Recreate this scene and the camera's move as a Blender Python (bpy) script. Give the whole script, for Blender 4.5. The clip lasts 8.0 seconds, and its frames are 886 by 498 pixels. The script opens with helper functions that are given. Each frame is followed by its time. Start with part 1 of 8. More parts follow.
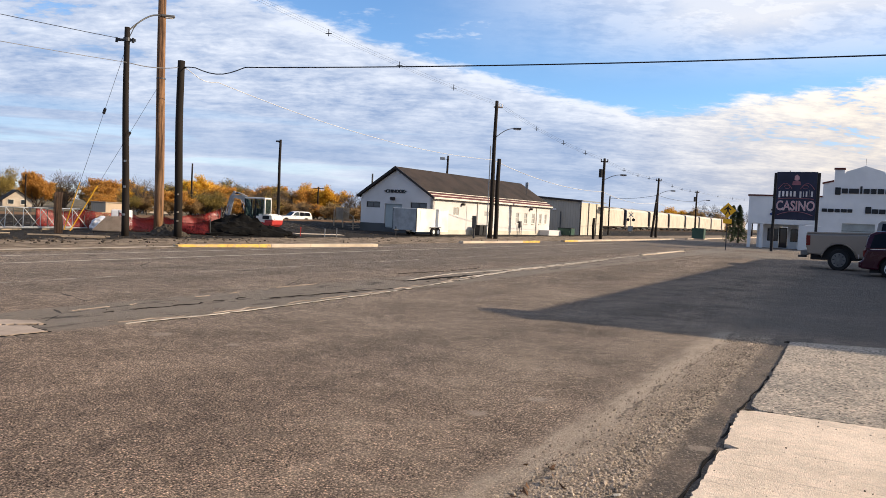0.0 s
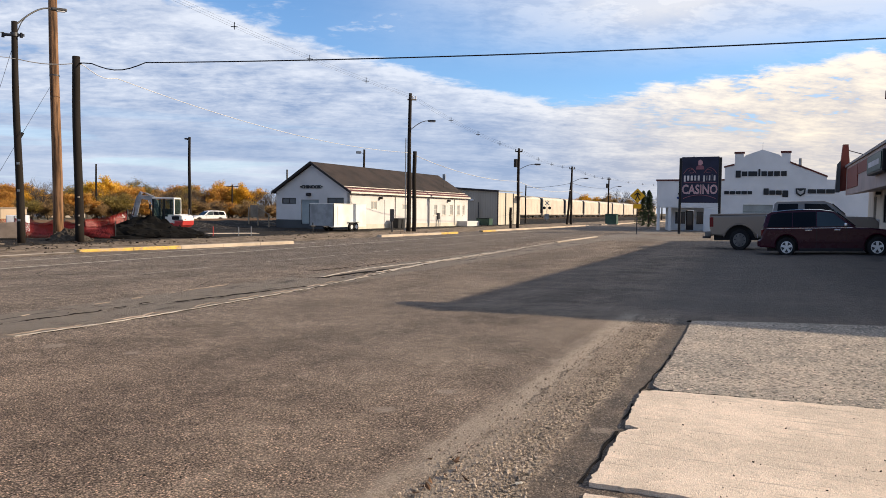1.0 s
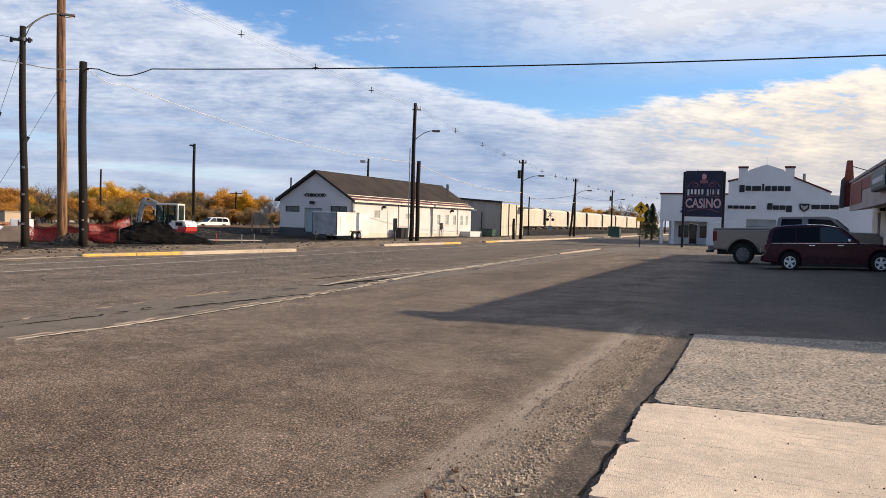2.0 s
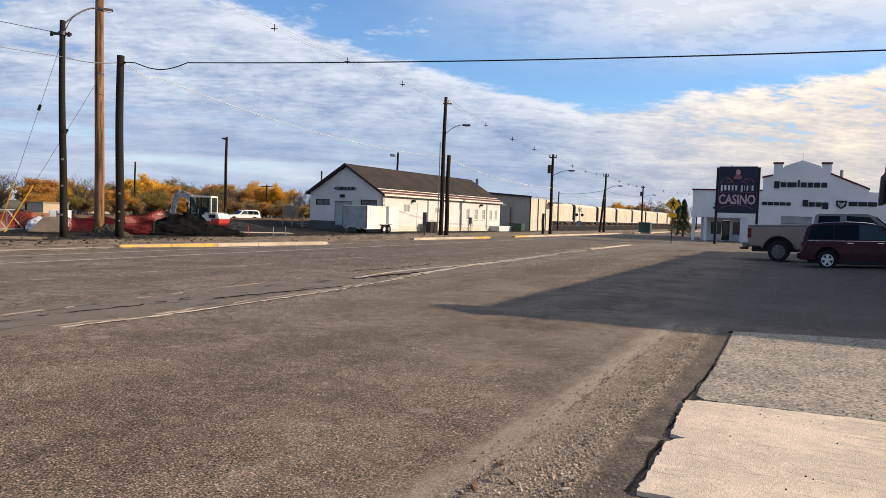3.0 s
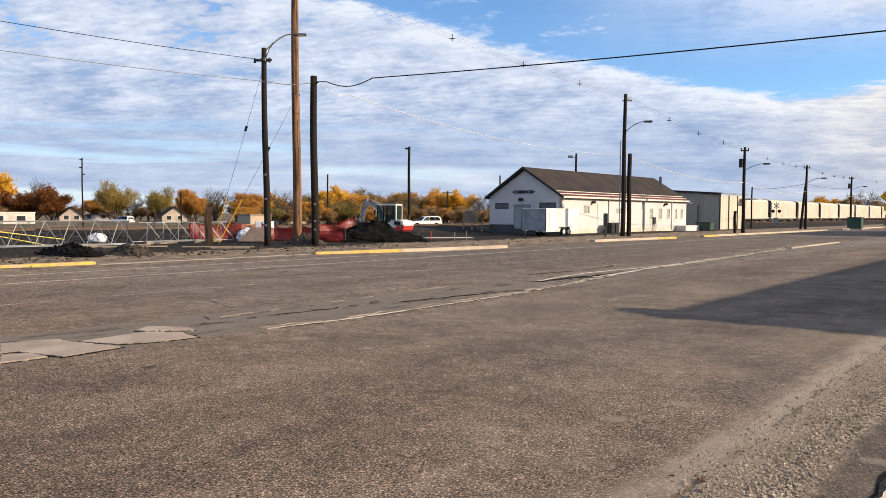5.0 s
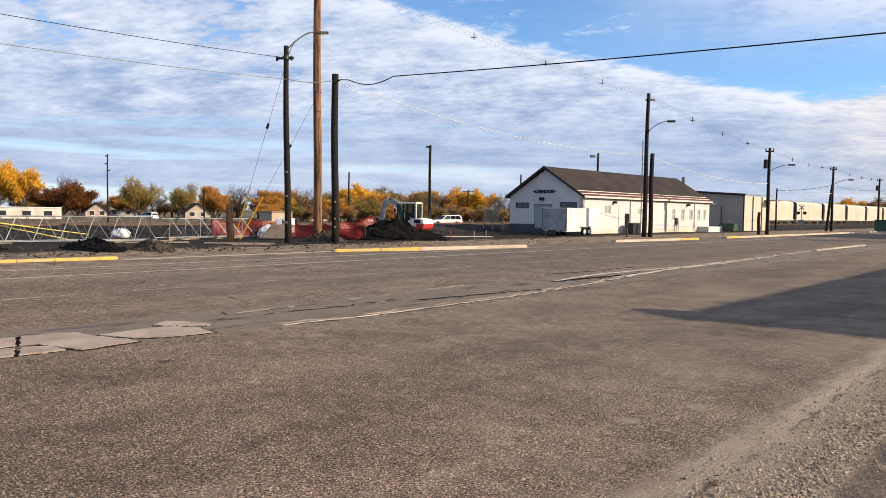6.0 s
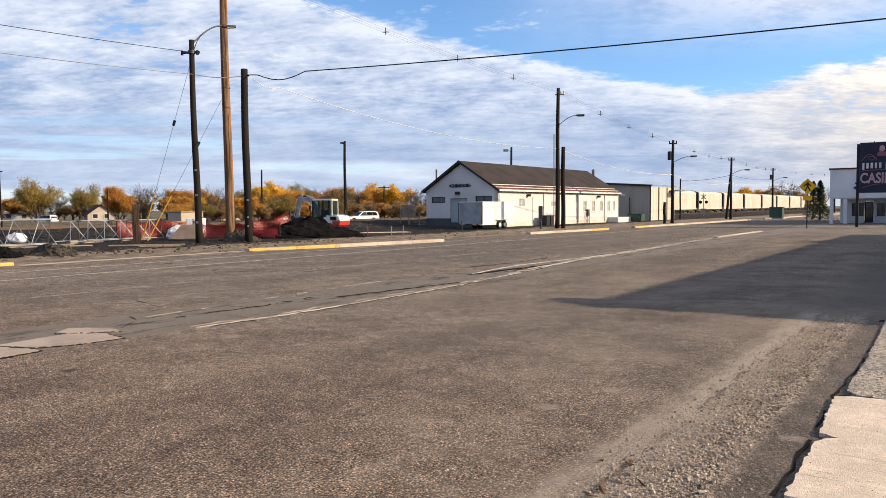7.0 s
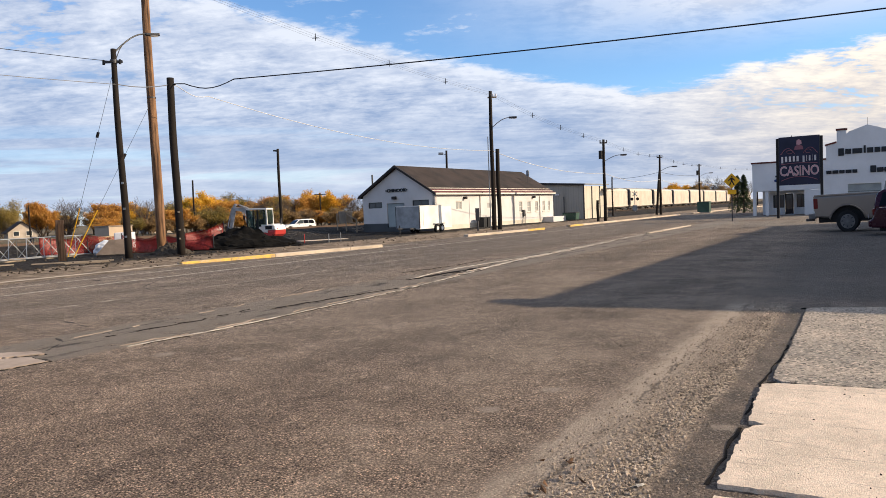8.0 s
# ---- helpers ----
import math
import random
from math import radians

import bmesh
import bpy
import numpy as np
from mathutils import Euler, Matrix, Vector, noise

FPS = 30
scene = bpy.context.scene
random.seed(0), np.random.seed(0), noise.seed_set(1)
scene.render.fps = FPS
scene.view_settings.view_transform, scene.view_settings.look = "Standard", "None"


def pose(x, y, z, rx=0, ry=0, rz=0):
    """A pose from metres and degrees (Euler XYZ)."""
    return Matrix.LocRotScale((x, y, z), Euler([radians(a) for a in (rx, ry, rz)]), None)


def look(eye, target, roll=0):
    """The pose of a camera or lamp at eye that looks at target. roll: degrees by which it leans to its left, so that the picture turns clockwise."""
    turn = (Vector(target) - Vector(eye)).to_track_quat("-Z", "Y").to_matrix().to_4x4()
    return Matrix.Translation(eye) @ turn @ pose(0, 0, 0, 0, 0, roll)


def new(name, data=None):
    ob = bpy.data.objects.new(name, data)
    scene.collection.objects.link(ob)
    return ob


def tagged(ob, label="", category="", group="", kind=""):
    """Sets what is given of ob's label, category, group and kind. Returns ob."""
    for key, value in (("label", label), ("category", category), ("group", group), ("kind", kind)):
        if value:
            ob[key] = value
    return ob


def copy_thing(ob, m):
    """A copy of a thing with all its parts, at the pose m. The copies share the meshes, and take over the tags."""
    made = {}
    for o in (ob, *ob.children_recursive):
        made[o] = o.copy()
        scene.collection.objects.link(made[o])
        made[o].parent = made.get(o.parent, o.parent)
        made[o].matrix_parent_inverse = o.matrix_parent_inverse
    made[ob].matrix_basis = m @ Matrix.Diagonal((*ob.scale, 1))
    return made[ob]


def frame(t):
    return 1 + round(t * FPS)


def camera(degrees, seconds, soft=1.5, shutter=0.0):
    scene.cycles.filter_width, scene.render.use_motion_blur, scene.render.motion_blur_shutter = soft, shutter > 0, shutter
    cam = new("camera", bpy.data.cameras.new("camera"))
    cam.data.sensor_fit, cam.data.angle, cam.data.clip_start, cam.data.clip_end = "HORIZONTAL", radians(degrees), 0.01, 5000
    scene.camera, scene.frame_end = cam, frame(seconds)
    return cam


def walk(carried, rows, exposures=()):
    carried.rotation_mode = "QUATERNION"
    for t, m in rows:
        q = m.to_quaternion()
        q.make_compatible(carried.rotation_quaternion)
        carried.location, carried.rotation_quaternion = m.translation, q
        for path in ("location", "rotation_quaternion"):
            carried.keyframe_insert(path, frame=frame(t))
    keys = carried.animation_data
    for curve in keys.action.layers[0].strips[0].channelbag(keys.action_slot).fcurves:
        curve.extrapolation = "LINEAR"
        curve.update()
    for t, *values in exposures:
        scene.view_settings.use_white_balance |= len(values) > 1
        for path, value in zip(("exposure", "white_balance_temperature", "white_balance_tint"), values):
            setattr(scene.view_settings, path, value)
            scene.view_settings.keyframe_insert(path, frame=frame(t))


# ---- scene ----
cam = camera(62.3, 8.0, soft=0.7)
PATH = [
    (0, (0.031, 0.088, 1.586), (0.028, 2.086, 1.494), 2.6),
    (0.5, (0.164, 0.137, 1.6), (0.344, 2.126, 1.505), 1.4),
    (1, (0.197, 0.146, 1.596), (0.408, 2.132, 1.491), 0.7),
    (1.2, (0.202, 0.168, 1.598), (0.406, 2.155, 1.498), 0.7),
    (2.3, (0.198, 0.15, 1.582), (0.399, 2.139, 1.507), 1.8),
    (2.5, (0.177, 0.132, 1.585), (0.37, 2.121, 1.505), 1.9),
    (3, (0.078, 0.173, 1.57), (0.207, 2.166, 1.475), 2.0),
    (3.5, (-0.02, 0.189, 1.561), (0.0, 2.186, 1.451), 1.5),
    (4, (-0.078, 0.189, 1.549), (-0.182, 2.183, 1.433), 0.9),
    (4.5, (-0.05, 0.197, 1.558), (-0.289, 2.179, 1.45), 0.3),
    (5, (0.031, 0.259, 1.562), (-0.324, 2.225, 1.466), 0.3),
    (5.2, (0.078, 0.203, 1.565), (-0.303, 2.165, 1.472), 0.3),
    (5.75, (0.083, 0.262, 1.557), (-0.336, 2.217, 1.459), 0.65),
    (6.3, (0.088, 0.32, 1.548), (-0.291, 2.281, 1.443), 1.0),
    (6.5, (0.063, 0.329, 1.542), (-0.274, 2.298, 1.432), 0.7),
    (7, (0.083, 0.305, 1.541), (-0.105, 2.293, 1.43), -0.4),
    (7.5, (0.136, 0.291, 1.554), (0.072, 2.287, 1.447), -2.0),
    (8, (0.11, 0.307, 1.561), (0.088, 2.304, 1.457), -2.3),
]
walk(cam, [(t, look(eye, target, roll)) for t, eye, target, roll in PATH], [(0.0, 0.40), (1.0, 0.31), (2.5, 0.26), (3.5, 0.25), (4.5, 0.34), (6.5, 0.40), (7.0, 0.42), (8.0, 0.36)])

# ---- world, sun ----
SUN_AZ, SUN_EL = radians(94), radians(24)
SUN_DIR = Vector((math.sin(SUN_AZ) * math.cos(SUN_EL), math.cos(SUN_AZ) * math.cos(SUN_EL), math.sin(SUN_EL)))
sun = new("sun", bpy.data.lights.new("sun", "SUN"))
sun.data.energy, sun.data.angle, sun.data.color = 5.0, radians(0.8), (1.0, 0.82, 0.60)
sun.matrix_world = look(SUN_DIR * 100, (0, 0, 0))
tagged(sun, kind="structure")


class Nodes:
    """A small helper to write node trees as formulas."""

    def __init__(self, tree):
        self.tree = tree
        tree.nodes.clear()

    def node(self, kind, **values):
        n = self.tree.nodes.new(kind)
        for key, value in values.items():
            setattr(n, key, value)
        return n

    def put(self, value, socket):
        if isinstance(value, bpy.types.NodeSocket):
            self.tree.links.new(value, socket)
        elif isinstance(value, (tuple, list)) and len(value) == 3 and socket.type == "RGBA":
            socket.default_value = (*value, 1)
        else:
            socket.default_value = value

    def m(self, op, a, b=0.0, c=0.0):
        n = self.node("ShaderNodeMath", operation=op)
        for v, s in zip((a, b, c), n.inputs):
            self.put(v, s)
        return n.outputs[0]

    def step(self, v, lo, hi):
        n = self.node("ShaderNodeMapRange", interpolation_type="SMOOTHSTEP")
        for x, k in ((v, 0), (lo, 1), (hi, 2), (0.0, 3), (1.0, 4)):
            self.put(x, n.inputs[k])
        return n.outputs[0]

    def band(self, v, lo, hi, soft):
        return self.m("MULTIPLY", self.step(v, lo - soft, lo + soft), self.step(v, hi + soft, hi - soft))

    def mix(self, f, a, b, blend="MIX"):
        n = self.node("ShaderNodeMix", data_type="RGBA", blend_type=blend)
        self.put(f, n.inputs[0]), self.put(a, n.inputs[6]), self.put(b, n.inputs[7])
        return n.outputs[2]

    def dot(self, v, w):
        n = self.node("ShaderNodeVectorMath", operation="DOT_PRODUCT")
        self.put(v, n.inputs[0]), self.put(w, n.inputs[1])
        return n.outputs["Value"]

    def scale(self, v, w):
        n = self.node("ShaderNodeVectorMath", operation="MULTIPLY")
        self.put(v, n.inputs[0]), self.put(w, n.inputs[1])
        return n.outputs[0]

    def xyz(self, x, y, z):
        n = self.node("ShaderNodeCombineXYZ")
        self.put(x, n.inputs[0]), self.put(y, n.inputs[1]), self.put(z, n.inputs[2])
        return n.outputs[0]

    def noise(self, v, scale, detail=4.0, rough=0.55, warp=0.0):
        n = self.node("ShaderNodeTexNoise")
        self.put(v, n.inputs["Vector"])
        n.inputs["Scale"].default_value, n.inputs["Detail"].default_value = scale, detail
        n.inputs["Roughness"].default_value, n.inputs["Distortion"].default_value = rough, warp
        return n.outputs["Fac"]

    def cells(self, v, scale, feature="F1"):
        n = self.node("ShaderNodeTexVoronoi", feature=feature)
        self.put(v, n.inputs["Vector"])
        n.inputs["Scale"].default_value = scale
        return n

    def bump(self, height, strength, distance=0.01):
        n = self.node("ShaderNodeBump")
        n.inputs["Strength"].default_value, n.inputs["Distance"].default_value = strength, distance
        self.put(height, n.inputs["Height"])
        return n.outputs[0]


def make_world():
    world = bpy.data.worlds.new("sky")
    world.use_nodes = True
    scene.world = world
    k = Nodes(world.node_tree)
    sky = k.node("ShaderNodeTexSky", sky_type="NISHITA", sun_disc=False, sun_elevation=SUN_EL, sun_rotation=SUN_AZ, air_density=1.0, dust_density=0.0, ozone_density=6.0)
    d = k.node("ShaderNodeTexCoord").outputs["Generated"]
    sep = k.node("ShaderNodeSeparateXYZ")
    k.put(d, sep.inputs[0])
    x, y, z = sep.outputs
    up = k.m("MAXIMUM", z, 0.0)
    az = k.m("MULTIPLY", k.m("ARCTAN2", x, y), 57.29578)
    el = k.m("MULTIPLY", k.m("ARCSINE", z), 57.29578)
    flat = k.m("ADD", up, 0.17)
    plane = k.xyz(k.m("DIVIDE", x, flat), k.m("DIVIDE", y, flat), 0.0)
    # rippled mid-level deck, its far edge sweeping across the north
    big = k.noise(k.scale(plane, (1.0, 0.8, 1.0)), 1.1, 5.0, 0.6, 0.4)
    ripple = k.noise(k.scale(plane, (0.78, 1.3, 1.0)), 5.0, 7.0, 0.60, 0.35)
    fine = k.noise(k.scale(plane, (1.0, 1.7, 1.0)), 15.0, 5.0, 0.62, 0.3)
    puffs = k.noise(k.xyz(k.m("MULTIPLY", az, 0.26), k.m("MULTIPLY", el, 0.55), 0.0), 1.0, 7.0, 0.6, 0.3)
    mixed = k.m("ADD", k.m("MULTIPLY", ripple, 0.36), k.m("ADD", k.m("MULTIPLY", fine, 0.26), k.m("MULTIPLY", puffs, 0.38)))
    left = k.m("MULTIPLY_ADD", az, -0.25, 11.7)
    right = k.m("MULTIPLY_ADD", az, 0.13, 6.4)
    edge = k.m("SMOOTH_MAX", left, right, 2.0)
    edge = k.m("MINIMUM", edge, 24.0)
    wob = k.m("MULTIPLY_ADD", mixed, 4.5, k.m("MULTIPLY_ADD", big, 2.0, -3.25))
    depth = k.m("SUBTRACT", k.m("ADD", edge, wob), el)
    behind = k.m("MULTIPLY", k.step(k.m("ABSOLUTE", az), 70.0, 110.0), k.step(el, 8.0, 20.0))
    deck = k.m("MULTIPLY", k.step(depth, -0.25, 0.75), k.m("MULTIPLY_ADD", behind, -0.8, 1.0))
    # gaps: small holes high in the west and in the eastern bank, long strips low over the western horizon
    west, east = k.step(az, -14.0, -28.0), k.step(az, 14.0, 30.0)
    holes = k.m("MULTIPLY", k.step(mixed, 0.475, 0.41), k.m("MAXIMUM", k.m("MULTIPLY", west, k.step(el, 8.5, 13.0)), k.m("MULTIPLY", east, k.step(el, 4.0, 7.0))))
    bands = k.noise(k.xyz(k.m("MULTIPLY", az, 0.028), k.m("MULTIPLY", el, 0.62), 0.0), 1.0, 4.0, 0.5, 0.5)
    low = k.step(el, 8.5, 4.5)
    strips = k.m("MULTIPLY", k.m("MULTIPLY", k.step(bands, 0.50, 0.60), low), k.step(az, 8.0, -14.0))
    deck = k.m("MULTIPLY", deck, k.m("SUBTRACT", 1.0, k.m("MAXIMUM", k.m("MULTIPLY", holes, 0.72), k.m("MULTIPLY", strips, 0.36))))
    # thin high veil overhead and to the east
    veil = k.m("MULTIPLY", k.step(el, 9.5, 17.5), k.step(az, -6.0, 24.0))
    veil = k.m("MULTIPLY", k.m("MULTIPLY_ADD", k.noise(plane, 1.8, 6.0, 0.6, 0.6), 1.5, 0.55), veil)
    high = k.m("MULTIPLY", k.step(el, 19.0, 25.0), k.step(big, 0.50, 0.72))
    wisps = k.m("MULTIPLY", k.m("MULTIPLY", k.step(mixed, 0.52, 0.68), k.step(el, 12.3, 14.0)), k.m("MULTIPLY", k.step(az, 9.0, 1.0), 0.85))
    cover = k.m("MAXIMUM", k.m("MAXIMUM", deck, veil), k.m("MAXIMUM", high, wisps))
    cover = k.m("MINIMUM", cover, 0.97)
    # cloud brightness: white at the deck's far edge, blue-grey bellies below
    rim = k.step(depth, 3.6, 0.2)
    tone = k.m("ADD", k.m("MULTIPLY_ADD", k.step(el, 4.0, 12.0), 0.30, 0.24), k.m("MULTIPLY", rim, 0.34))
    tone = k.m("ADD", tone, k.m("MULTIPLY", k.m("SUBTRACT", mixed, 0.5), k.m("ADD", k.m("MULTIPLY_ADD", k.step(el, 4.0, 9.5), 2.9, 1.5), k.m("MULTIPLY", k.step(az, 4.0, 20.0), 1.4))))
    tone = k.m("ADD", tone, k.m("MULTIPLY_ADD", big, 1.0, -0.5))
    tone = k.m("ADD", tone, k.m("MULTIPLY", k.m("MULTIPLY_ADD", bands, 1.6, -0.8), k.step(el, 7.0, 3.5)))
    tone = k.m("ADD", tone, k.m("MULTIPLY", k.m("MULTIPLY", k.band(el, 1.8, 3.6, 0.7), k.step(az, 4.0, -10.0)), 0.22))
    tone = k.m("MINIMUM", k.m("MAXIMUM", tone, 0.0), 1.0)
    tone = k.m("MAXIMUM", tone, k.m("MULTIPLY", k.m("MINIMUM", veil, 1.0), 0.85))
    colour = k.mix(tone, (0.325, 0.43, 0.65), (0.82, 0.87, 0.98))
    tosun = k.dot(d, tuple(Vector((math.sin(SUN_AZ), math.cos(SUN_AZ), 0.25)).normalized()))
    warm = k.m("MULTIPLY", k.step(tosun, 0.08, 0.52), k.step(el, 19.0, 6.0))
    colour = k.mix(warm, colour, k.mix(tone, (0.66, 0.62, 0.63), (1.24, 1.07, 0.84)))
    floor_haze = k.step(el, 3.5, -0.5)
    colour = k.mix(k.m("MULTIPLY", floor_haze, 0.55), colour, (0.58, 0.66, 0.82))
    a, b = k.node("ShaderNodeBackground"), k.node("ShaderNodeBackground")
    k.put(sky.outputs[0], a.inputs[0]), k.put(colour, b.inputs[0])
    a.inputs[1].default_value, b.inputs[1].default_value = 0.15, 0.81
    both = k.node("ShaderNodeMixShader")
    k.put(cover, both.inputs[0]), k.put(a.outputs[0], both.inputs[1]), k.put(b.outputs[0], both.inputs[2])
    out = k.node("ShaderNodeOutputWorld")
    k.put(both.outputs[0], out.inputs[0])


make_world()

# ---- materials ----
NS, DU = (0.8660254, -0.5, 0.0), (0.5, 0.8660254, 0.0)


def material(name):
    mat = bpy.data.materials.new(name)
    mat.use_nodes = True
    k = Nodes(mat.node_tree)
    out = k.node("ShaderNodeOutputMaterial")
    p = k.node("ShaderNodeBsdfPrincipled")
    k.put(p.outputs[0], out.inputs[0])
    pos = k.node("ShaderNodeNewGeometry").outputs["Position"]
    return mat, k, p, pos, out


def surface(name, base, rough=0.7, var=0.2, scale=0.8, fine=25.0, bump=0.15, metal=0.0, other=None, spec=None, stretch=(1, 1, 1), island=0.0):
    """A plain material with large stains and fine grain."""
    mat, k, p, pos, out = material(name)
    v = k.scale(pos, stretch)
    big, small = k.noise(v, scale, 5.0), k.noise(v, fine, 3.0)
    other = other or tuple(c * (1 - var) * 0.8 for c in base)
    colour = k.mix(k.step(big, 0.35, 0.7), base, other)
    grain = k.m("MULTIPLY_ADD", small, 2 * var, 1 - var)
    if island:
        rnd = k.node("ShaderNodeNewGeometry").outputs["Random Per Island"]
        grain = k.m("MULTIPLY", grain, k.m("MULTIPLY_ADD", rnd, 2 * island, 1 - island))
    colour = k.mix(1.0, colour, k.xyz(grain, grain, grain), "MULTIPLY")
    k.put(colour, p.inputs["Base Color"])
    k.put(k.m("MULTIPLY_ADD", small, 0.2, rough - 0.1), p.inputs["Roughness"])
    p.inputs["Metallic"].default_value = metal
    spec = (0.5 if metal else 0.22) if spec is None else spec
    if spec is not None:
        p.inputs["Specular IOR Level"].default_value = spec
    if bump:
        k.put(k.bump(small, bump), p.inputs["Normal"])
    return mat


def make_asphalt():
    mat, k, p, pos, out = material("asphalt")
    s, u = k.dot(pos, NS), k.dot(pos, DU)
    big = k.noise(pos, 0.35, 5.0, 0.6)
    mid = k.noise(pos, 2.2, 5.0, 0.6)
    lanes = k.noise(k.xyz(k.m("MULTIPLY", s, 0.8), k.m("MULTIPLY", u, 0.05), 0.0), 1.0, 3.0, 0.5)
    s2 = k.m("ADD", s, k.m("MULTIPLY_ADD", k.noise(pos, 1.4, 5.0, 0.65), 0.5, -0.25))
    # binder and chips
    stones = k.cells(pos, 78.0)
    sc = k.node("ShaderNodeSeparateColor")
    k.put(stones.outputs["Color"], sc.inputs[0])
    chip = k.step(sc.outputs[0], 0.55, 0.95)
    grit = k.noise(pos, 150.0, 2.0, 0.6)
    worn = k.step(k.m("ADD", k.m("MULTIPLY", lanes, 0.6), k.m("MULTIPLY", big, 0.5)), 0.36, 0.76)
    blotch = k.m("ADD", k.m("MULTIPLY", k.noise(pos, 0.9, 4.0, 0.6), 0.5), k.m("MULTIPLY", k.noise(k.scale(pos, (1.0, 1.0, 0.0)), 4.5, 4.0, 0.65), 0.5))
    blotch = k.m("MULTIPLY", k.m("MULTIPLY_ADD", k.step(blotch, 0.36, 0.64), 0.46, 0.80), k.m("MULTIPLY_ADD", k.step(u, 9.0, 26.0), -0.14, 1.0))
    tar = k.mix(worn, (0.205, 0.164, 0.134), (0.38, 0.305, 0.247))
    stone = k.mix(sc.outputs[1], (0.39, 0.302, 0.232), (0.80, 0.63, 0.475))
    coarse = k.band(s2, -21.5, -1.2, 0.25)
    amount = k.m("MULTIPLY", chip, k.m("MULTIPLY_ADD", coarse, 0.85, 0.25))
    amount = k.m("MULTIPLY", amount, k.m("MULTIPLY_ADD", worn, 0.5, 0.6))
    colour = k.mix(amount, tar, stone)
    pits = k.m("MULTIPLY", k.step(k.noise(pos, 58.0, 3.0, 0.7), 0.49, 0.40), k.step(k.noise(pos, 7.0, 3.0, 0.6), 0.30, 0.46))
    gaps = k.m("MULTIPLY", k.m("MULTIPLY_ADD", k.step(stones.outputs["Distance"], 0.66, 0.25), 0.92, 0.46), k.m("MULTIPLY_ADD", pits, -0.86, 1.0))
    colour = k.mix(k.m("MULTIPLY_ADD", coarse, 0.75, 0.25), colour, k.mix(1.0, colour, k.xyz(gaps, gaps, gaps), "MULTIPLY"))
    far = k.m("MULTIPLY", k.step(s, -10.0, -13.0), k.m("MULTIPLY_ADD", k.step(u, 6.0, 22.0), 0.5, 0.12))
    colour = k.mix(far, colour, k.mix(mid, (0.15, 0.128, 0.108), (0.27, 0.226, 0.188)))
    clots = k.cells(k.scale(pos, (1.0, 1.0, 0.0)), 24.0)
    cc = k.node("ShaderNodeSeparateColor")
    k.put(clots.outputs["Color"], cc.inputs[0])
    speck = k.m("MULTIPLY_ADD", cc.outputs[0], 0.75, 0.62)
    colour = k.mix(k.m("MULTIPLY_ADD", k.step(s, -5.0, -9.0), 0.65, 0.2), colour, k.mix(1.0, colour, k.xyz(speck, speck, speck), "MULTIPLY"))
    colour = k.mix(1.0, colour, k.mix(k.step(u, 9.0, 3.0), k.xyz(blotch, blotch, blotch), k.scale(k.xyz(blotch, blotch, blotch), (1.07, 0.995, 0.935))), "MULTIPLY")
    # smoother grey old concrete along the centre joint
    old = k.m("MULTIPLY", k.band(s2, -10.1, -8.28, 0.12), k.step(k.m("ADD", k.m("MULTIPLY", k.noise(pos, 0.45, 4.0), 0.6), k.m("MULTIPLY", mid, 0.4)), 0.36, 0.46))
    colour = k.mix(k.m("MULTIPLY", old, 0.88), colour, k.mix(k.m("ADD", k.m("MULTIPLY", mid, 0.7), k.m("MULTIPLY", grit, 0.3)), (0.18, 0.153, 0.126), (0.36, 0.308, 0.256)))
    broken = k.m("MULTIPLY", k.m("MULTIPLY", k.band(s2, -9.9, -8.5, 0.3), k.step(k.noise(k.xyz(k.m("MULTIPLY", s, 3.0), k.m("MULTIPLY", u, 0.8), 0.0), 1.0, 5.0, 0.7), 0.56, 0.62)), 0.75)
    colour = k.mix(broken, colour, (0.06, 0.052, 0.045))
    # rough rut by the gutter: pale dust line with a crack, tan chips, coarse dark-pitted gravel, then the sealed strip beside the slabs
    s3 = k.m("ADD", s, k.m("MULTIPLY_ADD", k.noise(pos, 2.6, 5.0, 0.65), 0.26, -0.13))
    ends = k.step(u, 12.4, 11.2)
    streaks = k.noise(k.xyz(k.m("MULTIPLY", s, 5.0), u, 0.0), 1.1, 6.0, 0.7)
    dust = k.m("MULTIPLY", k.band(s2, -4.2, -1.6, 0.9), k.step(k.m("ADD", k.m("MULTIPLY", mid, 0.5), k.m("MULTIPLY", big, 0.5)), 0.46, 0.64))
    colour = k.mix(k.m("MULTIPLY", dust, 0.58), colour, k.mix(chip, (0.33, 0.262, 0.203), (0.60, 0.48, 0.37)))
    tan = k.m("MULTIPLY", k.band(s3, -1.92, -1.12, 0.06), ends)
    chips = k.mix(sc.outputs[2], (0.15, 0.12, 0.096), (0.78, 0.62, 0.465))
    colour = k.mix(k.m("MULTIPLY", tan, k.m("MULTIPLY_ADD", k.step(streaks, 0.3, 0.6), 0.35, 0.25)), colour, chips)
    haze = k.m("MULTIPLY", k.m("MULTIPLY", k.band(s3, -1.98, -1.58, 0.13), k.step(streaks, 0.25, 0.6)), ends)
    colour = k.mix(k.m("MULTIPLY", haze, 0.72), colour, k.mix(grit, (0.38, 0.31, 0.247), (0.62, 0.51, 0.405)))
    rut = k.m("MULTIPLY", k.m("MULTIPLY", k.band(s3, -1.84, -1.72, 0.10), k.step(k.m("ADD", k.m("MULTIPLY", streaks, 0.6), k.m("MULTIPLY", k.noise(pos, 6.0, 5.0, 0.7), 0.4)), 0.38, 0.56)), ends)
    rut = k.m("MULTIPLY", rut, k.step(u, 4.2, 6.5))
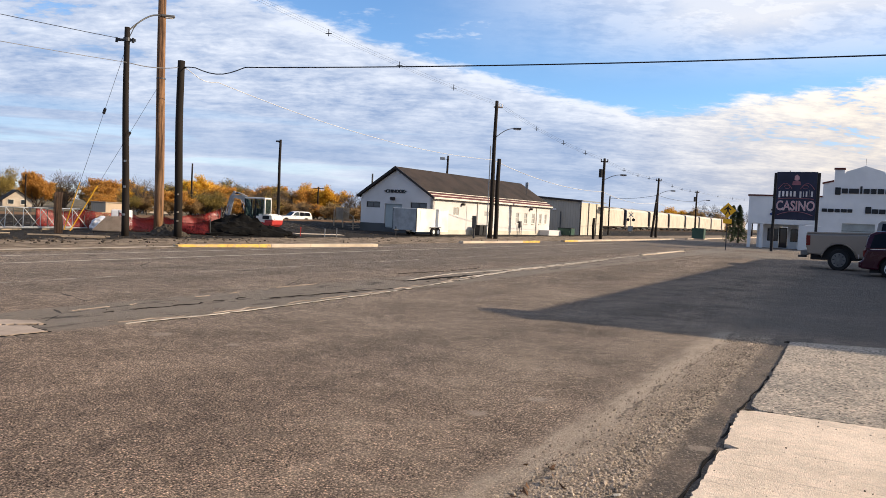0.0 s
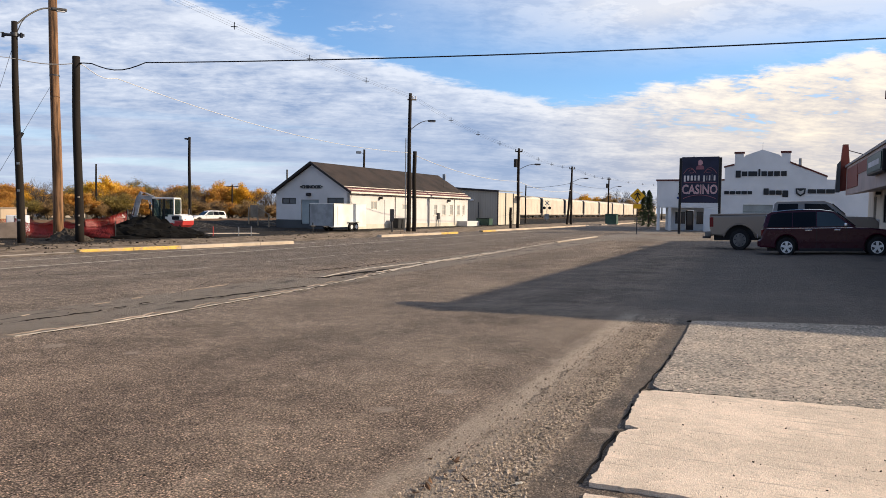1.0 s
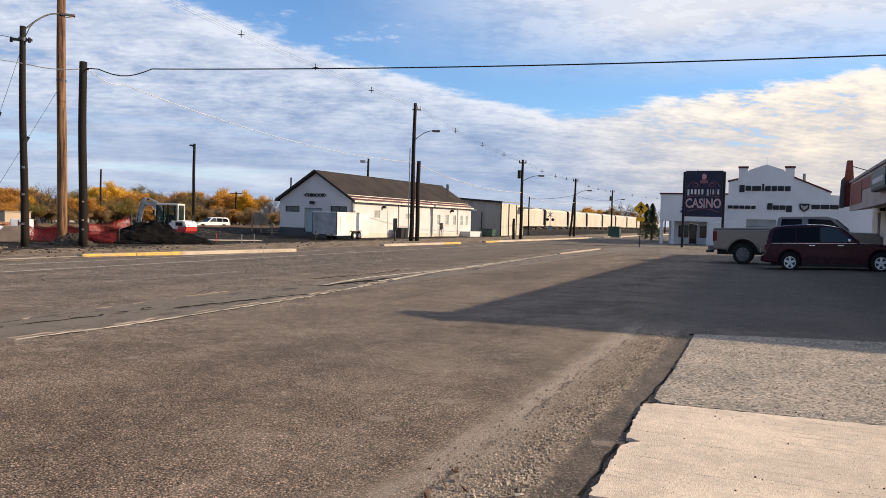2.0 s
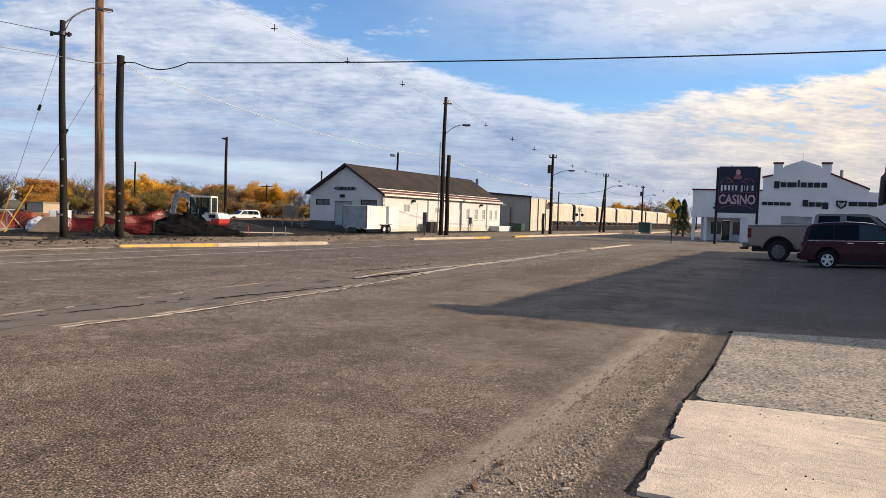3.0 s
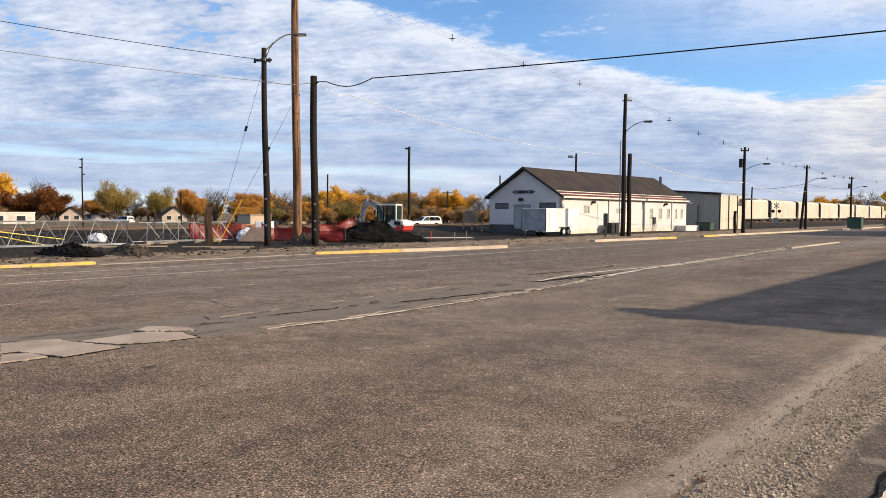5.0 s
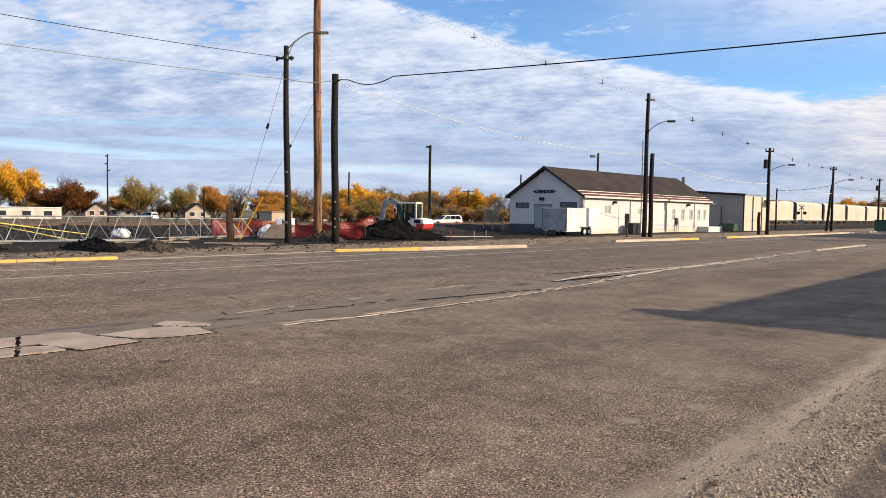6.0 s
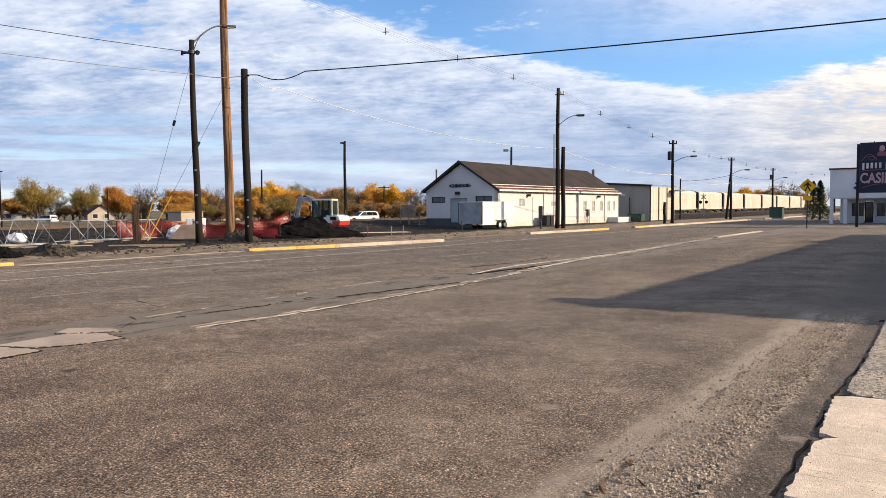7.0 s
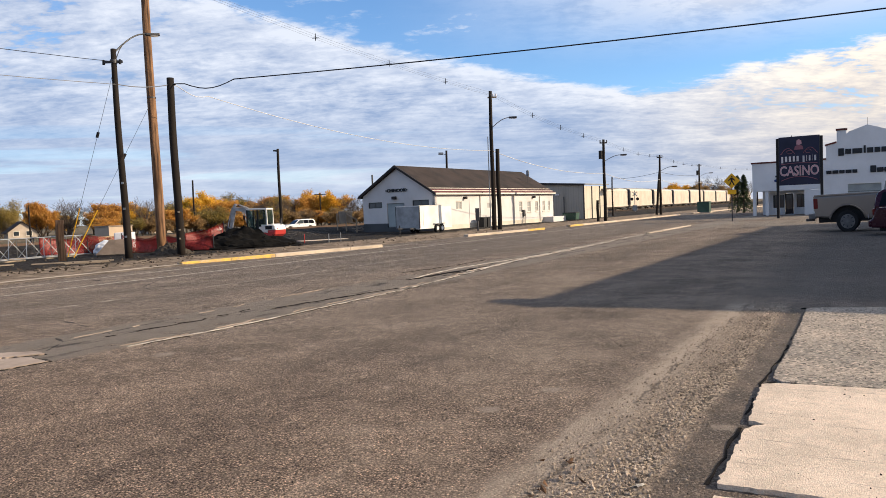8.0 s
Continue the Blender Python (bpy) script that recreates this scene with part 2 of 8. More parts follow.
    colour = k.mix(k.m("MULTIPLY", rut, k.m("MULTIPLY_ADD", chip, -0.2, 0.88)), colour, k.mix(grit, (0.44, 0.36, 0.285), (0.72, 0.595, 0.47)))
    split = k.m("MULTIPLY", k.band(s3, -1.70, -1.67, 0.012), k.m("MULTIPLY", ends, k.step(k.noise(pos, 1.3, 3.0), 0.42, 0.5)))
    colour = k.mix(k.m("MULTIPLY", split, 0.55), colour, (0.03, 0.026, 0.022))
    rubble = k.m("MULTIPLY", k.m("MULTIPLY", k.band(s3, -1.42, -1.14, 0.06), k.step(streaks, 0.34, 0.58)), ends)
    lumps = k.cells(pos, 52.0)
    lc = k.node("ShaderNodeSeparateColor")
    k.put(lumps.outputs["Color"], lc.inputs[0])
    colour = k.mix(k.m("MULTIPLY", rubble, 0.75), colour, k.mix(k.step(lc.outputs[1], 0.36, 0.64), (0.055, 0.045, 0.036), (0.70, 0.56, 0.415)))
    lip = k.m("MULTIPLY", k.band(k.m("ADD", u, k.m("MULTIPLY", mid, 0.3)), 11.50, 11.62, 0.06), k.band(s3, -1.9, -0.95, 0.1))
    colour = k.mix(k.m("MULTIPLY", lip, 0.5), colour, (0.46, 0.385, 0.31))
    seal = k.m("MULTIPLY", k.m("MULTIPLY", k.band(s3, -1.13, -0.6, 0.05), k.step(u, 13.0, 11.5)), k.m("MULTIPLY_ADD", k.step(mid, 0.35, 0.65), -0.35, 1.0))
    colour = k.mix(k.m("MULTIPLY", seal, 0.78), colour, k.mix(chip, (0.075, 0.066, 0.058), (0.25, 0.21, 0.172)))
    # small pale scars
    for px, py, pr in ((-3.33, 8.86, 0.17), (-2.32, 8.4, 0.12), (0.36, 5.95, 0.13), (1.93, 5.30, 0.12), (0.92, 6.5, 0.13)):
        away = k.node("ShaderNodeVectorMath", operation="DISTANCE")
        k.put(pos, away.inputs[0]), k.put((px, py, 0.0), away.inputs[1])
        reach = k.m("ADD", away.outputs["Value"], k.m("MULTIPLY_ADD", k.noise(pos, 9.0, 4.0, 0.7), 0.3, -0.15))
        colour = k.mix(k.m("MULTIPLY", k.step(reach, pr, pr * 0.3), 0.7), colour, k.mix(grit, (0.30, 0.245, 0.20), (0.56, 0.46, 0.37)))
    # a small dark tar spot
    away = k.node("ShaderNodeVectorMath", operation="DISTANCE")
    k.put(pos, away.inputs[0]), k.put((-4.18, 6.95, 0.0), away.inputs[1])
    reach = k.m("ADD", away.outputs["Value"], k.m("MULTIPLY_ADD", k.noise(pos, 9.0, 4.0, 0.7), 0.2, -0.1))
    colour = k.mix(k.m("MULTIPLY", k.step(reach, 0.12, 0.05), 0.75), colour, (0.05, 0.043, 0.038))
    # smooth lot before the casino; its dark tone takes in the building's shade
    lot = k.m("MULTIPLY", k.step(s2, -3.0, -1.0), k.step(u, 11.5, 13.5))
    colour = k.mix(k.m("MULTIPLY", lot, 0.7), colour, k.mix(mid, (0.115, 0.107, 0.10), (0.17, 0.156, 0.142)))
    pale = k.m("MULTIPLY", k.m("MULTIPLY", k.step(u, 40.0, 47.0), k.step(s2, -11.0, -9.0)), k.step(k.noise(pos, 0.22, 4.0), 0.36, 0.6))
    colour = k.mix(k.m("MULTIPLY", pale, 0.8), colour, (0.27, 0.24, 0.205))
    # hairline cracks
    cr = k.cells(k.scale(pos, (1.0, 1.0, 0.0)), 0.33, "DISTANCE_TO_EDGE")
    warped = k.m("ADD", cr.outputs["Distance"], k.m("MULTIPLY_ADD", mid, 0.05, -0.025))
    crack = k.m("MULTIPLY", k.m("MULTIPLY", k.step(warped, 0.005, 0.0), k.step(s, -6.0, -10.0)), k.step(big, 0.46, 0.54))
    colour = k.mix(k.m("MULTIPLY", crack, 0.8), colour, (0.02, 0.02, 0.02))
    spots = k.step(k.noise(pos, 0.9, 2.0, 0.4), 0.71, 0.76)
    colour = k.mix(k.m("MULTIPLY", spots, 0.5), colour, (0.30, 0.26, 0.22))
    k.put(colour, p.inputs["Base Color"])
    k.put(k.m("MULTIPLY_ADD", mid, 0.2, 0.72), p.inputs["Roughness"])
    p.inputs["Specular IOR Level"].default_value = 0.15
    height = k.m("ADD", k.m("MULTIPLY", stones.outputs["Distance"], -0.6), k.m("ADD", k.m("MULTIPLY", grit, 0.5), k.m("ADD", k.m("MULTIPLY", pits, -0.6), k.m("MULTIPLY", k.noise(pos, 34.0, 4.0, 0.65), 2.0))))
    k.put(k.bump(height, 1.0, 0.028), p.inputs["Normal"])
    return mat


def make_dirt():
    mat, k, p, pos, out = material("dirt")
    s, u = k.dot(pos, NS), k.dot(pos, DU)
    big, mid, fine = k.noise(pos, 0.25, 5.0), k.noise(pos, 1.7, 6.0, 0.65), k.noise(pos, 22.0, 4.0, 0.7)
    colour = k.mix(k.step(mid, 0.35, 0.65), (0.13, 0.098, 0.070), (0.34, 0.262, 0.188))
    dark = k.m("MULTIPLY", k.band(k.m("ADD", s, k.m("MULTIPLY", mid, 4.0)), -62.0, -23.9, 0.7), 0.95)
    colour = k.mix(dark, colour, k.mix(k.step(k.m("ADD", k.m("MULTIPLY", k.noise(pos, 6.0, 4.0, 0.75), 0.6), k.m("MULTIPLY", fine, 0.4)), 0.47, 0.62), (0.004, 0.004, 0.004), (0.052, 0.045, 0.038)))
    rocks = k.cells(pos, 3.6)
    rc = k.node("ShaderNodeSeparateColor")
    k.put(rocks.outputs["Color"], rc.inputs[0])
    lump = k.m("MULTIPLY", k.m("MULTIPLY", k.step(rc.outputs[0], 0.55, 0.9), k.step(rocks.outputs["Distance"], 0.55, 0.25)), k.band(s, -41.5, -36.0, 0.8))
    colour = k.mix(k.m("MULTIPLY", lump, 0.8), colour, (0.13, 0.115, 0.10))
    # grass beyond the railway, its colour lowered to hold the trees' shade
    grass = k.m("MULTIPLY", k.step(s, -62.0, -75.0), k.step(big, 0.3, 0.6))
    colour = k.mix(grass, colour, k.mix(fine, (0.05, 0.045, 0.026), (0.12, 0.10, 0.055)))
    grain = k.m("MULTIPLY_ADD", fine, 1.0, 0.5)
    colour = k.mix(1.0, colour, k.xyz(grain, grain, grain), "MULTIPLY")
    k.put(colour, p.inputs["Base Color"])
    p.inputs["Roughness"].default_value = 0.95
    p.inputs["Specular IOR Level"].default_value = 0.15
    k.put(k.bump(k.m("ADD", k.m("ADD", fine, mid), k.m("MULTIPLY", lump, 1.5)), 1.0, 0.09), p.inputs["Normal"])
    return mat


def siding(name, base, axis, pitch, dark=0.75, rough=0.5, metal=0.0):
    """Ribbed sheet: fine relief across one axis (a direction in plan)."""
    mat, k, p, pos, out = material(name)
    a = k.m("FRACT", k.m("DIVIDE", k.dot(pos, axis), pitch))
    rib = k.m("ABSOLUTE", k.m("SUBTRACT", a, 0.5))
    stain = k.noise(k.scale(pos, (1.0, 1.0, 0.25)), 0.9, 5.0)
    colour = k.mix(k.step(stain, 0.35, 0.75), base, tuple(c * 0.82 for c in base))
    k.put(k.mix(k.step(rib, 0.40, 0.48), colour, tuple(c * dark for c in base)), p.inputs["Base Color"])
    p.inputs["Roughness"].default_value, p.inputs["Metallic"].default_value = rough, metal
    k.put(k.bump(k.step(rib, 0.36, 0.46), 0.6, 0.02), p.inputs["Normal"])
    return mat


def glass(name, base=(0.02, 0.025, 0.03), rough=0.06, spec=0.6):
    mat, k, p, pos, out = material(name)
    k.put(k.mix(k.noise(pos, 1.5), base, tuple(c * 2.2 for c in base)), p.inputs["Base Color"])
    p.inputs["Roughness"].default_value, p.inputs["Specular IOR Level"].default_value = rough, spec
    return mat


def car_paint(name, base, metal=0.3, rough=0.32, dusty=0.10, coat=0.35):
    mat, k, p, pos, out = material(name)
    dust = k.noise(pos, 2.5, 5.0)
    k.put(k.mix(k.m("MULTIPLY", k.step(dust, 0.4, 0.8), dusty), base, (0.2, 0.18, 0.15)), p.inputs["Base Color"])
    p.inputs["Metallic"].default_value = metal
    k.put(k.m("MULTIPLY_ADD", dust, 0.25, rough - 0.1), p.inputs["Roughness"])
    p.inputs["Coat Weight"].default_value, p.inputs["Coat Roughness"].default_value = coat, 0.06
    return mat


def worn_paint(name, base, keep=0.5):
    """Road paint that is worn through in places."""
    mat, k, p, pos, out = material(name)
    wear = k.m("ADD", k.m("MULTIPLY", k.noise(pos, 3.0, 6.0, 0.7), 0.6), k.m("MULTIPLY", k.noise(pos, 45.0, 3.0, 0.7), 0.5))
    k.put(base, p.inputs["Base Color"])
    p.inputs["Roughness"].default_value = 0.8
    clear, mix = k.node("ShaderNodeBsdfTransparent"), k.node("ShaderNodeMixShader")
    k.put(k.step(wear, keep + 0.05, keep + 0.16), mix.inputs[0])
    k.put(p.outputs[0], mix.inputs[1]), k.put(clear.outputs[0], mix.inputs[2])
    k.put(mix.outputs[0], out.inputs[0])
    return mat


def make_slab(name, a, b, chips, size=85.0, brushed=0.6):
    """Concrete with pits, scratches, pale blotches and, where worn, bare aggregate."""
    mat, k, p, pos, out = material(name)
    big, mid, grit = k.noise(pos, 1.0, 5.0, 0.6), k.noise(pos, 7.0, 5.0, 0.65), k.noise(pos, 130.0, 3.0, 0.7)
    st = k.cells(pos, size)
    sc = k.node("ShaderNodeSeparateColor")
    k.put(st.outputs["Color"], sc.inputs[0])
    c = k.mix(k.step(k.m("ADD", k.m("MULTIPLY", big, 0.6), k.m("MULTIPLY", mid, 0.4)), 0.38, 0.62), a, b)
    dots = k.mix(sc.outputs[1], tuple(v * 0.14 for v in b), tuple(min(0.85, v * 1.35) for v in a))
    c = k.mix(k.m("MULTIPLY", k.step(sc.outputs[0], 0.35, 0.75), chips), c, dots)
    low = 0.66 - 0.12 * max(0.0, chips - 0.2)
    pits = k.step(k.noise(k.scale(pos, (1.0, 1.0, 0.0)), 26.0 + 10.0 * chips, 3.0, 0.65), low, low + 0.05)
    c = k.mix(k.m("MULTIPLY", pits, 0.8), c, tuple(v * 0.2 for v in b))
    streak = k.step(k.noise(k.xyz(k.m("MULTIPLY", k.dot(pos, NS), 1.2), k.m("MULTIPLY", k.dot(pos, DU), 30.0), 0.0), 1.0, 4.0, 0.6), 0.58, 0.66)
    c = k.mix(k.m("MULTIPLY", streak, brushed), c, tuple(v * 0.5 for v in b))
    g = k.m("MULTIPLY_ADD", grit, 0.7, 0.65)
    k.put(k.mix(1.0, c, k.xyz(g, g, g), "MULTIPLY"), p.inputs["Base Color"])
    p.inputs["Roughness"].default_value = 0.88
    h = k.m("SUBTRACT", k.m("ADD", k.m("ADD", grit, k.m("MULTIPLY", k.noise(pos, 36.0, 3.0, 0.6), 2.4 * chips)), k.m("MULTIPLY", st.outputs["Distance"], -chips)), pits)
    k.put(k.bump(h, 0.9, 0.006 + 0.012 * chips), p.inputs["Normal"])
    return mat


M = {
    "asphalt": make_asphalt(),
    "dirt": make_dirt(),
    "concrete": make_slab("concrete", (0.82, 0.64, 0.49), (0.60, 0.47, 0.355), 0.2),
    "curb": surface("curb_concrete", (0.55, 0.45, 0.35), 0.9, 0.2, 0.7, 30.0, 0.3),
    "broken": surface("broken_concrete", (0.40, 0.315, 0.25), 0.9, 0.2, 1.5, 40.0, 0.4),
    "lip": surface("joint_edge", (0.50, 0.445, 0.39), 0.9, 0.3, 3.0, 50.0, 0.5),
    "joint": surface("joint_tar", (0.020, 0.017, 0.015), 0.95, 0.3, 3.0, 40.0, 0.6, spec=0.04),
    "yellow_kerb": worn_paint("yellow_kerb_paint", (0.66, 0.42, 0.09), 0.47),
    "white_line": worn_paint("white_line_paint", (0.54, 0.475, 0.39), 0.53),
    "faint_line": worn_paint("faint_line_paint", (0.46, 0.40, 0.33), 0.45),
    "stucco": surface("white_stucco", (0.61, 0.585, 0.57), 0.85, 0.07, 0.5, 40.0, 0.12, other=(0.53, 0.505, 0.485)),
    "cream": surface("cream_render", (0.62, 0.56, 0.47), 0.85, 0.08, 0.6, 40.0, 0.12),
    "base_grey": surface("grey_dado_paint", (0.085, 0.088, 0.09), 0.85, 0.12, 0.6, 30.0, 0.15),
    "shingle": surface("brown_shingles", (0.046, 0.034, 0.030), 0.9, 0.3, 0.7, 9.0, 0.3, other=(0.027, 0.022, 0.02)),
    "trim_dark": surface("dark_trim", (0.035, 0.03, 0.03), 0.6, 0.15),
    "trim_red": surface("oxide_red_trim", (0.12, 0.035, 0.03), 0.6, 0.15),
    "pale_trim": surface("pale_trim", (0.72, 0.66, 0.58), 0.6, 0.1),
    "door_grey": surface("grey_door_paint", (0.34, 0.38, 0.38), 0.6, 0.08),
    "black": surface("black_paint", (0.014, 0.014, 0.016), 0.45, 0.15),
    "letter": surface("black_letters", (0.018, 0.022, 0.028), 0.35, 0.1),
    "glass": glass("window_glass"),
    "galv": surface("galvanised_steel", (0.34, 0.35, 0.36), 0.45, 0.15, 1.5, 30.0, 0.05, metal=0.7),
    "steel_dark": surface("dark_steel", (0.06, 0.06, 0.065), 0.5, 0.15, metal=0.5),
    "wire": surface("cable_sheath", (0.02, 0.02, 0.022), 0.5, 0.1),
    "wire_pale": surface("aluminium_wire", (0.24, 0.24, 0.25), 0.55, 0.1, metal=0.2),
    # the same wire again, its sunlit brightness put into the colour
    "wire_sunlit": surface("sunlit_aluminium_wire", (0.62, 0.61, 0.60), 0.5, 0.1),
    "pole_dark": surface("creosoted_pole", (0.020, 0.015, 0.012), 0.85, 0.3, 1.2, 24.0, 0.5, stretch=(3, 3, 0.25)),
    "pole_new": surface("raw_pine_pole", (0.27, 0.148, 0.078), 0.85, 0.32, 3.2, 26.0, 0.9, other=(0.05, 0.029, 0.019), stretch=(3, 3, 0.22)),
    "wood": surface("weathered_wood", (0.32, 0.255, 0.19), 0.85, 0.25, 1.2, 24.0, 0.3),
    "plywood": surface("plywood", (0.52, 0.38, 0.22), 0.8, 0.15, 1.2, 24.0, 0.2),
    "rubber": surface("tyre_rubber", (0.02, 0.02, 0.021), 0.85, 0.2),
    "alloy": surface("alloy_wheel", (0.80, 0.80, 0.80), 0.35, 0.06, metal=0.25),
    "chrome": surface("chrome", (0.75, 0.75, 0.76), 0.15, 0.05, bump=0, metal=1.0),
    "white_metal": surface("white_sheet_metal", (0.78, 0.76, 0.71), 0.4, 0.05, 0.8, 20.0, 0.04),
    "white_plastic": surface("white_wrap", (0.75, 0.74, 0.76), 0.5, 0.15, 3.0, 12.0, 0.4),
}

# ---- building helpers ----


def part(name, bm, mat, parent=None, label="", smooth=False):
    """Link a bmesh as one mesh object under a thing or a part."""
    me = bpy.data.meshes.new(name)
    bm.normal_update()
    bm.to_mesh(me)
    bm.free()
    me.materials.append(mat)
    if smooth:
        me.shade_smooth()
    ob = new(name, me)
    if parent is not None:
        ob.parent = parent
    return tagged(ob, label)


def thing(name, m, label, category, group="", kind=""):
    ob = new(name)
    ob.matrix_world = m
    ob.empty_display_size = 0.1
    return tagged(ob, label, category, group, kind)


def street(s, u, z=0.0, turn=0.0):
    """A pose in street terms: s metres to the right of the walk's start line, u metres along the street."""
    return pose(s * NS[0] + u * DU[0], s * NS[1] + u * DU[1], z, 0, 0, -30 + turn)


def box(bm, x0, x1, y0, y1, z0, z1, bevel=0.0, taper=0.0):
    """A box; taper draws its top in by so many metres on x."""
    vs = [bm.verts.new((x, y, z)) for z, t in ((z0, 0), (z1, taper)) for x, y in ((x0 + t, y0), (x1 - t, y0), (x1 - t, y1), (x0 + t, y1))]
    fs = [(3, 2, 1, 0), (4, 5, 6, 7), (0, 1, 5, 4), (1, 2, 6, 5), (2, 3, 7, 6), (3, 0, 4, 7)]
    faces = [bm.faces.new([vs[i] for i in f]) for f in fs]
    if bevel:
        edges = list({e for f in faces for e in f.edges})
        bmesh.ops.bevel(bm, geom=edges, offset=bevel, segments=2, affect="EDGES", profile=0.6)
    return bm


def tube(bm, a, b, r0, r1=None, n=10, cap=True):
    """A tapered round bar from a to b."""
    a, b = Vector(a), Vector(b)
    r1 = r0 if r1 is None else r1
    q = (b - a).to_track_quat("Z", "Y")
    rings = []
    for c, r in ((a, r0), (b, r1)):
        rings.append([bm.verts.new(c + q @ Vector((r * math.cos(i * math.tau / n), r * math.sin(i * math.tau / n), 0))) for i in range(n)])
    for i in range(n):
        bm.faces.new((rings[0][i], rings[0][(i + 1) % n], rings[1][(i + 1) % n], rings[1][i]))
    if cap:
        bm.faces.new(rings[0][::-1]), bm.faces.new(rings[1])
    return bm


def sweep(bm, points, r, n=6):
    """A round bar along a line of points; r may be one radius or one for each point."""
    points = [Vector(p) for p in points]
    rs = r if isinstance(r, (list, tuple)) else [r] * len(points)
    rings = []
    side = (points[1] - points[0]).normalized().orthogonal()
    for i, c in enumerate(points):
        way = (points[min(i + 1, len(points) - 1)] - points[max(i - 1, 0)]).normalized()
        side = (side - way * side.dot(way)).normalized()
        up = way.cross(side)
        rings.append([bm.verts.new(c + side * (rs[i] * math.cos(j * math.tau / n)) + up * (rs[i] * math.sin(j * math.tau / n))) for j in range(n)])
    for a, b in zip(rings, rings[1:]):
        for j in range(n):
            bm.faces.new((a[j], a[(j + 1) % n], b[(j + 1) % n], b[j]))
    bm.faces.new(rings[0][::-1]), bm.faces.new(rings[-1])
    return bm


def prism(bm, outline, y0, y1, bevel=0.0):
    """An outline in x and z, run from y0 to y1."""
    a = [bm.verts.new((x, y0, z)) for x, z in outline]
    b = [bm.verts.new((x, y1, z)) for x, z in outline]
    n = len(outline)
    faces = [bm.faces.new(a), bm.faces.new(b[::-1])]
    faces += [bm.faces.new((a[i], b[i], b[(i + 1) % n], a[(i + 1) % n])) for i in range(n)]
    bmesh.ops.recalc_face_normals(bm, faces=faces)
    if bevel:
        edges = list({e for f in faces[:2] for e in f.edges})
        bmesh.ops.bevel(bm, geom=edges, offset=bevel, segments=2, affect="EDGES", profile=0.6)
    return bm


def beam(points, half, y0, y1):
    """A welded box beam along points in x and z, with a half depth at each, run from y0 to y1."""
    upper, lower = [], []
    for i, (x, z) in enumerate(points):
        a, b = points[max(0, i - 1)], points[min(len(points) - 1, i + 1)]
        way = Vector((b[0] - a[0], b[1] - a[1])).normalized()
        upper.append((x - way.y * half[i], z + way.x * half[i]))
        lower.append((x + way.y * half[i], z - way.x * half[i]))
    return prism(bmesh.new(), upper + lower[::-1], y0, y1, bevel=0.012)


def B(*args, **kw):
    return box(bmesh.new(), *args, **kw)


def T(*args, **kw):
    return tube(bmesh.new(), *args, **kw)


def wall_mesh(x0, x1, z0, z1, thick, holes, top=None):
    """A wall in the plane y = 0 to thick (outside at y = 0), with holes (x0, x1, z0, z1) through it. top: x, z points of a raised outline."""
    bm = bmesh.new()
    xs = sorted({x0, x1, *[h[0] for h in holes], *[h[1] for h in holes]})
    zs = sorted({z0, z1, *[h[2] for h in holes], *[h[3] for h in holes]})
    for a, b in zip(xs, xs[1:]):
        for c, d in zip(zs, zs[1:]):
            mx, mz = (a + b) / 2, (c + d) / 2
            if not any(h[0] < mx < h[1] and h[2] < mz < h[3] for h in holes):
                box(bm, a, b, 0, thick, c, d)
    bmesh.ops.remove_doubles(bm, verts=bm.verts, dist=1e-5)
    # drop the inner faces between neighbouring blocks
    bm.verts.index_update()
    seen = {}
    for f in bm.faces:
        seen.setdefault(frozenset(v.index for v in f.verts), []).append(f)
    bmesh.ops.delete(bm, geom=[f for fs in seen.values() if len(fs) > 1 for f in fs], context="FACES_ONLY")
    if top:
        prism(bm, top, 0, thick)
    return bm


def lettering(name, body, size, m, mat, label, category, depth=0.03, bold=0.0, parent=None, wide=1.0):
    """Raised letters in the built-in font, as a mesh; m: stands upright facing the local -y."""
    cu = bpy.data.curves.new(name, "FONT")
    cu.body, cu.size, cu.extrude, cu.align_x, cu.offset = body, size, depth, "CENTER", bold
    cu.resolution_u = 3
    tmp = new(name, cu)
    me = bpy.data.meshes.new_from_object(tmp.evaluated_get(bpy.context.evaluated_depsgraph_get()))
    bpy.data.objects.remove(tmp)
    me.transform(Matrix.Diagonal((wide, 1, 1, 1)))
    me.materials.clear()
    me.materials.append(mat)
    ob = new(name, me)
    ob.parent = parent
    ob.matrix_basis = m @ pose(0, 0, 0, 90, 0, 0)
    return tagged(ob, label, category)


# ---- ground, street, kerbs ----


def ease(v, a, b):
    t = min(1, max(0, (v - a) / (b - a)))
    return t * t * (3 - 2 * t)


def height(s, u):
    """Ground height in street terms: flat street, a rise to the casino's door, the railway bank."""
    lot = 0.14 * ease(u, 13, 23) * ease(s, -1.0, 3.5) * (1 - ease(u, 46, 56))
    verge = 0.05 * ease(-s, 20.5, 20.9)
    bank = 0.46 * ease(-s, 36.5, 40.5) * (1 - 0.7 * ease(u, 78, 105)) - 0.94 * ease(-s, 50, 60)
    return lot + verge + bank


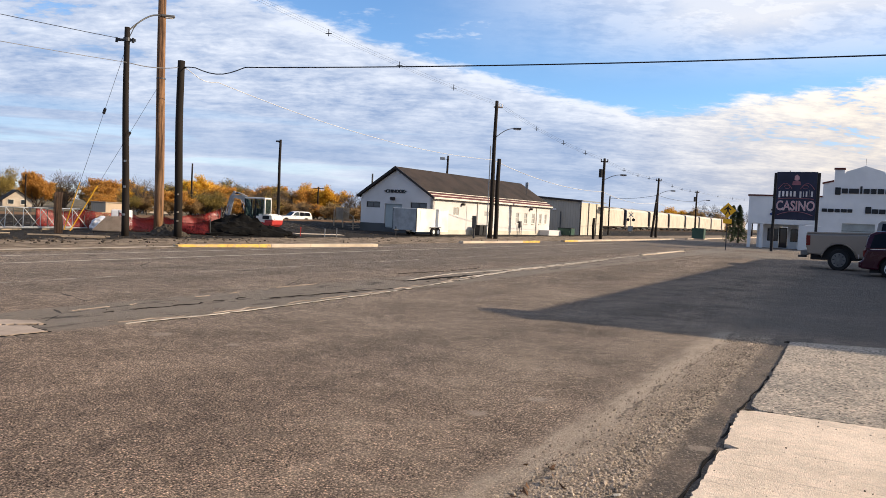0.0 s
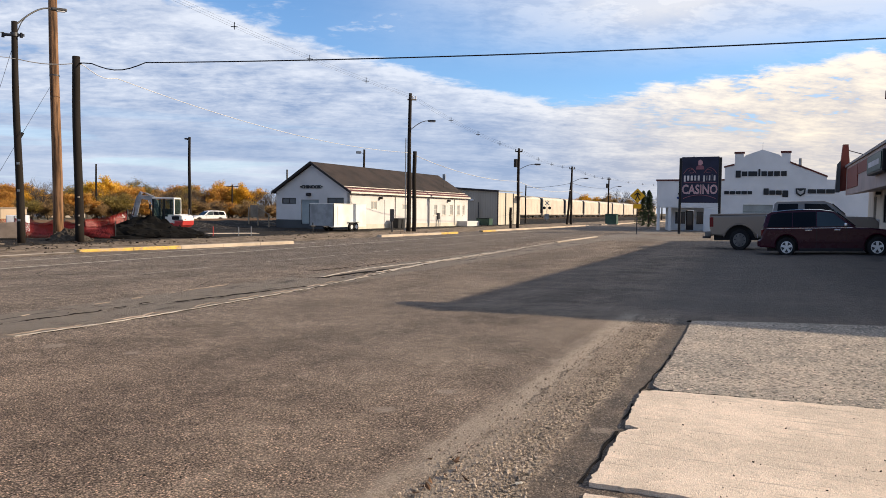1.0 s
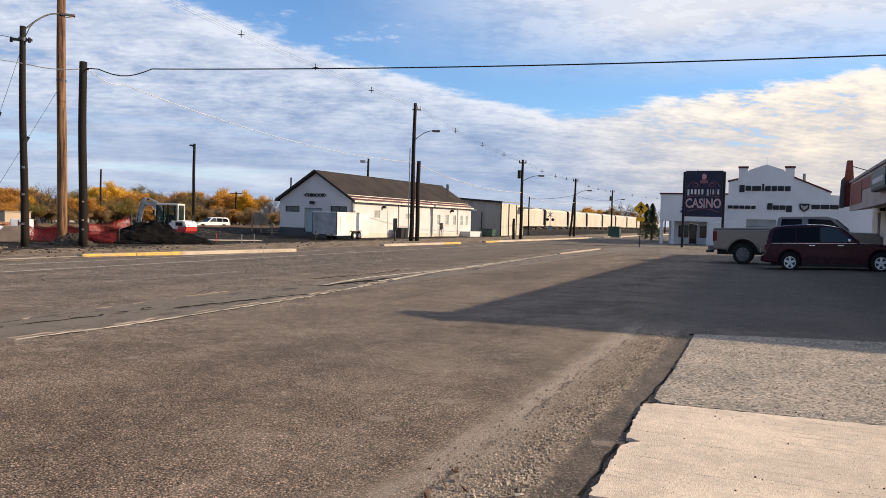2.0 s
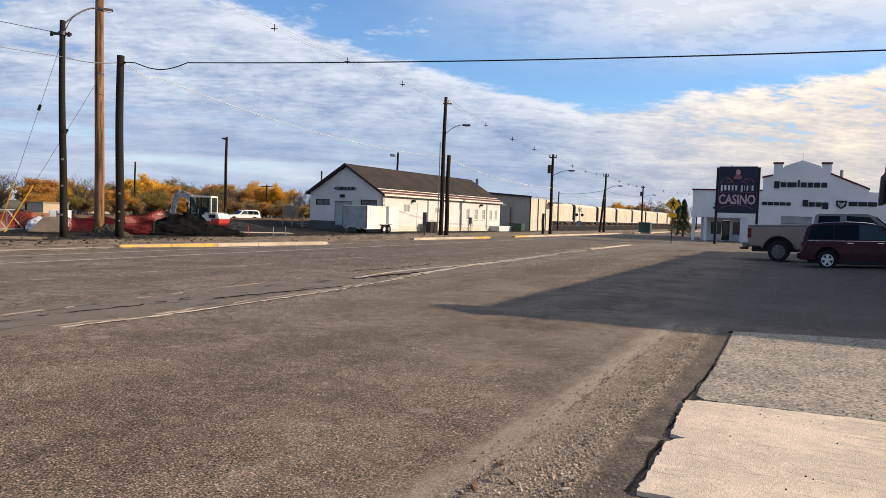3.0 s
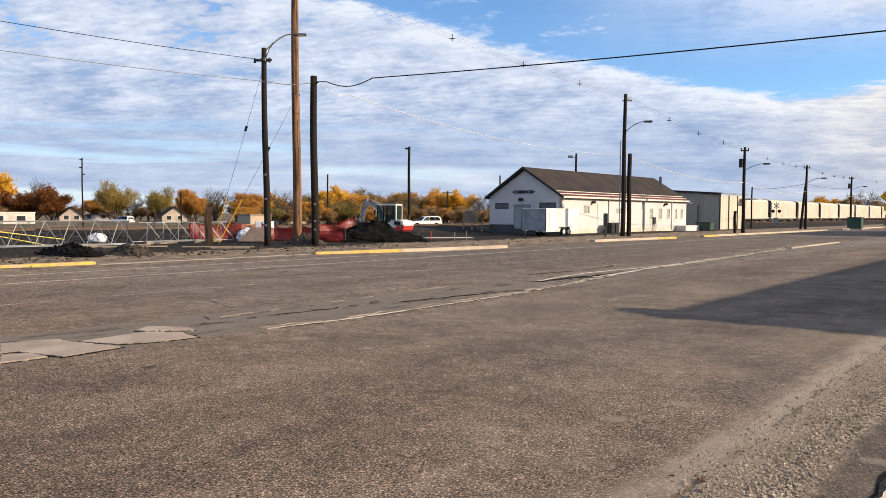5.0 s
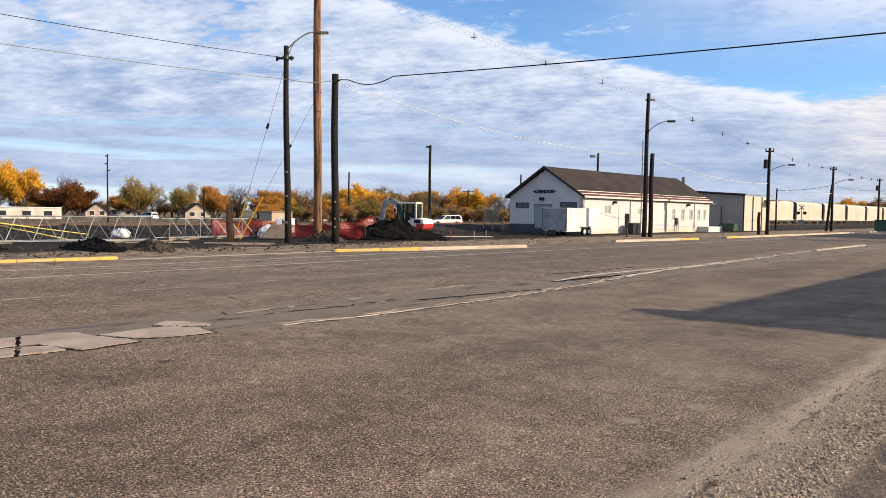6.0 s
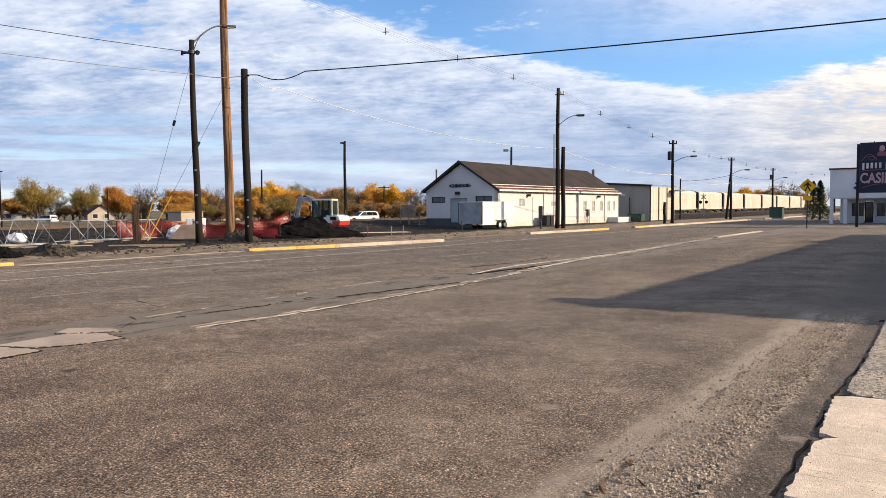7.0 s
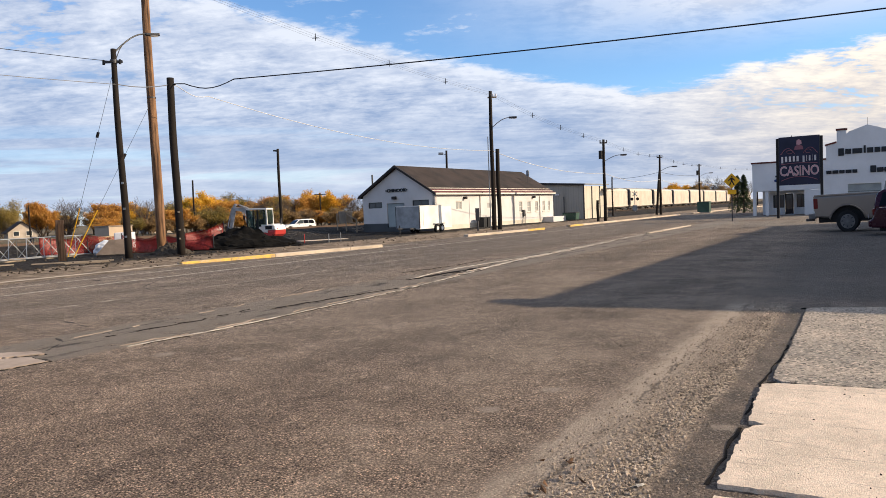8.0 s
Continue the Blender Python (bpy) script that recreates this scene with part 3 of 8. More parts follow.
def make_ground():
    def steps(*runs):
        out = []
        for a, b, d in runs:
            n = max(1, round((b - a) / d))
            out += [a + (b - a) * i / n for i in range(n)]
        return out + [runs[-1][1]]
    ss = steps((-2600, -400, 550), (-400, -80, 55), (-80, -36, 1.1), (-36, -21, 1.5), (-21, -20.4, 0.3), (-20.4, -6, 2.4), (-6, 4, 0.5), (4, 60, 7), (60, 400, 85), (400, 2600, 550))
    us = steps((-2600, -300, 460), (-300, 0, 50), (0, 12, 3), (12, 24, 0.6), (24, 52, 1.4), (52, 130, 6), (130, 400, 30), (400, 3000, 520))
    rnd = random.Random(5)
    bm = bmesh.new()
    grid = []
    for s in ss:
        row = []
        for u in us:
            z = height(s, u)
            if -80 < s < -21 and -60 < u < 130:
                z += rnd.uniform(-0.05, 0.05) if s < -37 else rnd.uniform(-0.025, 0.025)
            row.append(bm.verts.new((s * NS[0] + u * DU[0], s * NS[1] + u * DU[1], z)))
        grid.append(row)
    for i in range(len(ss) - 1):
        for j in range(len(us) - 1):
            f = bm.faces.new((grid[i][j], grid[i + 1][j], grid[i + 1][j + 1], grid[i][j + 1]))
            f.smooth = True
            mid = (ss[i] + ss[i + 1]) / 2
            f.material_index = 0 if -20.7 < mid < 60 else 1
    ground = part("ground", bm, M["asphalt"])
    ground.data.materials.append(M["dirt"])
    tagged(ground, "worn grey asphalt street and lot beside bare dirt verge", "ground", kind="structure")


make_ground()


def quad_slab(name, corners, z0, z1, mat, parent, rough_edge=0.0, seed=1, label=""):
    """A slab over an outline in plan, its edges broken by small steps."""
    rnd = random.Random(seed)
    pts = []
    for (ax, ay), (bx, by) in zip(corners, corners[1:] + corners[:1]):
        n = max(1, round(math.hypot(bx - ax, by - ay) / 0.04)) if rough_edge else 1
        for i in range(n):
            t = i / n
            j = rough_edge if i else 0
            pts.append((ax + (bx - ax) * t + rnd.uniform(-j, j), ay + (by - ay) * t + rnd.uniform(-j, j)))
    bm = bmesh.new()
    lo = [bm.verts.new((x, y, z0)) for x, y in pts]
    inner = [bm.verts.new((x, y, z1)) for x, y in pts]
    bm.faces.new(inner)
    for i in range(len(pts)):
        j = (i + 1) % len(pts)
        bm.faces.new((lo[i], lo[j], inner[j], inner[i]))
    bmesh.ops.recalc_face_normals(bm, faces=bm.faces)
    return part(name, bm, mat, parent, label)


# ---- pavement pieces ----
apron = thing("concrete_apron", pose(0, 0, 0), "pale worn concrete apron panels beside the street", "pavement", kind="structure")
quad_slab("panel", [(1.50, 4.22), (1.88, 4.90), (2.02, 5.15), (2.10, 5.21), (2.20, 5.24), (2.12, 5.33), (2.18, 5.45), (2.42, 5.92), (2.63, 6.32), (2.76, 6.335), (2.98, 6.245), (3.78, 5.885), (4.44, 5.585), (7.1, 4.26), (6.0, 1.9)], -0.05, 0.028, M["concrete"], apron, 0.011, 3, "smooth pale concrete panel")
M["aggregate"] = make_slab("exposed_aggregate", (0.56, 0.46, 0.365), (0.27, 0.24, 0.20), 0.95, 40.0, 0.1)
quad_slab("panel", [(3.0, 6.275), (2.88, 6.35), (2.82, 6.43), (2.82, 6.54), (2.95, 6.80), (3.49, 7.69), (4.99, 10.42), (6.4, 10.14), (9.6, 9.35), (7.2, 4.245), (4.44, 5.61), (3.78, 5.915)], -0.05, 0.024, M["aggregate"], apron, 0.012, 4, "rough exposed-aggregate concrete panel")
quad_slab("panel", [(1.44, 4.10), (6.0, 1.75), (4.2, -1.6), (-0.5, 0.75)], -0.05, 0.012, M["concrete"], apron, 0.01, 6)
# tar in the joints, a touch lower than the panels
quad_slab("joint", [(2.62, 6.30), (2.74, 6.46), (7.2, 4.26), (7.1, 4.0)], -0.05, 0.008, M["joint"], apron, 0.01, 7)
quad_slab("joint", [(4.92, 10.45), (5.0, 10.52), (9.7, 9.45), (9.6, 9.36)], -0.05, 0.012, M["joint"], apron, 0.01, 9)


def street_xy(s, u):
    return (s * NS[0] + u * DU[0], s * NS[1] + u * DU[1])


def seam_strip(name, line, width, z, mat, parent, seed, jitter=0.02, gap=0.12):
    """A ragged strip along a line of (s, u) points."""
    rnd = random.Random(seed)
    pts = []
    for (s0, u0), (s1, u1) in zip(line, line[1:]):
        n = max(2, round((u1 - u0) / 0.16))
        pts += [(s0 + (s1 - s0) * i / n, u0 + (u1 - u0) * i / n) for i in range(n)]
    pts.append(line[-1])
    bm = bmesh.new()
    prev = None
    for i, (s, u) in enumerate(pts):
        w = width * rnd.uniform(0.25, 1.4)
        j = rnd.uniform(-jitter, jitter)
        if rnd.random() < gap:
            prev = None
            continue
        ring = [bm.verts.new((*street_xy(s + j + k * w / 2, u), zz)) for k, zz in ((-1, -0.02), (-0.8, z), (0.8, z), (1, -0.02))]
        if prev:
            for a, b in zip(range(3), range(1, 4)):
                bm.faces.new((prev[a], ring[a], ring[b], prev[b]))
        prev = ring
    bmesh.ops.recalc_face_normals(bm, faces=bm.faces)
    return part(name, bm, mat, parent)


seam_strip("tar_edge", [(-0.90, 3.4), (-0.865, 4.6), (-0.87, 5.4), (-0.90, 6.9), (-0.86, 8.4), (-0.87, 11.5)], 0.024, 0.005, M["joint"], apron, 31, 0.014, 0.1)
joint = thing("centre_joint", pose(0, 0, 0), "cracked, crumbling centre joint of the street", "road joint", kind="structure")
near_line = [(-8.25, 6.2), (-8.12, 7.7), (-8.26, 12.2), (-8.6, 15.2), (-9.0, 18.0), (-9.2, 20.5), (-9.3, 25.5), (-9.6, 31.0)]
far_line = [(-9.42, 14.6), (-9.6, 15.6), (-9.8, 17.5), (-9.6, 20.0), (-9.35, 23.0)]
seam_strip("joint_edge", near_line, 0.045, 0.010, M["lip"], joint, 1, 0.018, 0.02)
seam_strip("joint_edge", [(s - 0.16, u) for s, u in near_line], 0.05, 0.008, M["broken"], joint, 11, 0.06, 0.15)
seam_strip("crack", [(s + 0.05, u) for s, u in near_line], 0.03, 0.007, M["joint"], joint, 2, 0.04, 0.1)
seam_strip("joint_edge", far_line, 0.06, 0.012, M["lip"], joint, 3, 0.03, 0.0)
seam_strip("joint_edge", [(-9.0, 16.5), (-9.15, 19.0), (-9.45, 22.0), (-9.7, 27.0)], 0.07, 0.010, M["lip"], joint, 13, 0.05, 0.1)
seam_strip("crack", [(-9.35, 14.4), (-9.3, 16.0), (-9.2, 17.5)], 0.20, 0.008, M["joint"], joint, 4, 0.03, 0.0)
seam_strip("crack", [(-9.0, 9.6), (-8.8, 11.2), (-8.6, 12.8)], 0.08, 0.008, M["joint"], joint, 5, 0.03, 0.0)
seam_strip("crack", [(-10.6, 16.0), (-10.3, 18.5), (-10.5, 21.0)], 0.06, 0.008, M["joint"], joint, 6, 0.05)
seam_strip("joint_edge", [(-9.62, 5.9), (-9.8, 8.0), (-10.1, 11.0), (-10.3, 14.0)], 0.03, 0.008, M["broken"], joint, 14, 0.04, 0.35)
seam_strip("joint_edge", [(-9.5, 21.0), (-9.45, 25.0), (-9.75, 30.0), (-10.0, 37.0)], 0.08, 0.010, M["lip"], joint, 15, 0.06, 0.18)
seam_strip("crack", [(-8.95, 14.8), (-9.2, 17.8), (-9.6, 21.8), (-9.6, 25.5)], 0.05, 0.008, M["joint"], joint, 16, 0.06, 0.2)
seam_strip("crack", [(-9.3, 6.6), (-9.2, 8.2), (-9.35, 9.4)], 0.05, 0.007, M["joint"], joint, 17, 0.05, 0.25)
median = thing("kerb_nose", pose(0, 0, 0), "pale low concrete kerb nose at the crossing", "kerb", kind="structure")
seam_strip("kerb_stone", [(-10.0, 37.5), (-10.1, 47.5)], 0.30, 0.05, M["curb"], median, 8, 0.02, 0.0)

slabs = thing("broken_slabs", pose(0, 0, 0), "cracked old concrete slabs let into the street", "pavement", kind="structure")
for i, c in enumerate([
    [(-5.80, 8.08), (-5.47, 8.83), (-5.02, 8.97), (-4.59, 8.66), (-4.92, 8.22), (-5.26, 8.00)],
    [(-5.62, 8.93), (-5.66, 9.27), (-5.13, 9.33), (-4.90, 9.14), (-5.46, 8.90)],
    [(-6.58, 7.72), (-6.39, 8.03), (-6.15, 8.16), (-5.88, 8.02), (-5.28, 7.93), (-5.10, 7.84), (-5.36, 7.21), (-5.58, 7.26), (-6.05, 7.36), (-6.16, 7.24)],
    [(-6.06, 7.13), (-5.81, 7.28), (-5.50, 7.15), (-5.75, 6.77)],
    [(-6.61, 7.67), (-6.18, 7.19), (-6.71, 6.49), (-7.18, 6.87)],
    [(-6.09, 7.08), (-5.77, 6.72), (-6.25, 5.97), (-6.61, 6.33)],
]):
    quad_slab("slab", c, -0.05, 0.014 + 0.006 * (i % 2), M["broken"], slabs, 0.015, 20 + i)
    mx, my = sum(p[0] for p in c) / len(c), sum(p[1] for p in c) / len(c)
    quad_slab("crack", [(mx + (px - mx) * 1.06, my + (py - my) * 1.08) for px, py in c], -0.05, 0.006, M["joint"], slabs, 0.02, 40 + i)

# lane lines
lines = thing("lane_lines", pose(0, 0, 0), "worn white painted lane lines on the asphalt", "road marking", kind="structure")


def paint_strip(s, u0, u1, w, z=0.004):
    bm = bmesh.new()
    n = max(2, round((u1 - u0) / 3))
    for i in range(n):
        a, b = u0 + (u1 - u0) * i / n, u0 + (u1 - u0) * (i + 1) / n
        bm.faces.new([bm.verts.new((*street_xy(s + k, u), z)) for k, u in ((-w / 2, a), (w / 2, a), (w / 2, b), (-w / 2, b))])
    return bm


part("line", paint_strip(-17.45, -40, 58, 0.10), M["white_line"], lines)
part("line", paint_strip(-13.55, -40, 10, 0.08), M["faint_line"], lines)
for u in range(12, 60, 6):
    part("line", paint_strip(-13.55, u, u + 4.6, 0.08), M["faint_line"], lines)
part("line", paint_strip(-19.6, 4, 30, 0.10), M["white_line"], lines)

# kerbs: stones of about 3 m, some painted yellow
kerb = thing("kerb", pose(0, 0, 0), "low concrete kerb, partly painted yellow, along the dirt verge", "kerb", kind="structure")


def kerb_stone(s0, u0, s1, u1, z=0.13, painted=False):
    a, b = Vector((*street_xy(s0, u0), 0)), Vector((*street_xy(s1, u1), 0))
    L = (b - a).length
    ob = part("kerb_stone", B(0.006, L - 0.006, 0, 0.32, -0.1, z, bevel=0.025), M["curb"], kerb)
    ob.matrix_basis = Matrix.Translation(a) @ (b - a).to_track_quat("X", "Z").to_matrix().to_4x4()
    if painted:
        p = part("paint", B(-0.0, L - 0.02, -0.003, 0.18, -0.02, z + 0.004, bevel=0.024), M["yellow_kerb"], ob, "worn yellow kerb paint")
    return ob


def kerb_run(s0, u0, s1, u1, n, painted=()):
    for i in range(n):
        a, b = i / n, (i + 1) / n
        kerb_stone(s0 + (s1 - s0) * a, u0 + (u1 - u0) * a, s0 + (s1 - s0) * b, u0 + (u1 - u0) * b, painted=i in painted)


kerb_run(-22.4, -6, -21.4, 9.9, 6, (3, 4, 5))
kerb_run(-21.0, 17.7, -19.6, 27.9, 5, (0, 1))
kerb_run(-20.4, 37.6, -19.6, 47.2, 4, (3,))
kerb_run(-19.6, 52.0, -19.0, 85.0, 12, (0,))
kerb_run(-19.0, 92.0, -18.0, 150.0, 14)
# flush concrete gutter where the kerb is down
gutter = thing("gutter", pose(0, 0, 0), "flat pale concrete gutter pan at the verge", "gutter", kind="structure")
part("pan", paint_strip(-21.15, 9.9, 17.7, 0.45, 0.058), M["curb"], gutter)

# ---- poles ----


def pole_thing(name, m, label, height_m, r0, r1, mat, lean=(0, 0), sunk=0.3):
    ob = thing(name, m, label, "utility pole")
    bm = bmesh.new()
    n = 9
    pts = [(lean[0] * t + 0.02 * math.sin(7 * t), lean[1] * t + 0.015 * math.cos(5 * t), -sunk + (height_m + sunk) * t) for t in [i / n for i in range(n + 1)]]
    sweep(bm, pts, [r0 + (r1 - r0) * i / n for i in range(n + 1)], 14)
    part("pole", bm, mat, ob, smooth=True)
    return ob


def street_lamp_arm(parent, z, reach, rise, turn, r=0.03):
    """A curved arm with a flat cobra head, pointing along the given turn."""
    m = pose(0, 0, 0, 0, 0, turn)
    pts = [m @ Vector((reach * t, 0, z + rise * math.sin(t * math.pi / 2))) for t in [i / 8 for i in range(9)]]
    part("arm", sweep(bmesh.new(), pts, r), M["galv"], parent)
    bm = bmesh.new()
    box(bm, reach - 0.02, reach + 0.55, -0.12, 0.12, z + rise - 0.07, z + rise + 0.06, bevel=0.04)
    head = part("lamp_head", bm, M["steel_dark"], parent)
    head.matrix_basis = m
    lens = part("lens", B(reach + 0.12, reach + 0.48, -0.09, 0.09, z + rise - 0.10, z + rise - 0.06, bevel=0.01), M["white_plastic"], head)
    return head


P1, P2, P3 = (-13.82, 31.80), (-13.50, 34.65), (-12.15, 33.45)
ob = pole_thing("light_pole", pose(*P1, 0.05), "dark weathered wooden pole with a curved lamp arm", 8.95, 0.16, 0.11, M["pole_dark"], lean=(-0.13, 0))
a = Vector((-0.13, 0, 8.75))
pts = [a + Vector((1.62 * t * 0.55, 2.9 * t * 0.55, 1.15 * math.sin(t * math.pi / 2))) for t in [i / 8 for i in range(9)]]
part("arm", sweep(bmesh.new(), pts, 0.032), M["black"], ob, "curved dark steel arm")
head = part("lamp_head", B(-0.1, 0.52, -0.11, 0.11, -0.06, 0.06, bevel=0.04), M["steel_dark"], ob, "dull grey cobra lamp head")
head.matrix_basis = Matrix.Translation(pts[-1]) @ pose(0, 0, 0, 0, -4, 35)
lens = part("lens", B(0.1, 0.44, -0.08, 0.08, -0.09, -0.055, bevel=0.01), M["white_plastic"], head)
part("arm_brace", sweep(bmesh.new(), [(-0.12, 0.0, 8.3), (0.05, 0.22, 8.95), (0.16, 0.45, 9.28)], 0.018), M["black"], ob)
part("band", T((-0.12, 0, 8.35), (-0.12, 0, 8.5), 0.15, n=14), M["steel_dark"], ob)
for x in (-0.5, 0.2):
    part("insulator", T((x - 0.05, -0.02, 8.30), (x - 0.05, -0.02, 8.50), 0.06, 0.045, n=10), M["black"], ob)
part("bracket", B(-0.55, 0.25, -0.05, 0.05, 8.36, 8.46, bevel=0.01), M["steel_dark"], ob)
for z in (3.2, 0.9, 2.1):
    part("tag", B(-0.05, 0.05, -0.178, -0.15, z, z + 0.09), M["galv"], ob)
ob = pole_thing("utility_pole", pose(*P2, 0.05), "new raw pine utility pole, tan and knotty", 13.4, 0.22, 0.165, M["pole_new"], lean=(-0.09, 0))
part("strap", T((-0.06, 0, 7.28), (-0.06, 0, 7.34), 0.205, n=16), M["steel_dark"], ob)
part("crossarm", B(-1.2, 1.2, -0.06, 0.06, 12.6, 12.74, bevel=0.01), M["wood"], ob)
ob = pole_thing("utility_pole", pose(*P3, 0.05), "short black-stained wooden pole carrying a cable", 7.95, 0.18, 0.155, M["pole_dark"], lean=(-0.05, 0))
part("hook", B(-0.2, 0.2, -0.03, 0.03, 7.62, 7.7, bevel=0.01), M["steel_dark"], ob)
for z in (0.7, 1.1, 1.9):
    part("tag", B(0.02, 0.09, -0.2, -0.17, z, z + 0.07), M["curb"], ob)
ob = pole_thing("post", pose(-16.85, 32.03, 0.05), "short brown wooden stub post beside the guy wires", 1.78, 0.17, 0.165, M["pole_new"])

Q1 = (3.3, 53.45)
ob = pole_thing("utility_pole", pose(*Q1, 0.05), "tall brown wooden utility pole with a street lamp", 9.95, 0.17, 0.115, M["pole_dark"], lean=(0.05, 0))
street_lamp_arm(ob, 7.25, 1.35, 0.75, -5)
part("crossarm", B(-0.15, 0.5, -0.05, 0.05, 9.45, 9.55, bevel=0.01), M["wood"], ob)
for x in (0.25, 0.45):
    part("insulator", T((x, 0, 9.55), (x, 0, 9.75), 0.045, n=8), M["white_plastic"], ob)
part("riser_pipe", T((-0.24, -0.1, -0.1), (-0.24, -0.1, 6.7), 0.035, n=8), M["galv"], ob)
ob = pole_thing("utility_pole", pose(3.72, 53.5, 0.05), "short dark wooden stub pole beside a taller one", 5.8, 0.16, 0.14, M["pole_dark"])
ob = pole_thing("post", pose(2.05, 51.7, 0.05), "short dark box-topped post on the verge", 1.55, 0.07, 0.07, M["steel_dark"])
part("box", B(-0.14, 0.14, -0.12, 0.12, 0.75, 1.6, bevel=0.02), M["steel_dark"], ob)

for i, (x, y, h, can) in enumerate([(14.35, 67.6, 7.4, True), (25.7, 89.5, 7.2, False), (39.3, 115.6, 7.2, True), (66.0, 158.0, 8.0, False)]):
    ob = pole_thing("utility_pole", pose(x, y, 0.05), "dark wooden utility pole with a street lamp arm", h, 0.16, 0.11, M["pole_dark"])
    street_lamp_arm(ob, h - 2.0, 1.5, 0.55, -5)
    part("crossarm", B(-0.34, 0.34, -0.05, 0.05, h - 0.35, h - 0.25, bevel=0.01), M["pole_dark"], ob)
    for k in (-0.3, 0.3):
        part("insulator", T((k, 0, h - 0.25), (k, 0, h - 0.05), 0.05, n=8), M["steel_dark"], ob)
    if can:
        part("transformer", T((-0.3, -0.05, h - 1.75), (-0.3, -0.05, h - 1.0), 0.17, n=14), M["black"], ob)
pole_thing("post", pose(13.55, 67.0, 0.05), "short dark stub post beside a pole", 1.9, 0.13, 0.12, M["pole_dark"])
pole_thing("utility_pole", pose(25.1, 89.3, 0.05), "leaning dark wooden stub pole", 5.3, 0.15, 0.13, M["pole_dark"], lean=(0.5, 0))
ob = pole_thing("lot_light_pole", pose(-16.7, 73.3, 0.6), "tall dark pole with a small lamp by the railway", 7.75, 0.16, 0.12, M["pole_dark"])
part("lamp_head", B(-0.45, -0.12, -0.1, 0.1, 7.5, 7.66, bevel=0.05), M["steel_dark"], ob)
part("arm", T((-0.3, 0, 7.55), (0, 0, 7.4), 0.03, n=6), M["steel_dark"], ob)
ob = pole_thing("lot_light_pole", pose(0.0, 88.0, 0.6), "dark pole with a floodlight behind the depot", 8.1, 0.15, 0.12, M["pole_dark"])
part("lamp_head", B(-0.95, -0.35, -0.15, 0.15, 7.6, 7.9, bevel=0.06), M["galv"], ob)
part("arm", T((-0.5, 0, 7.75), (0, 0, 7.6), 0.03, n=6), M["steel_dark"], ob)

# ---- depot ----
DEPOT = pose(-1.0, 57.0, 0, 0, 0, -32)


def window_unit(parent, x0, x1, z0, z1, y=0.0, bars=(1, 1), frame_mat=None, depth=0.1, pane_mat=None):
    """A window set into a hole of a wall at y: frame, panes; parent axes."""
    fm = frame_mat or M["pale_trim"]
    w = 0.05
    bm = bmesh.new()
    for a, b, c, d in ((x0, x1, z0, z0 + w), (x0, x1, z1 - w, z1), (x0, x0 + w, z0 + w, z1 - w), (x1 - w, x1, z0 + w, z1 - w)):
        box(bm, a, b, y + 0.03, y + 0.03 + depth, c, d)
    nx, nz = bars
    for i in range(1, nx):
        c = x0 + (x1 - x0) * i / nx
        box(bm, c - 0.02, c + 0.02, y + 0.05, y + 0.1, z0 + w, z1 - w)
    for i in range(1, nz):
        c = z0 + (z1 - z0) * i / nz
        box(bm, x0 + w, x1 - w, y + 0.045, y + 0.105, c - 0.02, c + 0.02)
    win = part("window", bm, fm, parent)
    for i in range(nx):
        for j in range(nz):
            a, b = x0 + (x1 - x0) * i / nx + 0.02, x0 + (x1 - x0) * (i + 1) / nx - 0.02
            c, d = z0 + (z1 - z0) * j / nz + 0.02, z0 + (z1 - z0) * (j + 1) / nz - 0.02
            part("pane", B(a, b, y + 0.07, y + 0.085, c, d), pane_mat or M["glass"], win)
    return win


# pane colour lightened to hold the reflection in the depot's side windows
M["glare_pane"] = glass("glass_with_glare", (0.22, 0.22, 0.21), 0.15)


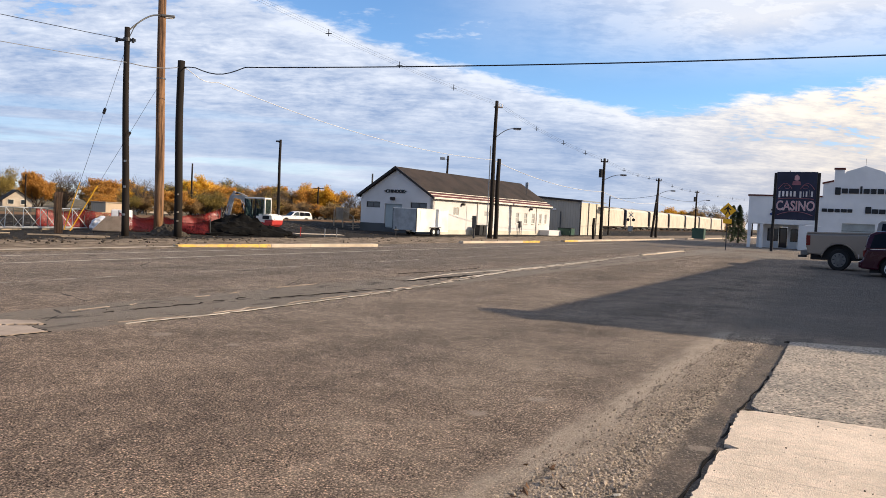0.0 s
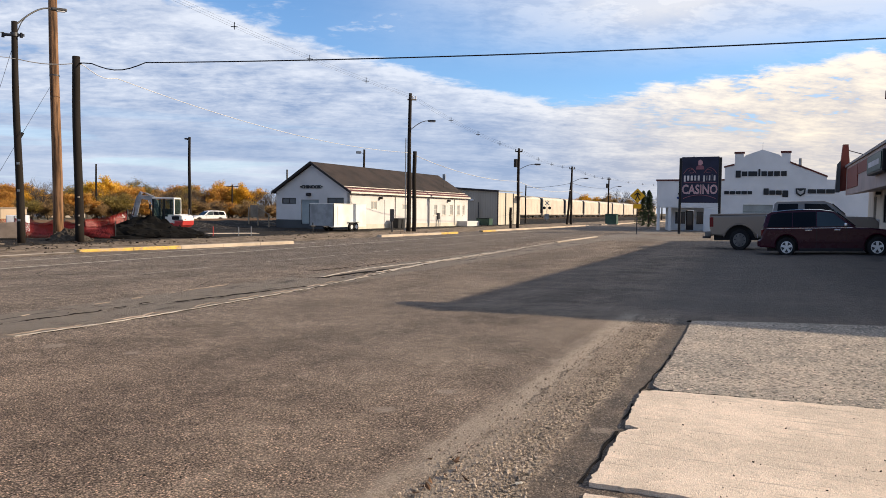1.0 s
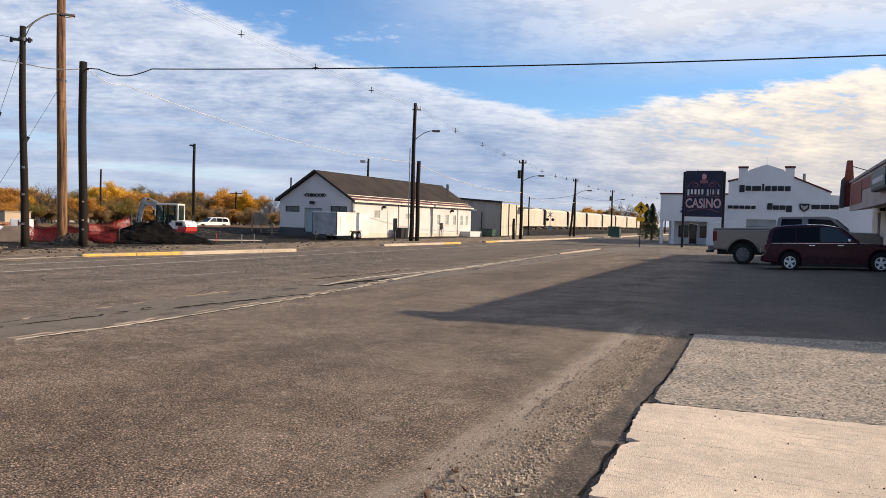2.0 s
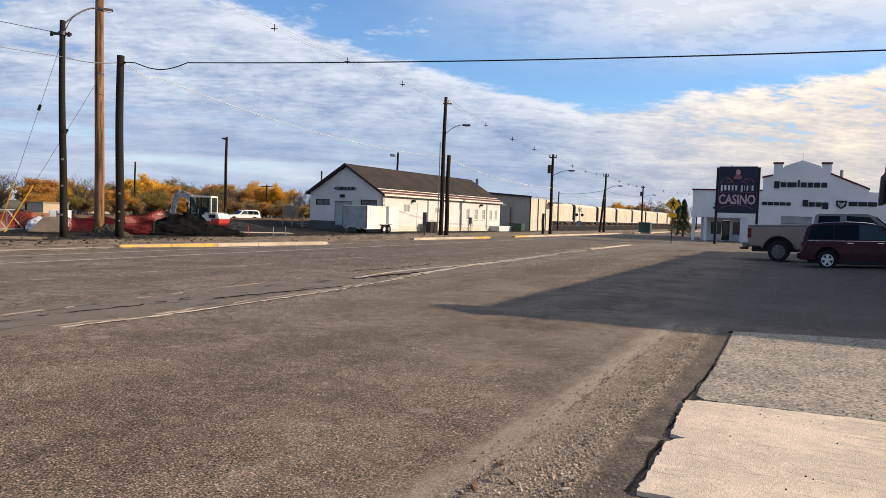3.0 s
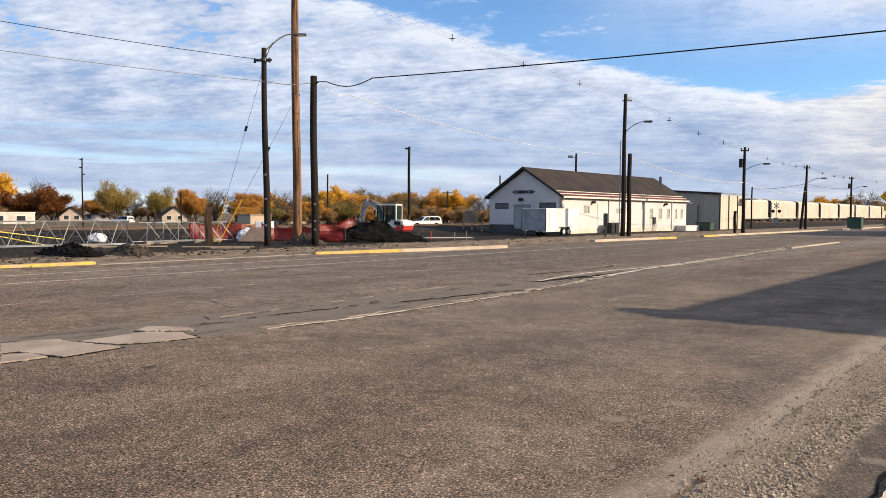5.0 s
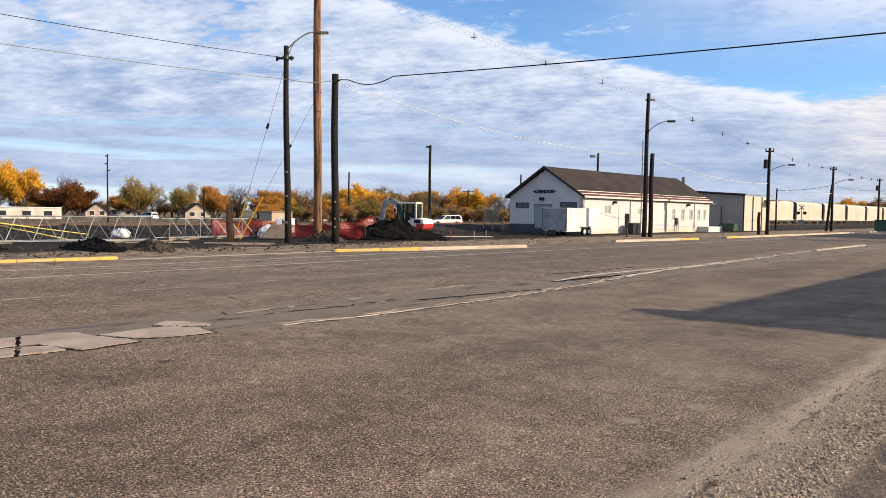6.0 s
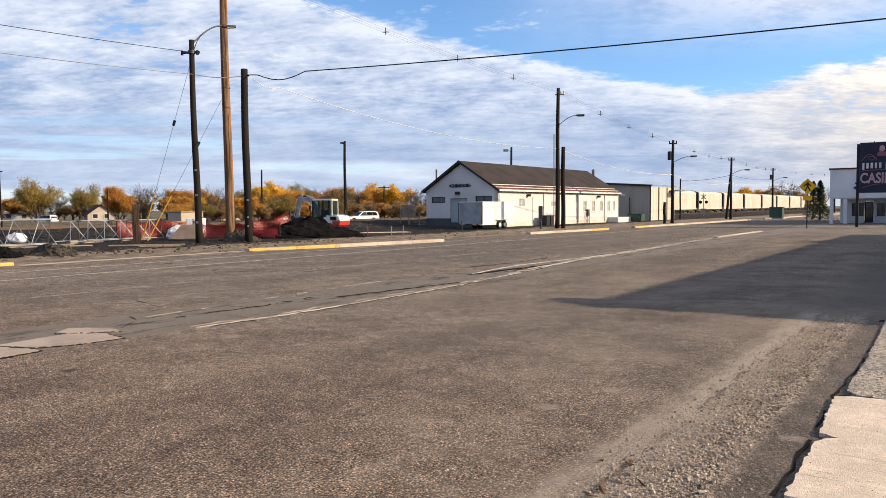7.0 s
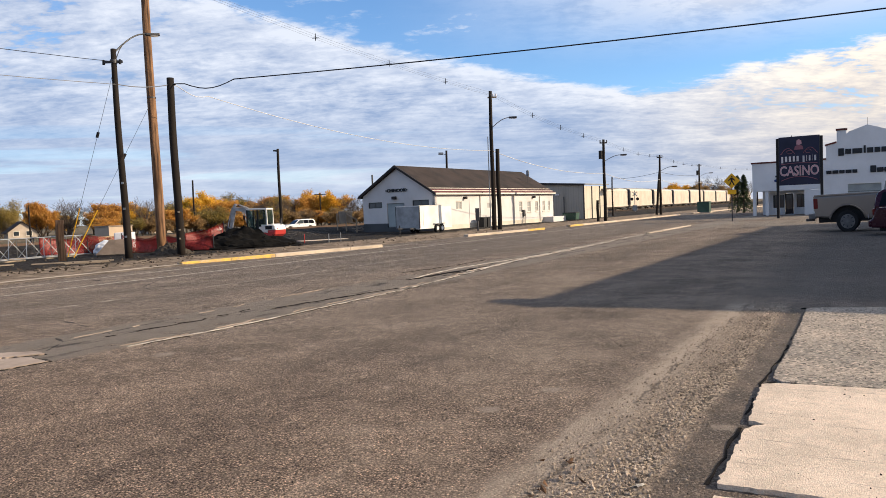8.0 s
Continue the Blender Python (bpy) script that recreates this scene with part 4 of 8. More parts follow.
def depot():
    """Local axes: x along the gable wall to the east, y away along the long wall; corner at 0, 0."""
    W, L, E, R = 7.06, 22.0, 2.96, 5.14
    ob = thing("depot", DEPOT, "white stuccoed railway depot with a brown gable roof", "building")
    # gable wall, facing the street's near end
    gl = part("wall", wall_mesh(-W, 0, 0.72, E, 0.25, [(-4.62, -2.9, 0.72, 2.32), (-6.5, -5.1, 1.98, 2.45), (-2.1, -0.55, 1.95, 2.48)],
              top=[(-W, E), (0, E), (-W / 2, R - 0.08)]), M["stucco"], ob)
    part("dado", wall_mesh(-W - 0.02, 0.0, -0.3, 0.716, 0.27, [(-4.62, -2.9, 0.38, 0.716)]), M["base_grey"], ob, "dark grey painted base")
    door = part("door", B(-4.6, -2.92, 0.10, 0.16, 0.4, 2.3), M["door_grey"], ob, "grey double freight door")
    part("door_leaf", B(-4.55, -3.78, 0.07, 0.099, 0.45, 2.25, bevel=0.008), M["door_grey"], door)
    part("door_leaf", B(-3.74, -2.97, 0.07, 0.099, 0.45, 2.25, bevel=0.008), M["door_grey"], door)
    window_unit(ob, -6.5, -5.1, 1.98, 2.45, bars=(2, 1), frame_mat=M["trim_dark"])
    window_unit(ob, -2.1, -0.55, 1.95, 2.48, bars=(2, 1), frame_mat=M["trim_dark"])
    lamp = part("wall_lamp", B(-3.98, -3.62, -0.25, 0.0, 2.62, 2.86, bevel=0.04), M["trim_dark"], ob)
    # long sunlit wall: built facing -y, turned to face east
    holes = [(3.1, 4.0, 1.62, 2.28), (8.3, 9.4, 1.62, 2.1), (14.4, 15.1, 1.15, 2.15), (16.2, 16.9, 1.15, 2.15), (17.9, 18.6, 1.15, 2.15), (19.6, 20.2, 1.15, 2.15), (20.9, 21.4, 1.15, 2.15)]
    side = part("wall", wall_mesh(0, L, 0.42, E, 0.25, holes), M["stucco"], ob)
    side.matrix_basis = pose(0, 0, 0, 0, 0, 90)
    plinth = part("plinth", B(0.0, L, -0.03, 0.25, -0.4, 0.418), M["cream"], ob, "cream painted plinth")
    plinth.matrix_basis = pose(0, 0, 0, 0, 0, 90)
    for h in holes:
        w = window_unit(ob, *h, bars=(2, 1) if h[2] > 1.5 else (1, 2), frame_mat=M["pale_trim"], pane_mat=M["glare_pane"])
        w.matrix_basis = pose(0, 0, 0, 0, 0, 90)
        if h[2] < 1.5:
            sl = part("sill", B(h[0] - 0.06, h[1] + 0.06, -0.06, 0.06, h[2] - 0.07, h[2] - 0.01), M["pale_trim"], w)
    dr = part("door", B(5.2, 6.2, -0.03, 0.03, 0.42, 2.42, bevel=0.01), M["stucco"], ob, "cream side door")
    dr.matrix_basis = pose(0, 0, 0, 0, 0, 90)
    part("door_handle", T((6.08, -0.07, 1.35), (6.08, -0.07, 1.5), 0.02, n=8), M["chrome"], dr)
    for y in (7.0, 13.3, 18.9):
        pipe = part("downpipe", T((0.06, y, 0.2), (0.06, y, E - 0.15), 0.045, n=8), M["pale_trim"], ob)
        part("elbow", T((0.06, y, E - 0.15), (0.3, y, E + 0.02), 0.045, n=8), M["trim_dark"], pipe)
    for y in (4.4, 17.4):
        part("wall_lamp", B(-0.0, 0.3, y - 0.12, y + 0.12, 2.45, 2.65, bevel=0.05), M["trim_dark"], ob)
    part("utility_meter", B(0.0, 0.2, 15.0, 15.35, 0.75, 1.35, bevel=0.03), M["steel_dark"], ob)
    for y in (14.75, 15.1, 15.5):
        part("meter_pipe", T((0.12, y, 0.0), (0.12, y, 0.9 + 0.2 * (y % 1)), 0.03, n=8), M["galv"], ob)
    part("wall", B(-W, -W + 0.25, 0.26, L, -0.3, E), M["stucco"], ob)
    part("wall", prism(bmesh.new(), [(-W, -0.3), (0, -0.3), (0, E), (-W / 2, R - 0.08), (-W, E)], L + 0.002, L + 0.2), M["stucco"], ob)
    # roof: two slopes as slabs, with dark barge boards, and pale eave bands
    over = 0.26
    slope = (R - E) / (W / 2)
    for sgn in (1, -1):
        x_eave = over if sgn > 0 else -W - over
        z_eave = E - slope * over
        bm = prism(bmesh.new(), [(x_eave, z_eave), (-W / 2, R), (-W / 2, R + 0.16), (x_eave, z_eave + 0.14)], -0.24, L + 0.3)
        roof = part("roof", bm, M["shingle"], ob, "brown shingled roof slope")
        bm = prism(bmesh.new(), [(x_eave + sgn * 0.02, z_eave - 0.03), (-W / 2, R - 0.01), (-W / 2, R + 0.19), (x_eave + sgn * 0.02, z_eave + 0.17)], -0.32, -0.245)
        part("barge_board", bm, M["trim_dark"], roof, "black painted barge board")
        if sgn > 0:
            for k in range(3):
                xk = x_eave - k * 0.34
                zk = z_eave + 0.15 + slope * k * 0.34
                part("eave_band", B(xk - 0.05, xk + 0.03, -0.22, L + 0.28, zk - (0.12 if k == 0 else 0.03), zk + 0.022), M["pale_trim"], roof, "pale metal eave band")
                if k < 2:
                    part("eave_strip", prism(bmesh.new(), [(xk - 0.06, zk + 0.0), (xk - 0.30, zk + slope * 0.24), (xk - 0.30, zk + slope * 0.24 + 0.03), (xk - 0.06, zk + 0.03)], -0.225, L + 0.285), M["trim_red"], roof)
    # thin shingle courses on the street-side slope, each lapping the one below
    z_low, run, climb = E - slope * over + 0.14, -W / 2 - over, R + 0.02 - E + slope * over
    for i in range(20):
        t0, t1 = (i + 6.0) / 26, (i + 7.2) / 26
        x0, x1 = over + run * t0, over + run * min(1, t1)
        z0, z1 = z_low + climb * t0, z_low + climb * min(1, t1)
        part("shingle_course", prism(bmesh.new(), [(x0, z0 - 0.01), (x1, z1 - 0.01), (x1, z1 + 0.003), (x0, z0 + 0.016)], -0.235, L + 0.295), M["shingle"], ob)
    aerial = part("aerial", T((-1.4, 19.4, E + 0.9), (-1.4, 19.4, E + 2.35), 0.03, n=6), M["steel_dark"], ob)
    part("aerial_panel", B(-1.55, -1.25, 19.32, 19.42, E + 1.7, E + 2.3, bevel=0.02), M["galv"], aerial)
    part("vent_pipe", T((-7.0, 1.3, E + 0.05), (-7.0, 1.3, 4.8), 0.07, n=8), M["steel_dark"], ob)
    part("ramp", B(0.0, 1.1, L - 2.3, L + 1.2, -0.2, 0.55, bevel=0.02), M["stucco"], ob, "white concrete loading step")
    # wooden steps by the gable wall
    st = thing("wooden_steps", DEPOT @ pose(-W - 0.9, 0.2, 0.1, 0, 0, 0), "small weathered wooden landing with steps and a rail", "steps")
    for i in range(4):
        part("tread", B(0.75 - 0.28 * i - 0.28, 0.75 - 0.28 * i + 0.02, -0.9, 0.1, 0.18 * i + 0.12, 0.18 * i + 0.16), M["wood"], st)
    part("landing", B(-1.4, -0.35, -0.9, 0.1, 0.74, 0.8), M["wood"], st)
    part("cabinet", B(-1.3, -0.5, -0.8, 0.05, 0.8, 1.75, bevel=0.02), M["wood"], st)
    for x in (0.7, -0.4, -1.35):
        part("post", B(x - 0.04, x + 0.04, -0.94, -0.86, -0.1, 1.1 if x > 0 else 1.6), M["wood"], st)
    part("handrail", T((0.7, -0.9, 1.0), (-0.4, -0.9, 1.55), 0.035, n=6), M["wood"], st)
    lettering("depot_sign", "\u2022CHINOOK\u2022", 0.34, DEPOT @ pose(-3.6, -0.04, 3.22), M["letter"], "black raised letters on the depot gable", "sign", 0.03, 0.012, wide=1.16)
    return ob


depot()

# ---- metal building behind the depot ----


def metal_building():
    m = pose(15.0, 81.8, 0, 0, 0, -32)
    ob = thing("metal_shed", m, "low metal shed with ribbed walls, tan where sunlit, grey where shaded", "building")
    ax, ay = (0.848, -0.53, 0), (0.53, 0.848, 0)
    # sun and shade on the ribbed walls are put into two sheet colours
    M["rib_shaded"] = siding("ribbed_shaded_sheet", (0.33, 0.31, 0.27), ax, 0.3)
    M["rib_sunlit"] = siding("ribbed_sunlit_sheet", (0.60, 0.54, 0.44), ay, 0.9)
    part("wall", prism(bmesh.new(), [(-14, -0.3), (0, -0.3), (0, 3.85), (-14, 4.75)], 0, 0.2), M["rib_shaded"], ob, "shaded grey ribbed end wall")
    part("wall", B(-0.2, 0.0, 0.202, 7.4, -0.3, 3.7), M["rib_sunlit"], ob, "sunlit tan ribbed wall")
    part("wall", B(-14, -13.8, 0.202, 7.4, -0.3, 4.6), M["rib_shaded"], ob)
    part("wall", B(-13.8, -0.2, 7.2, 7.4, -0.3, 3.7), M["rib_shaded"], ob)
    part("roof", prism(bmesh.new(), [(-14.15, 4.75), (0.25, 3.83), (0.25, 3.95), (-14.15, 4.88)], -0.2, 7.5), M["galv"], ob)
    part("eave_trim", prism(bmesh.new(), [(-14.15, 4.66), (0.2, 3.73), (0.2, 3.93), (-14.15, 4.86)], -0.27, -0.202), M["trim_dark"], ob, "dark roof edge trim")
    part("corner_trim", B(-0.02, 0.08, -0.05, 0.08, -0.2, 3.8), M["trim_dark"], ob)
    part("canopy", B(-0.1, 1.4, 5.6, 7.6, 3.3, 3.42), M["galv"], ob)
    part("door", B(-5.9, -4.9, -0.05, -0.002, 0.1, 2.2), M["door_grey"], ob)
    part("pipe", T((-2.3, -0.12, 0.5), (-2.3, -0.12, 2.6), 0.05, n=8), M["steel_dark"], ob)
    part("wall_lamp", B(-3.3, -2.9, -0.2, -0.002, 2.75, 2.95, bevel=0.03), M["white_plastic"], ob)
    for y in (2.4, 4.9):
        part("downpipe", T((0.06, y, 0), (0.06, y, 3.7), 0.05, n=8), M["base_grey"], ob)


metal_building()

# ---- car dealership across the side street ----
DEAL = street(0, 70, 0)
M["facade"] = surface("white_facade_paint", (0.66, 0.68, 0.70), 0.8, 0.06, 0.4, 30.0, 0.1, other=(0.56, 0.58, 0.60))


def dealership():
    """Local axes: x along the facade, y away from the street's near end."""
    ob = thing("dealership", DEAL, "white stepped-parapet car dealership with a corner showroom", "building")
    # showroom with a recessed, glazed ground floor
    part("wall", B(-9.4, -3.62, 0, 0.3, 2.2, 4.55), M["facade"], ob)
    part("wall", B(-9.4, -9.1, 0.302, 18, 2.2, 4.5), M["facade"], ob)
    part("coping", B(-9.5, -3.62, -0.06, 0.34, 4.552, 4.68), M["trim_red"], ob, "dark red coping")
    part("coping", B(-9.5, -9.0, 0.342, 18, 4.502, 4.62), M["trim_red"], ob)
    part("lintel", B(-5.0, -3.62, 0.002, 0.298, 2.12, 2.198), M["facade"], ob)
    part("soffit", B(-9.38, -5.0, 0.01, 3.2, 2.12, 2.198), M["facade"], ob)
    part("wall", B(-8.9, -8.3, 2.6, 18, 0, 2.118), M["facade"], ob)
    glz = [(-8.0, -7.1), (-7.05, -6.15), (-6.1, -5.35)]
    back = part("wall", wall_mesh(-8.3, -5.05, 0, 2.118, 0.2, [(a, b, 0.62, 1.75) for a, b in glz if a != -7.05] + [(-7.05, -6.35, 0.05, 1.9)]), M["facade"], ob)
    back.matrix_basis = pose(0, 2.4, 0)
    for a, b in ((-8.0, -7.1), (-6.1, -5.35)):
        w = window_unit(ob, a, b, 0.62, 1.75, bars=(2, 1), frame_mat=M["trim_dark"])
        w.matrix_basis = pose(0, 2.4, 0)
    d = part("door", B(-7.03, -6.37, 2.46, 2.52, 0.05, 1.88), M["trim_dark"], ob)
    part("door_glass", B(-6.93, -6.47, 2.445, 2.459, 0.5, 1.75), M["glass"], d)
    for x in (-9.25, -8.25):
        part("column", B(x - 0.13, x + 0.13, 0.05, 0.35, 0, 2.118, bevel=0.02), M["facade"], ob)
    part("column", B(-5.3, -5.05, 0.0, 2.4, 0, 2.118), M["facade"], ob)
    # main facade with stepped parapet
    out = [(-5.05, 0), (-2.05, 0), (-2.05, 2.45), (0.35, 2.45), (0.35, 0), (11.5, 0), (11.5, 3.9), (5.6, 3.9), (5.6, 4.55), (4.43, 4.6), (4.43, 4.8), (1.62, 6.02), (1.62, 6.9),
           (0.9, 6.9), (0.9, 6.55), (0.75, 6.75), (-0.6, 7.22), (-1.95, 6.75), (-2.1, 6.55), (-2.1, 6.9), (-2.82, 6.9), (-2.82, 5.88), (-3.62, 5.7), (-3.62, 2.1), (-5.05, 2.1)]
    part("wall", prism(bmesh.new(), out, 0, 0.35), M["facade"], ob, "white painted stepped facade")
    for a, b in (((4.5, 4.78), (1.6, 6.03)), ((-2.85, 5.89), (-3.7, 5.68))):
        bm = prism(bmesh.new(), [a, b, (b[0], b[1] + 0.14), (a[0], a[1] + 0.14)], -0.06, 0.45)
        part("coping", bm, M["trim_red"], ob, "dark red coping")
    for x in (-2.46, 1.26):
        part("cap", B(x - 0.42, x + 0.42, -0.06, 0.42, 6.902, 7.06), M["trim_red"], ob)
    door = part("garage_door", B(-2.05, 0.35, 0.14, 0.22, 0, 2.44), M["door_grey"], ob, "closed grey sectional garage door")
    for z in (0.6, 1.2, 1.8):
        part("groove", B(-2.04, 0.34, 0.132, 0.139, z - 0.015, z + 0.015), M["base_grey"], door)
    # hall behind the facade
    part("wall", B(11.2, 11.5, 0.352, 24, 0, 3.88), M["facade"], ob)
    part("roof", B(-9.08, 11.19, 0.36, 18, 3.7, 3.86), M["shingle"], ob)
    part("roof", prism(bmesh.new(), [(-3.5, 4.0), (4.3, 4.0), (1.4, 5.7), (-0.6, 6.3), (-2.6, 5.7)], 0.37, 18), M["shingle"], ob)
    part("flue", T((2.55, 5, 4.5), (2.55, 5, 6.75), 0.14, n=10), M["galv"], ob)
    part("aerial", T((-0.6, 1, 6.5), (-0.6, 1, 7.9), 0.012, n=6), M["steel_dark"], ob)
    # wall lettering, as bars and shapes of its size and colour
    sign = thing("wall_sign", DEAL @ pose(-0.6, 0, 0), "black bar lettering high on the white facade", "sign")
    x = -2.12
    for w, h, drop in ((0.42, 0.62, 0.12), (0.44, 0.42, 0), (0.72, 0.42, 0), (0.16, 0.62, 0), (0.44, 0.42, 0), (0.40, 0.42, 0), (0.46, 0.42, 0), (0.44, 0.42, 0)):
        part("bar", B(x, x + w, -0.07, -0.002, 4.92 - drop, 4.92 - drop + h, bevel=0.03), M["letter"], sign)
        x += w + 0.085
    sign = thing("wall_sign", DEAL @ pose(0, 0, 0), "dark bar lettering in a row on the white facade", "sign")
    x = -3.62
    for w in (0.46, 0.5, 0.46, 0.5, 0.42):
        part("bar", B(x, x + w - 0.06, -0.07, -0.002, 3.34, 3.62, bevel=0.03), M["letter"], sign)
        x += w
    x = -0.42
    for w, z0, z1 in ((0.42, 3.3, 3.86), (0.46, 3.3, 3.68), (0.46, 3.3, 3.68), (0.46, 3.12, 3.68)):
        part("bar", B(x, x + w, -0.09, -0.002, z0, z1, bevel=0.05), M["letter"], sign)
        x += w + 0.05
    bm = prism(bmesh.new(), [(2.08, 3.86), (2.88, 3.86), (2.84, 3.4), (2.48, 3.16), (2.12, 3.4)], -0.09, -0.002)
    shield = part("shield", bm, M["letter"], sign, "black shield badge")
    bm = prism(bmesh.new(), [(2.2, 3.76), (2.44, 3.62), (2.52, 3.62), (2.76, 3.76), (2.7, 3.48), (2.48, 3.3), (2.26, 3.48)], -0.1, -0.092)
    part("emblem", bm, M["galv"], shield)
    for x in (3.02, 3.72, 4.42):
        part("bar", B(x, x + 0.64, -0.07, -0.002, 3.42, 3.78, bevel=0.03), M["letter"], sign)
    part("bar", B(-7.55, -7.0, -0.07, -0.002, 3.3, 3.44, bevel=0.03), M["letter"], sign)
    bm = bmesh.new()
    bmesh.ops.create_uvsphere(bm, u_segments=16, v_segments=8, radius=1, matrix=Matrix.LocRotScale((-7.25, -0.04, 3.0), None, (0.4, 0.035, 0.16)))
    M["badge_blue"] = surface("blue_badge", (0.02, 0.05, 0.18), 0.4, 0.1)
    part("badge", bm, M["badge_blue"], sign, "blue oval badge")


dealership()

# ---- roadside casino sign ----
M["sign_navy"] = surface("navy_sign_face", (0.018, 0.022, 0.05), 0.4, 0.12, 1.0, 20.0, 0.03)
M["sign_red"] = surface("faded_red_sign_paint", (0.24, 0.10, 0.13), 0.5, 0.12)
M["sign_pale"] = surface("pale_sign_paint", (0.56, 0.54, 0.56), 0.5, 0.08)
M["sign_pink"] = surface("pink_edge_paint", (0.46, 0.26, 0.29), 0.5, 0.08)


def casino_sign():
    m = street(-4.85, 60, 0, -3)
    ob = thing("roadside_sign", m, "navy casino sign board between two dark posts", "sign")
    for x in (-1.46, 1.46):
        part("post", B(x - 0.09, x + 0.09, -0.1, 0.1, -0.1, 5.88, bevel=0.02), M["black"], ob)
    board = part("board", B(-1.36, 1.36, -0.14, 0.14, 2.42, 5.95, bevel=0.02), M["sign_navy"], ob)
    for x in (-1.36, 1.34):
        part("edge", B(x, x + 0.03, -0.16, 0.1, 2.45, 5.92), M["steel_dark"], board)
    # plain scrolls and crest
    for sgn in (-1, 1):
        pts = [(sgn * (0.28 + 0.95 * t), -0.16, 4.68 + 0.42 * math.sin(math.pi * min(1, t * 1.05)) ** 0.8) for t in [i / 14 for i in range(15)]]
        part("scroll", sweep(bmesh.new(), pts, 0.02), M["sign_red"], board)
        pts = [(sgn * (0.62 + 0.2 * math.cos(a)), -0.16, 4.84 + 0.13 * math.sin(a)) for a in [i * 0.45 for i in range(13)]]
        part("scroll", sweep(bmesh.new(), pts, 0.02), M["sign_red"], board)
    part("crest", prism(bmesh.new(), [(-0.3, 4.98), (0.3, 4.98), (0.26, 5.22), (0.12, 5.3), (-0.12, 5.3), (-0.26, 5.22)], -0.16, -0.142), M["sign_red"], board)
    part("crest", prism(bmesh.new(), [(-0.16, 5.36), (0.02, 5.3), (0.2, 5.4), (0.16, 5.62), (0.0, 5.74), (-0.14, 5.64)], -0.16, -0.142), M["sign_pink"], board)
    # two words in bars
    for x0, ws in ((-1.22, (0.2, 0.22, 0.22, 0.2, 0.22)), (0.2, (0.2, 0.12, 0.18, 0.08, 0.2))):
        x = x0
        for i, w in enumerate(ws):
            z0 = 4.13 if i else 4.05
            part("bar", B(x + 0.04, x + w - 0.03, -0.165, -0.141, z0, 4.52 if i != 3 or x0 < 0 else 4.6, bevel=0.01), M["sign_pale"], board)
            x += w + 0.045
    lettering("word", "CASINO", 0.99, pose(0, -0.146, 3.12), M["sign_pale"], "pale-edged pink letters", "", 0.006, 0.022, parent=board, wide=0.72)
    lettering("word", "CASINO", 0.99, pose(0, -0.158, 3.12), M["sign_pink"], "pink letters", "", 0.006, 0.0, parent=board, wide=0.72)
    for z, sag in ((3.98, 0.06), (2.86, 0.28)):
        pts = [(x, -0.15, z + sag * (1 - (x / 1.2) ** 2) - sag * 0.4) for x in [-1.2 + 0.2 * i for i in range(13)]]
        part("scroll", sweep(bmesh.new(), pts, 0.022), M["sign_red"], board)
    part("ballast", T((-0.5, 0, 5.95), (-0.5, 0, 6.05), 0.03, n=6), M["steel_dark"], board)


casino_sign()

M["sign_yellow"] = surface("yellow_sign_sheet", (0.72, 0.40, 0.02), 0.45, 0.06)


def crossing_sign():
    ob = thing("crossing_sign", pose(20.6, 53.75, 0, 0, 0, -12), "yellow diamond pedestrian crossing sign on a post", "road sign")
    part("post", B(-0.035, 0.035, -0.03, 0.03, -0.2, 3.3), M["steel_dark"], ob)
    bm = prism(bmesh.new(), [(0, 2.32), (0.56, 2.88), (0, 3.44), (-0.56, 2.88)], -0.05, -0.032)
    dia = part("plate", bm, M["sign_yellow"], ob)
    bm = bmesh.new()
    for pts in ([(-0.03, 3.14), (0.05, 3.14), (0.06, 3.22), (-0.04, 3.22)], [(-0.08, 3.12), (0.08, 3.12), (0.06, 2.86), (-0.06, 2.86)], [(-0.06, 2.86), (0.02, 2.86), (-0.12, 2.56), (-0.2, 2.56)], [(-0.02, 2.86), (0.07, 2.86), (0.2, 2.58), (0.11, 2.58)],
                [(-0.08, 3.1), (-0.04, 3.02), (-0.22, 2.88), (-0.26, 2.94)], [(0.08, 3.1), (0.05, 3.0), (0.2, 2.88), (0.25, 2.93)]):
        prism(bm, pts, -0.057, -0.051)
    part("symbol", bm, M["black"], dia, "black walking symbol")
    part("plate", B(-0.30, 0.30, -0.05, -0.032, 1.92, 2.24, bevel=0.005), M["sign_yellow"], ob)


crossing_sign()

# ---- casino building ----
M["fascia"] = surface("grey_tan_fascia", (0.36, 0.31, 0.29), 0.6, 0.1, 0.5, 20.0, 0.05)
M["fascia_red"] = surface("brick_red_fascia", (0.24, 0.06, 0.04), 0.6, 0.12, 0.5, 20.0, 0.05)
M["fascia_pale"] = surface("pink_beige_fascia", (0.44, 0.34, 0.31), 0.6, 0.1, 0.5, 20.0, 0.05)


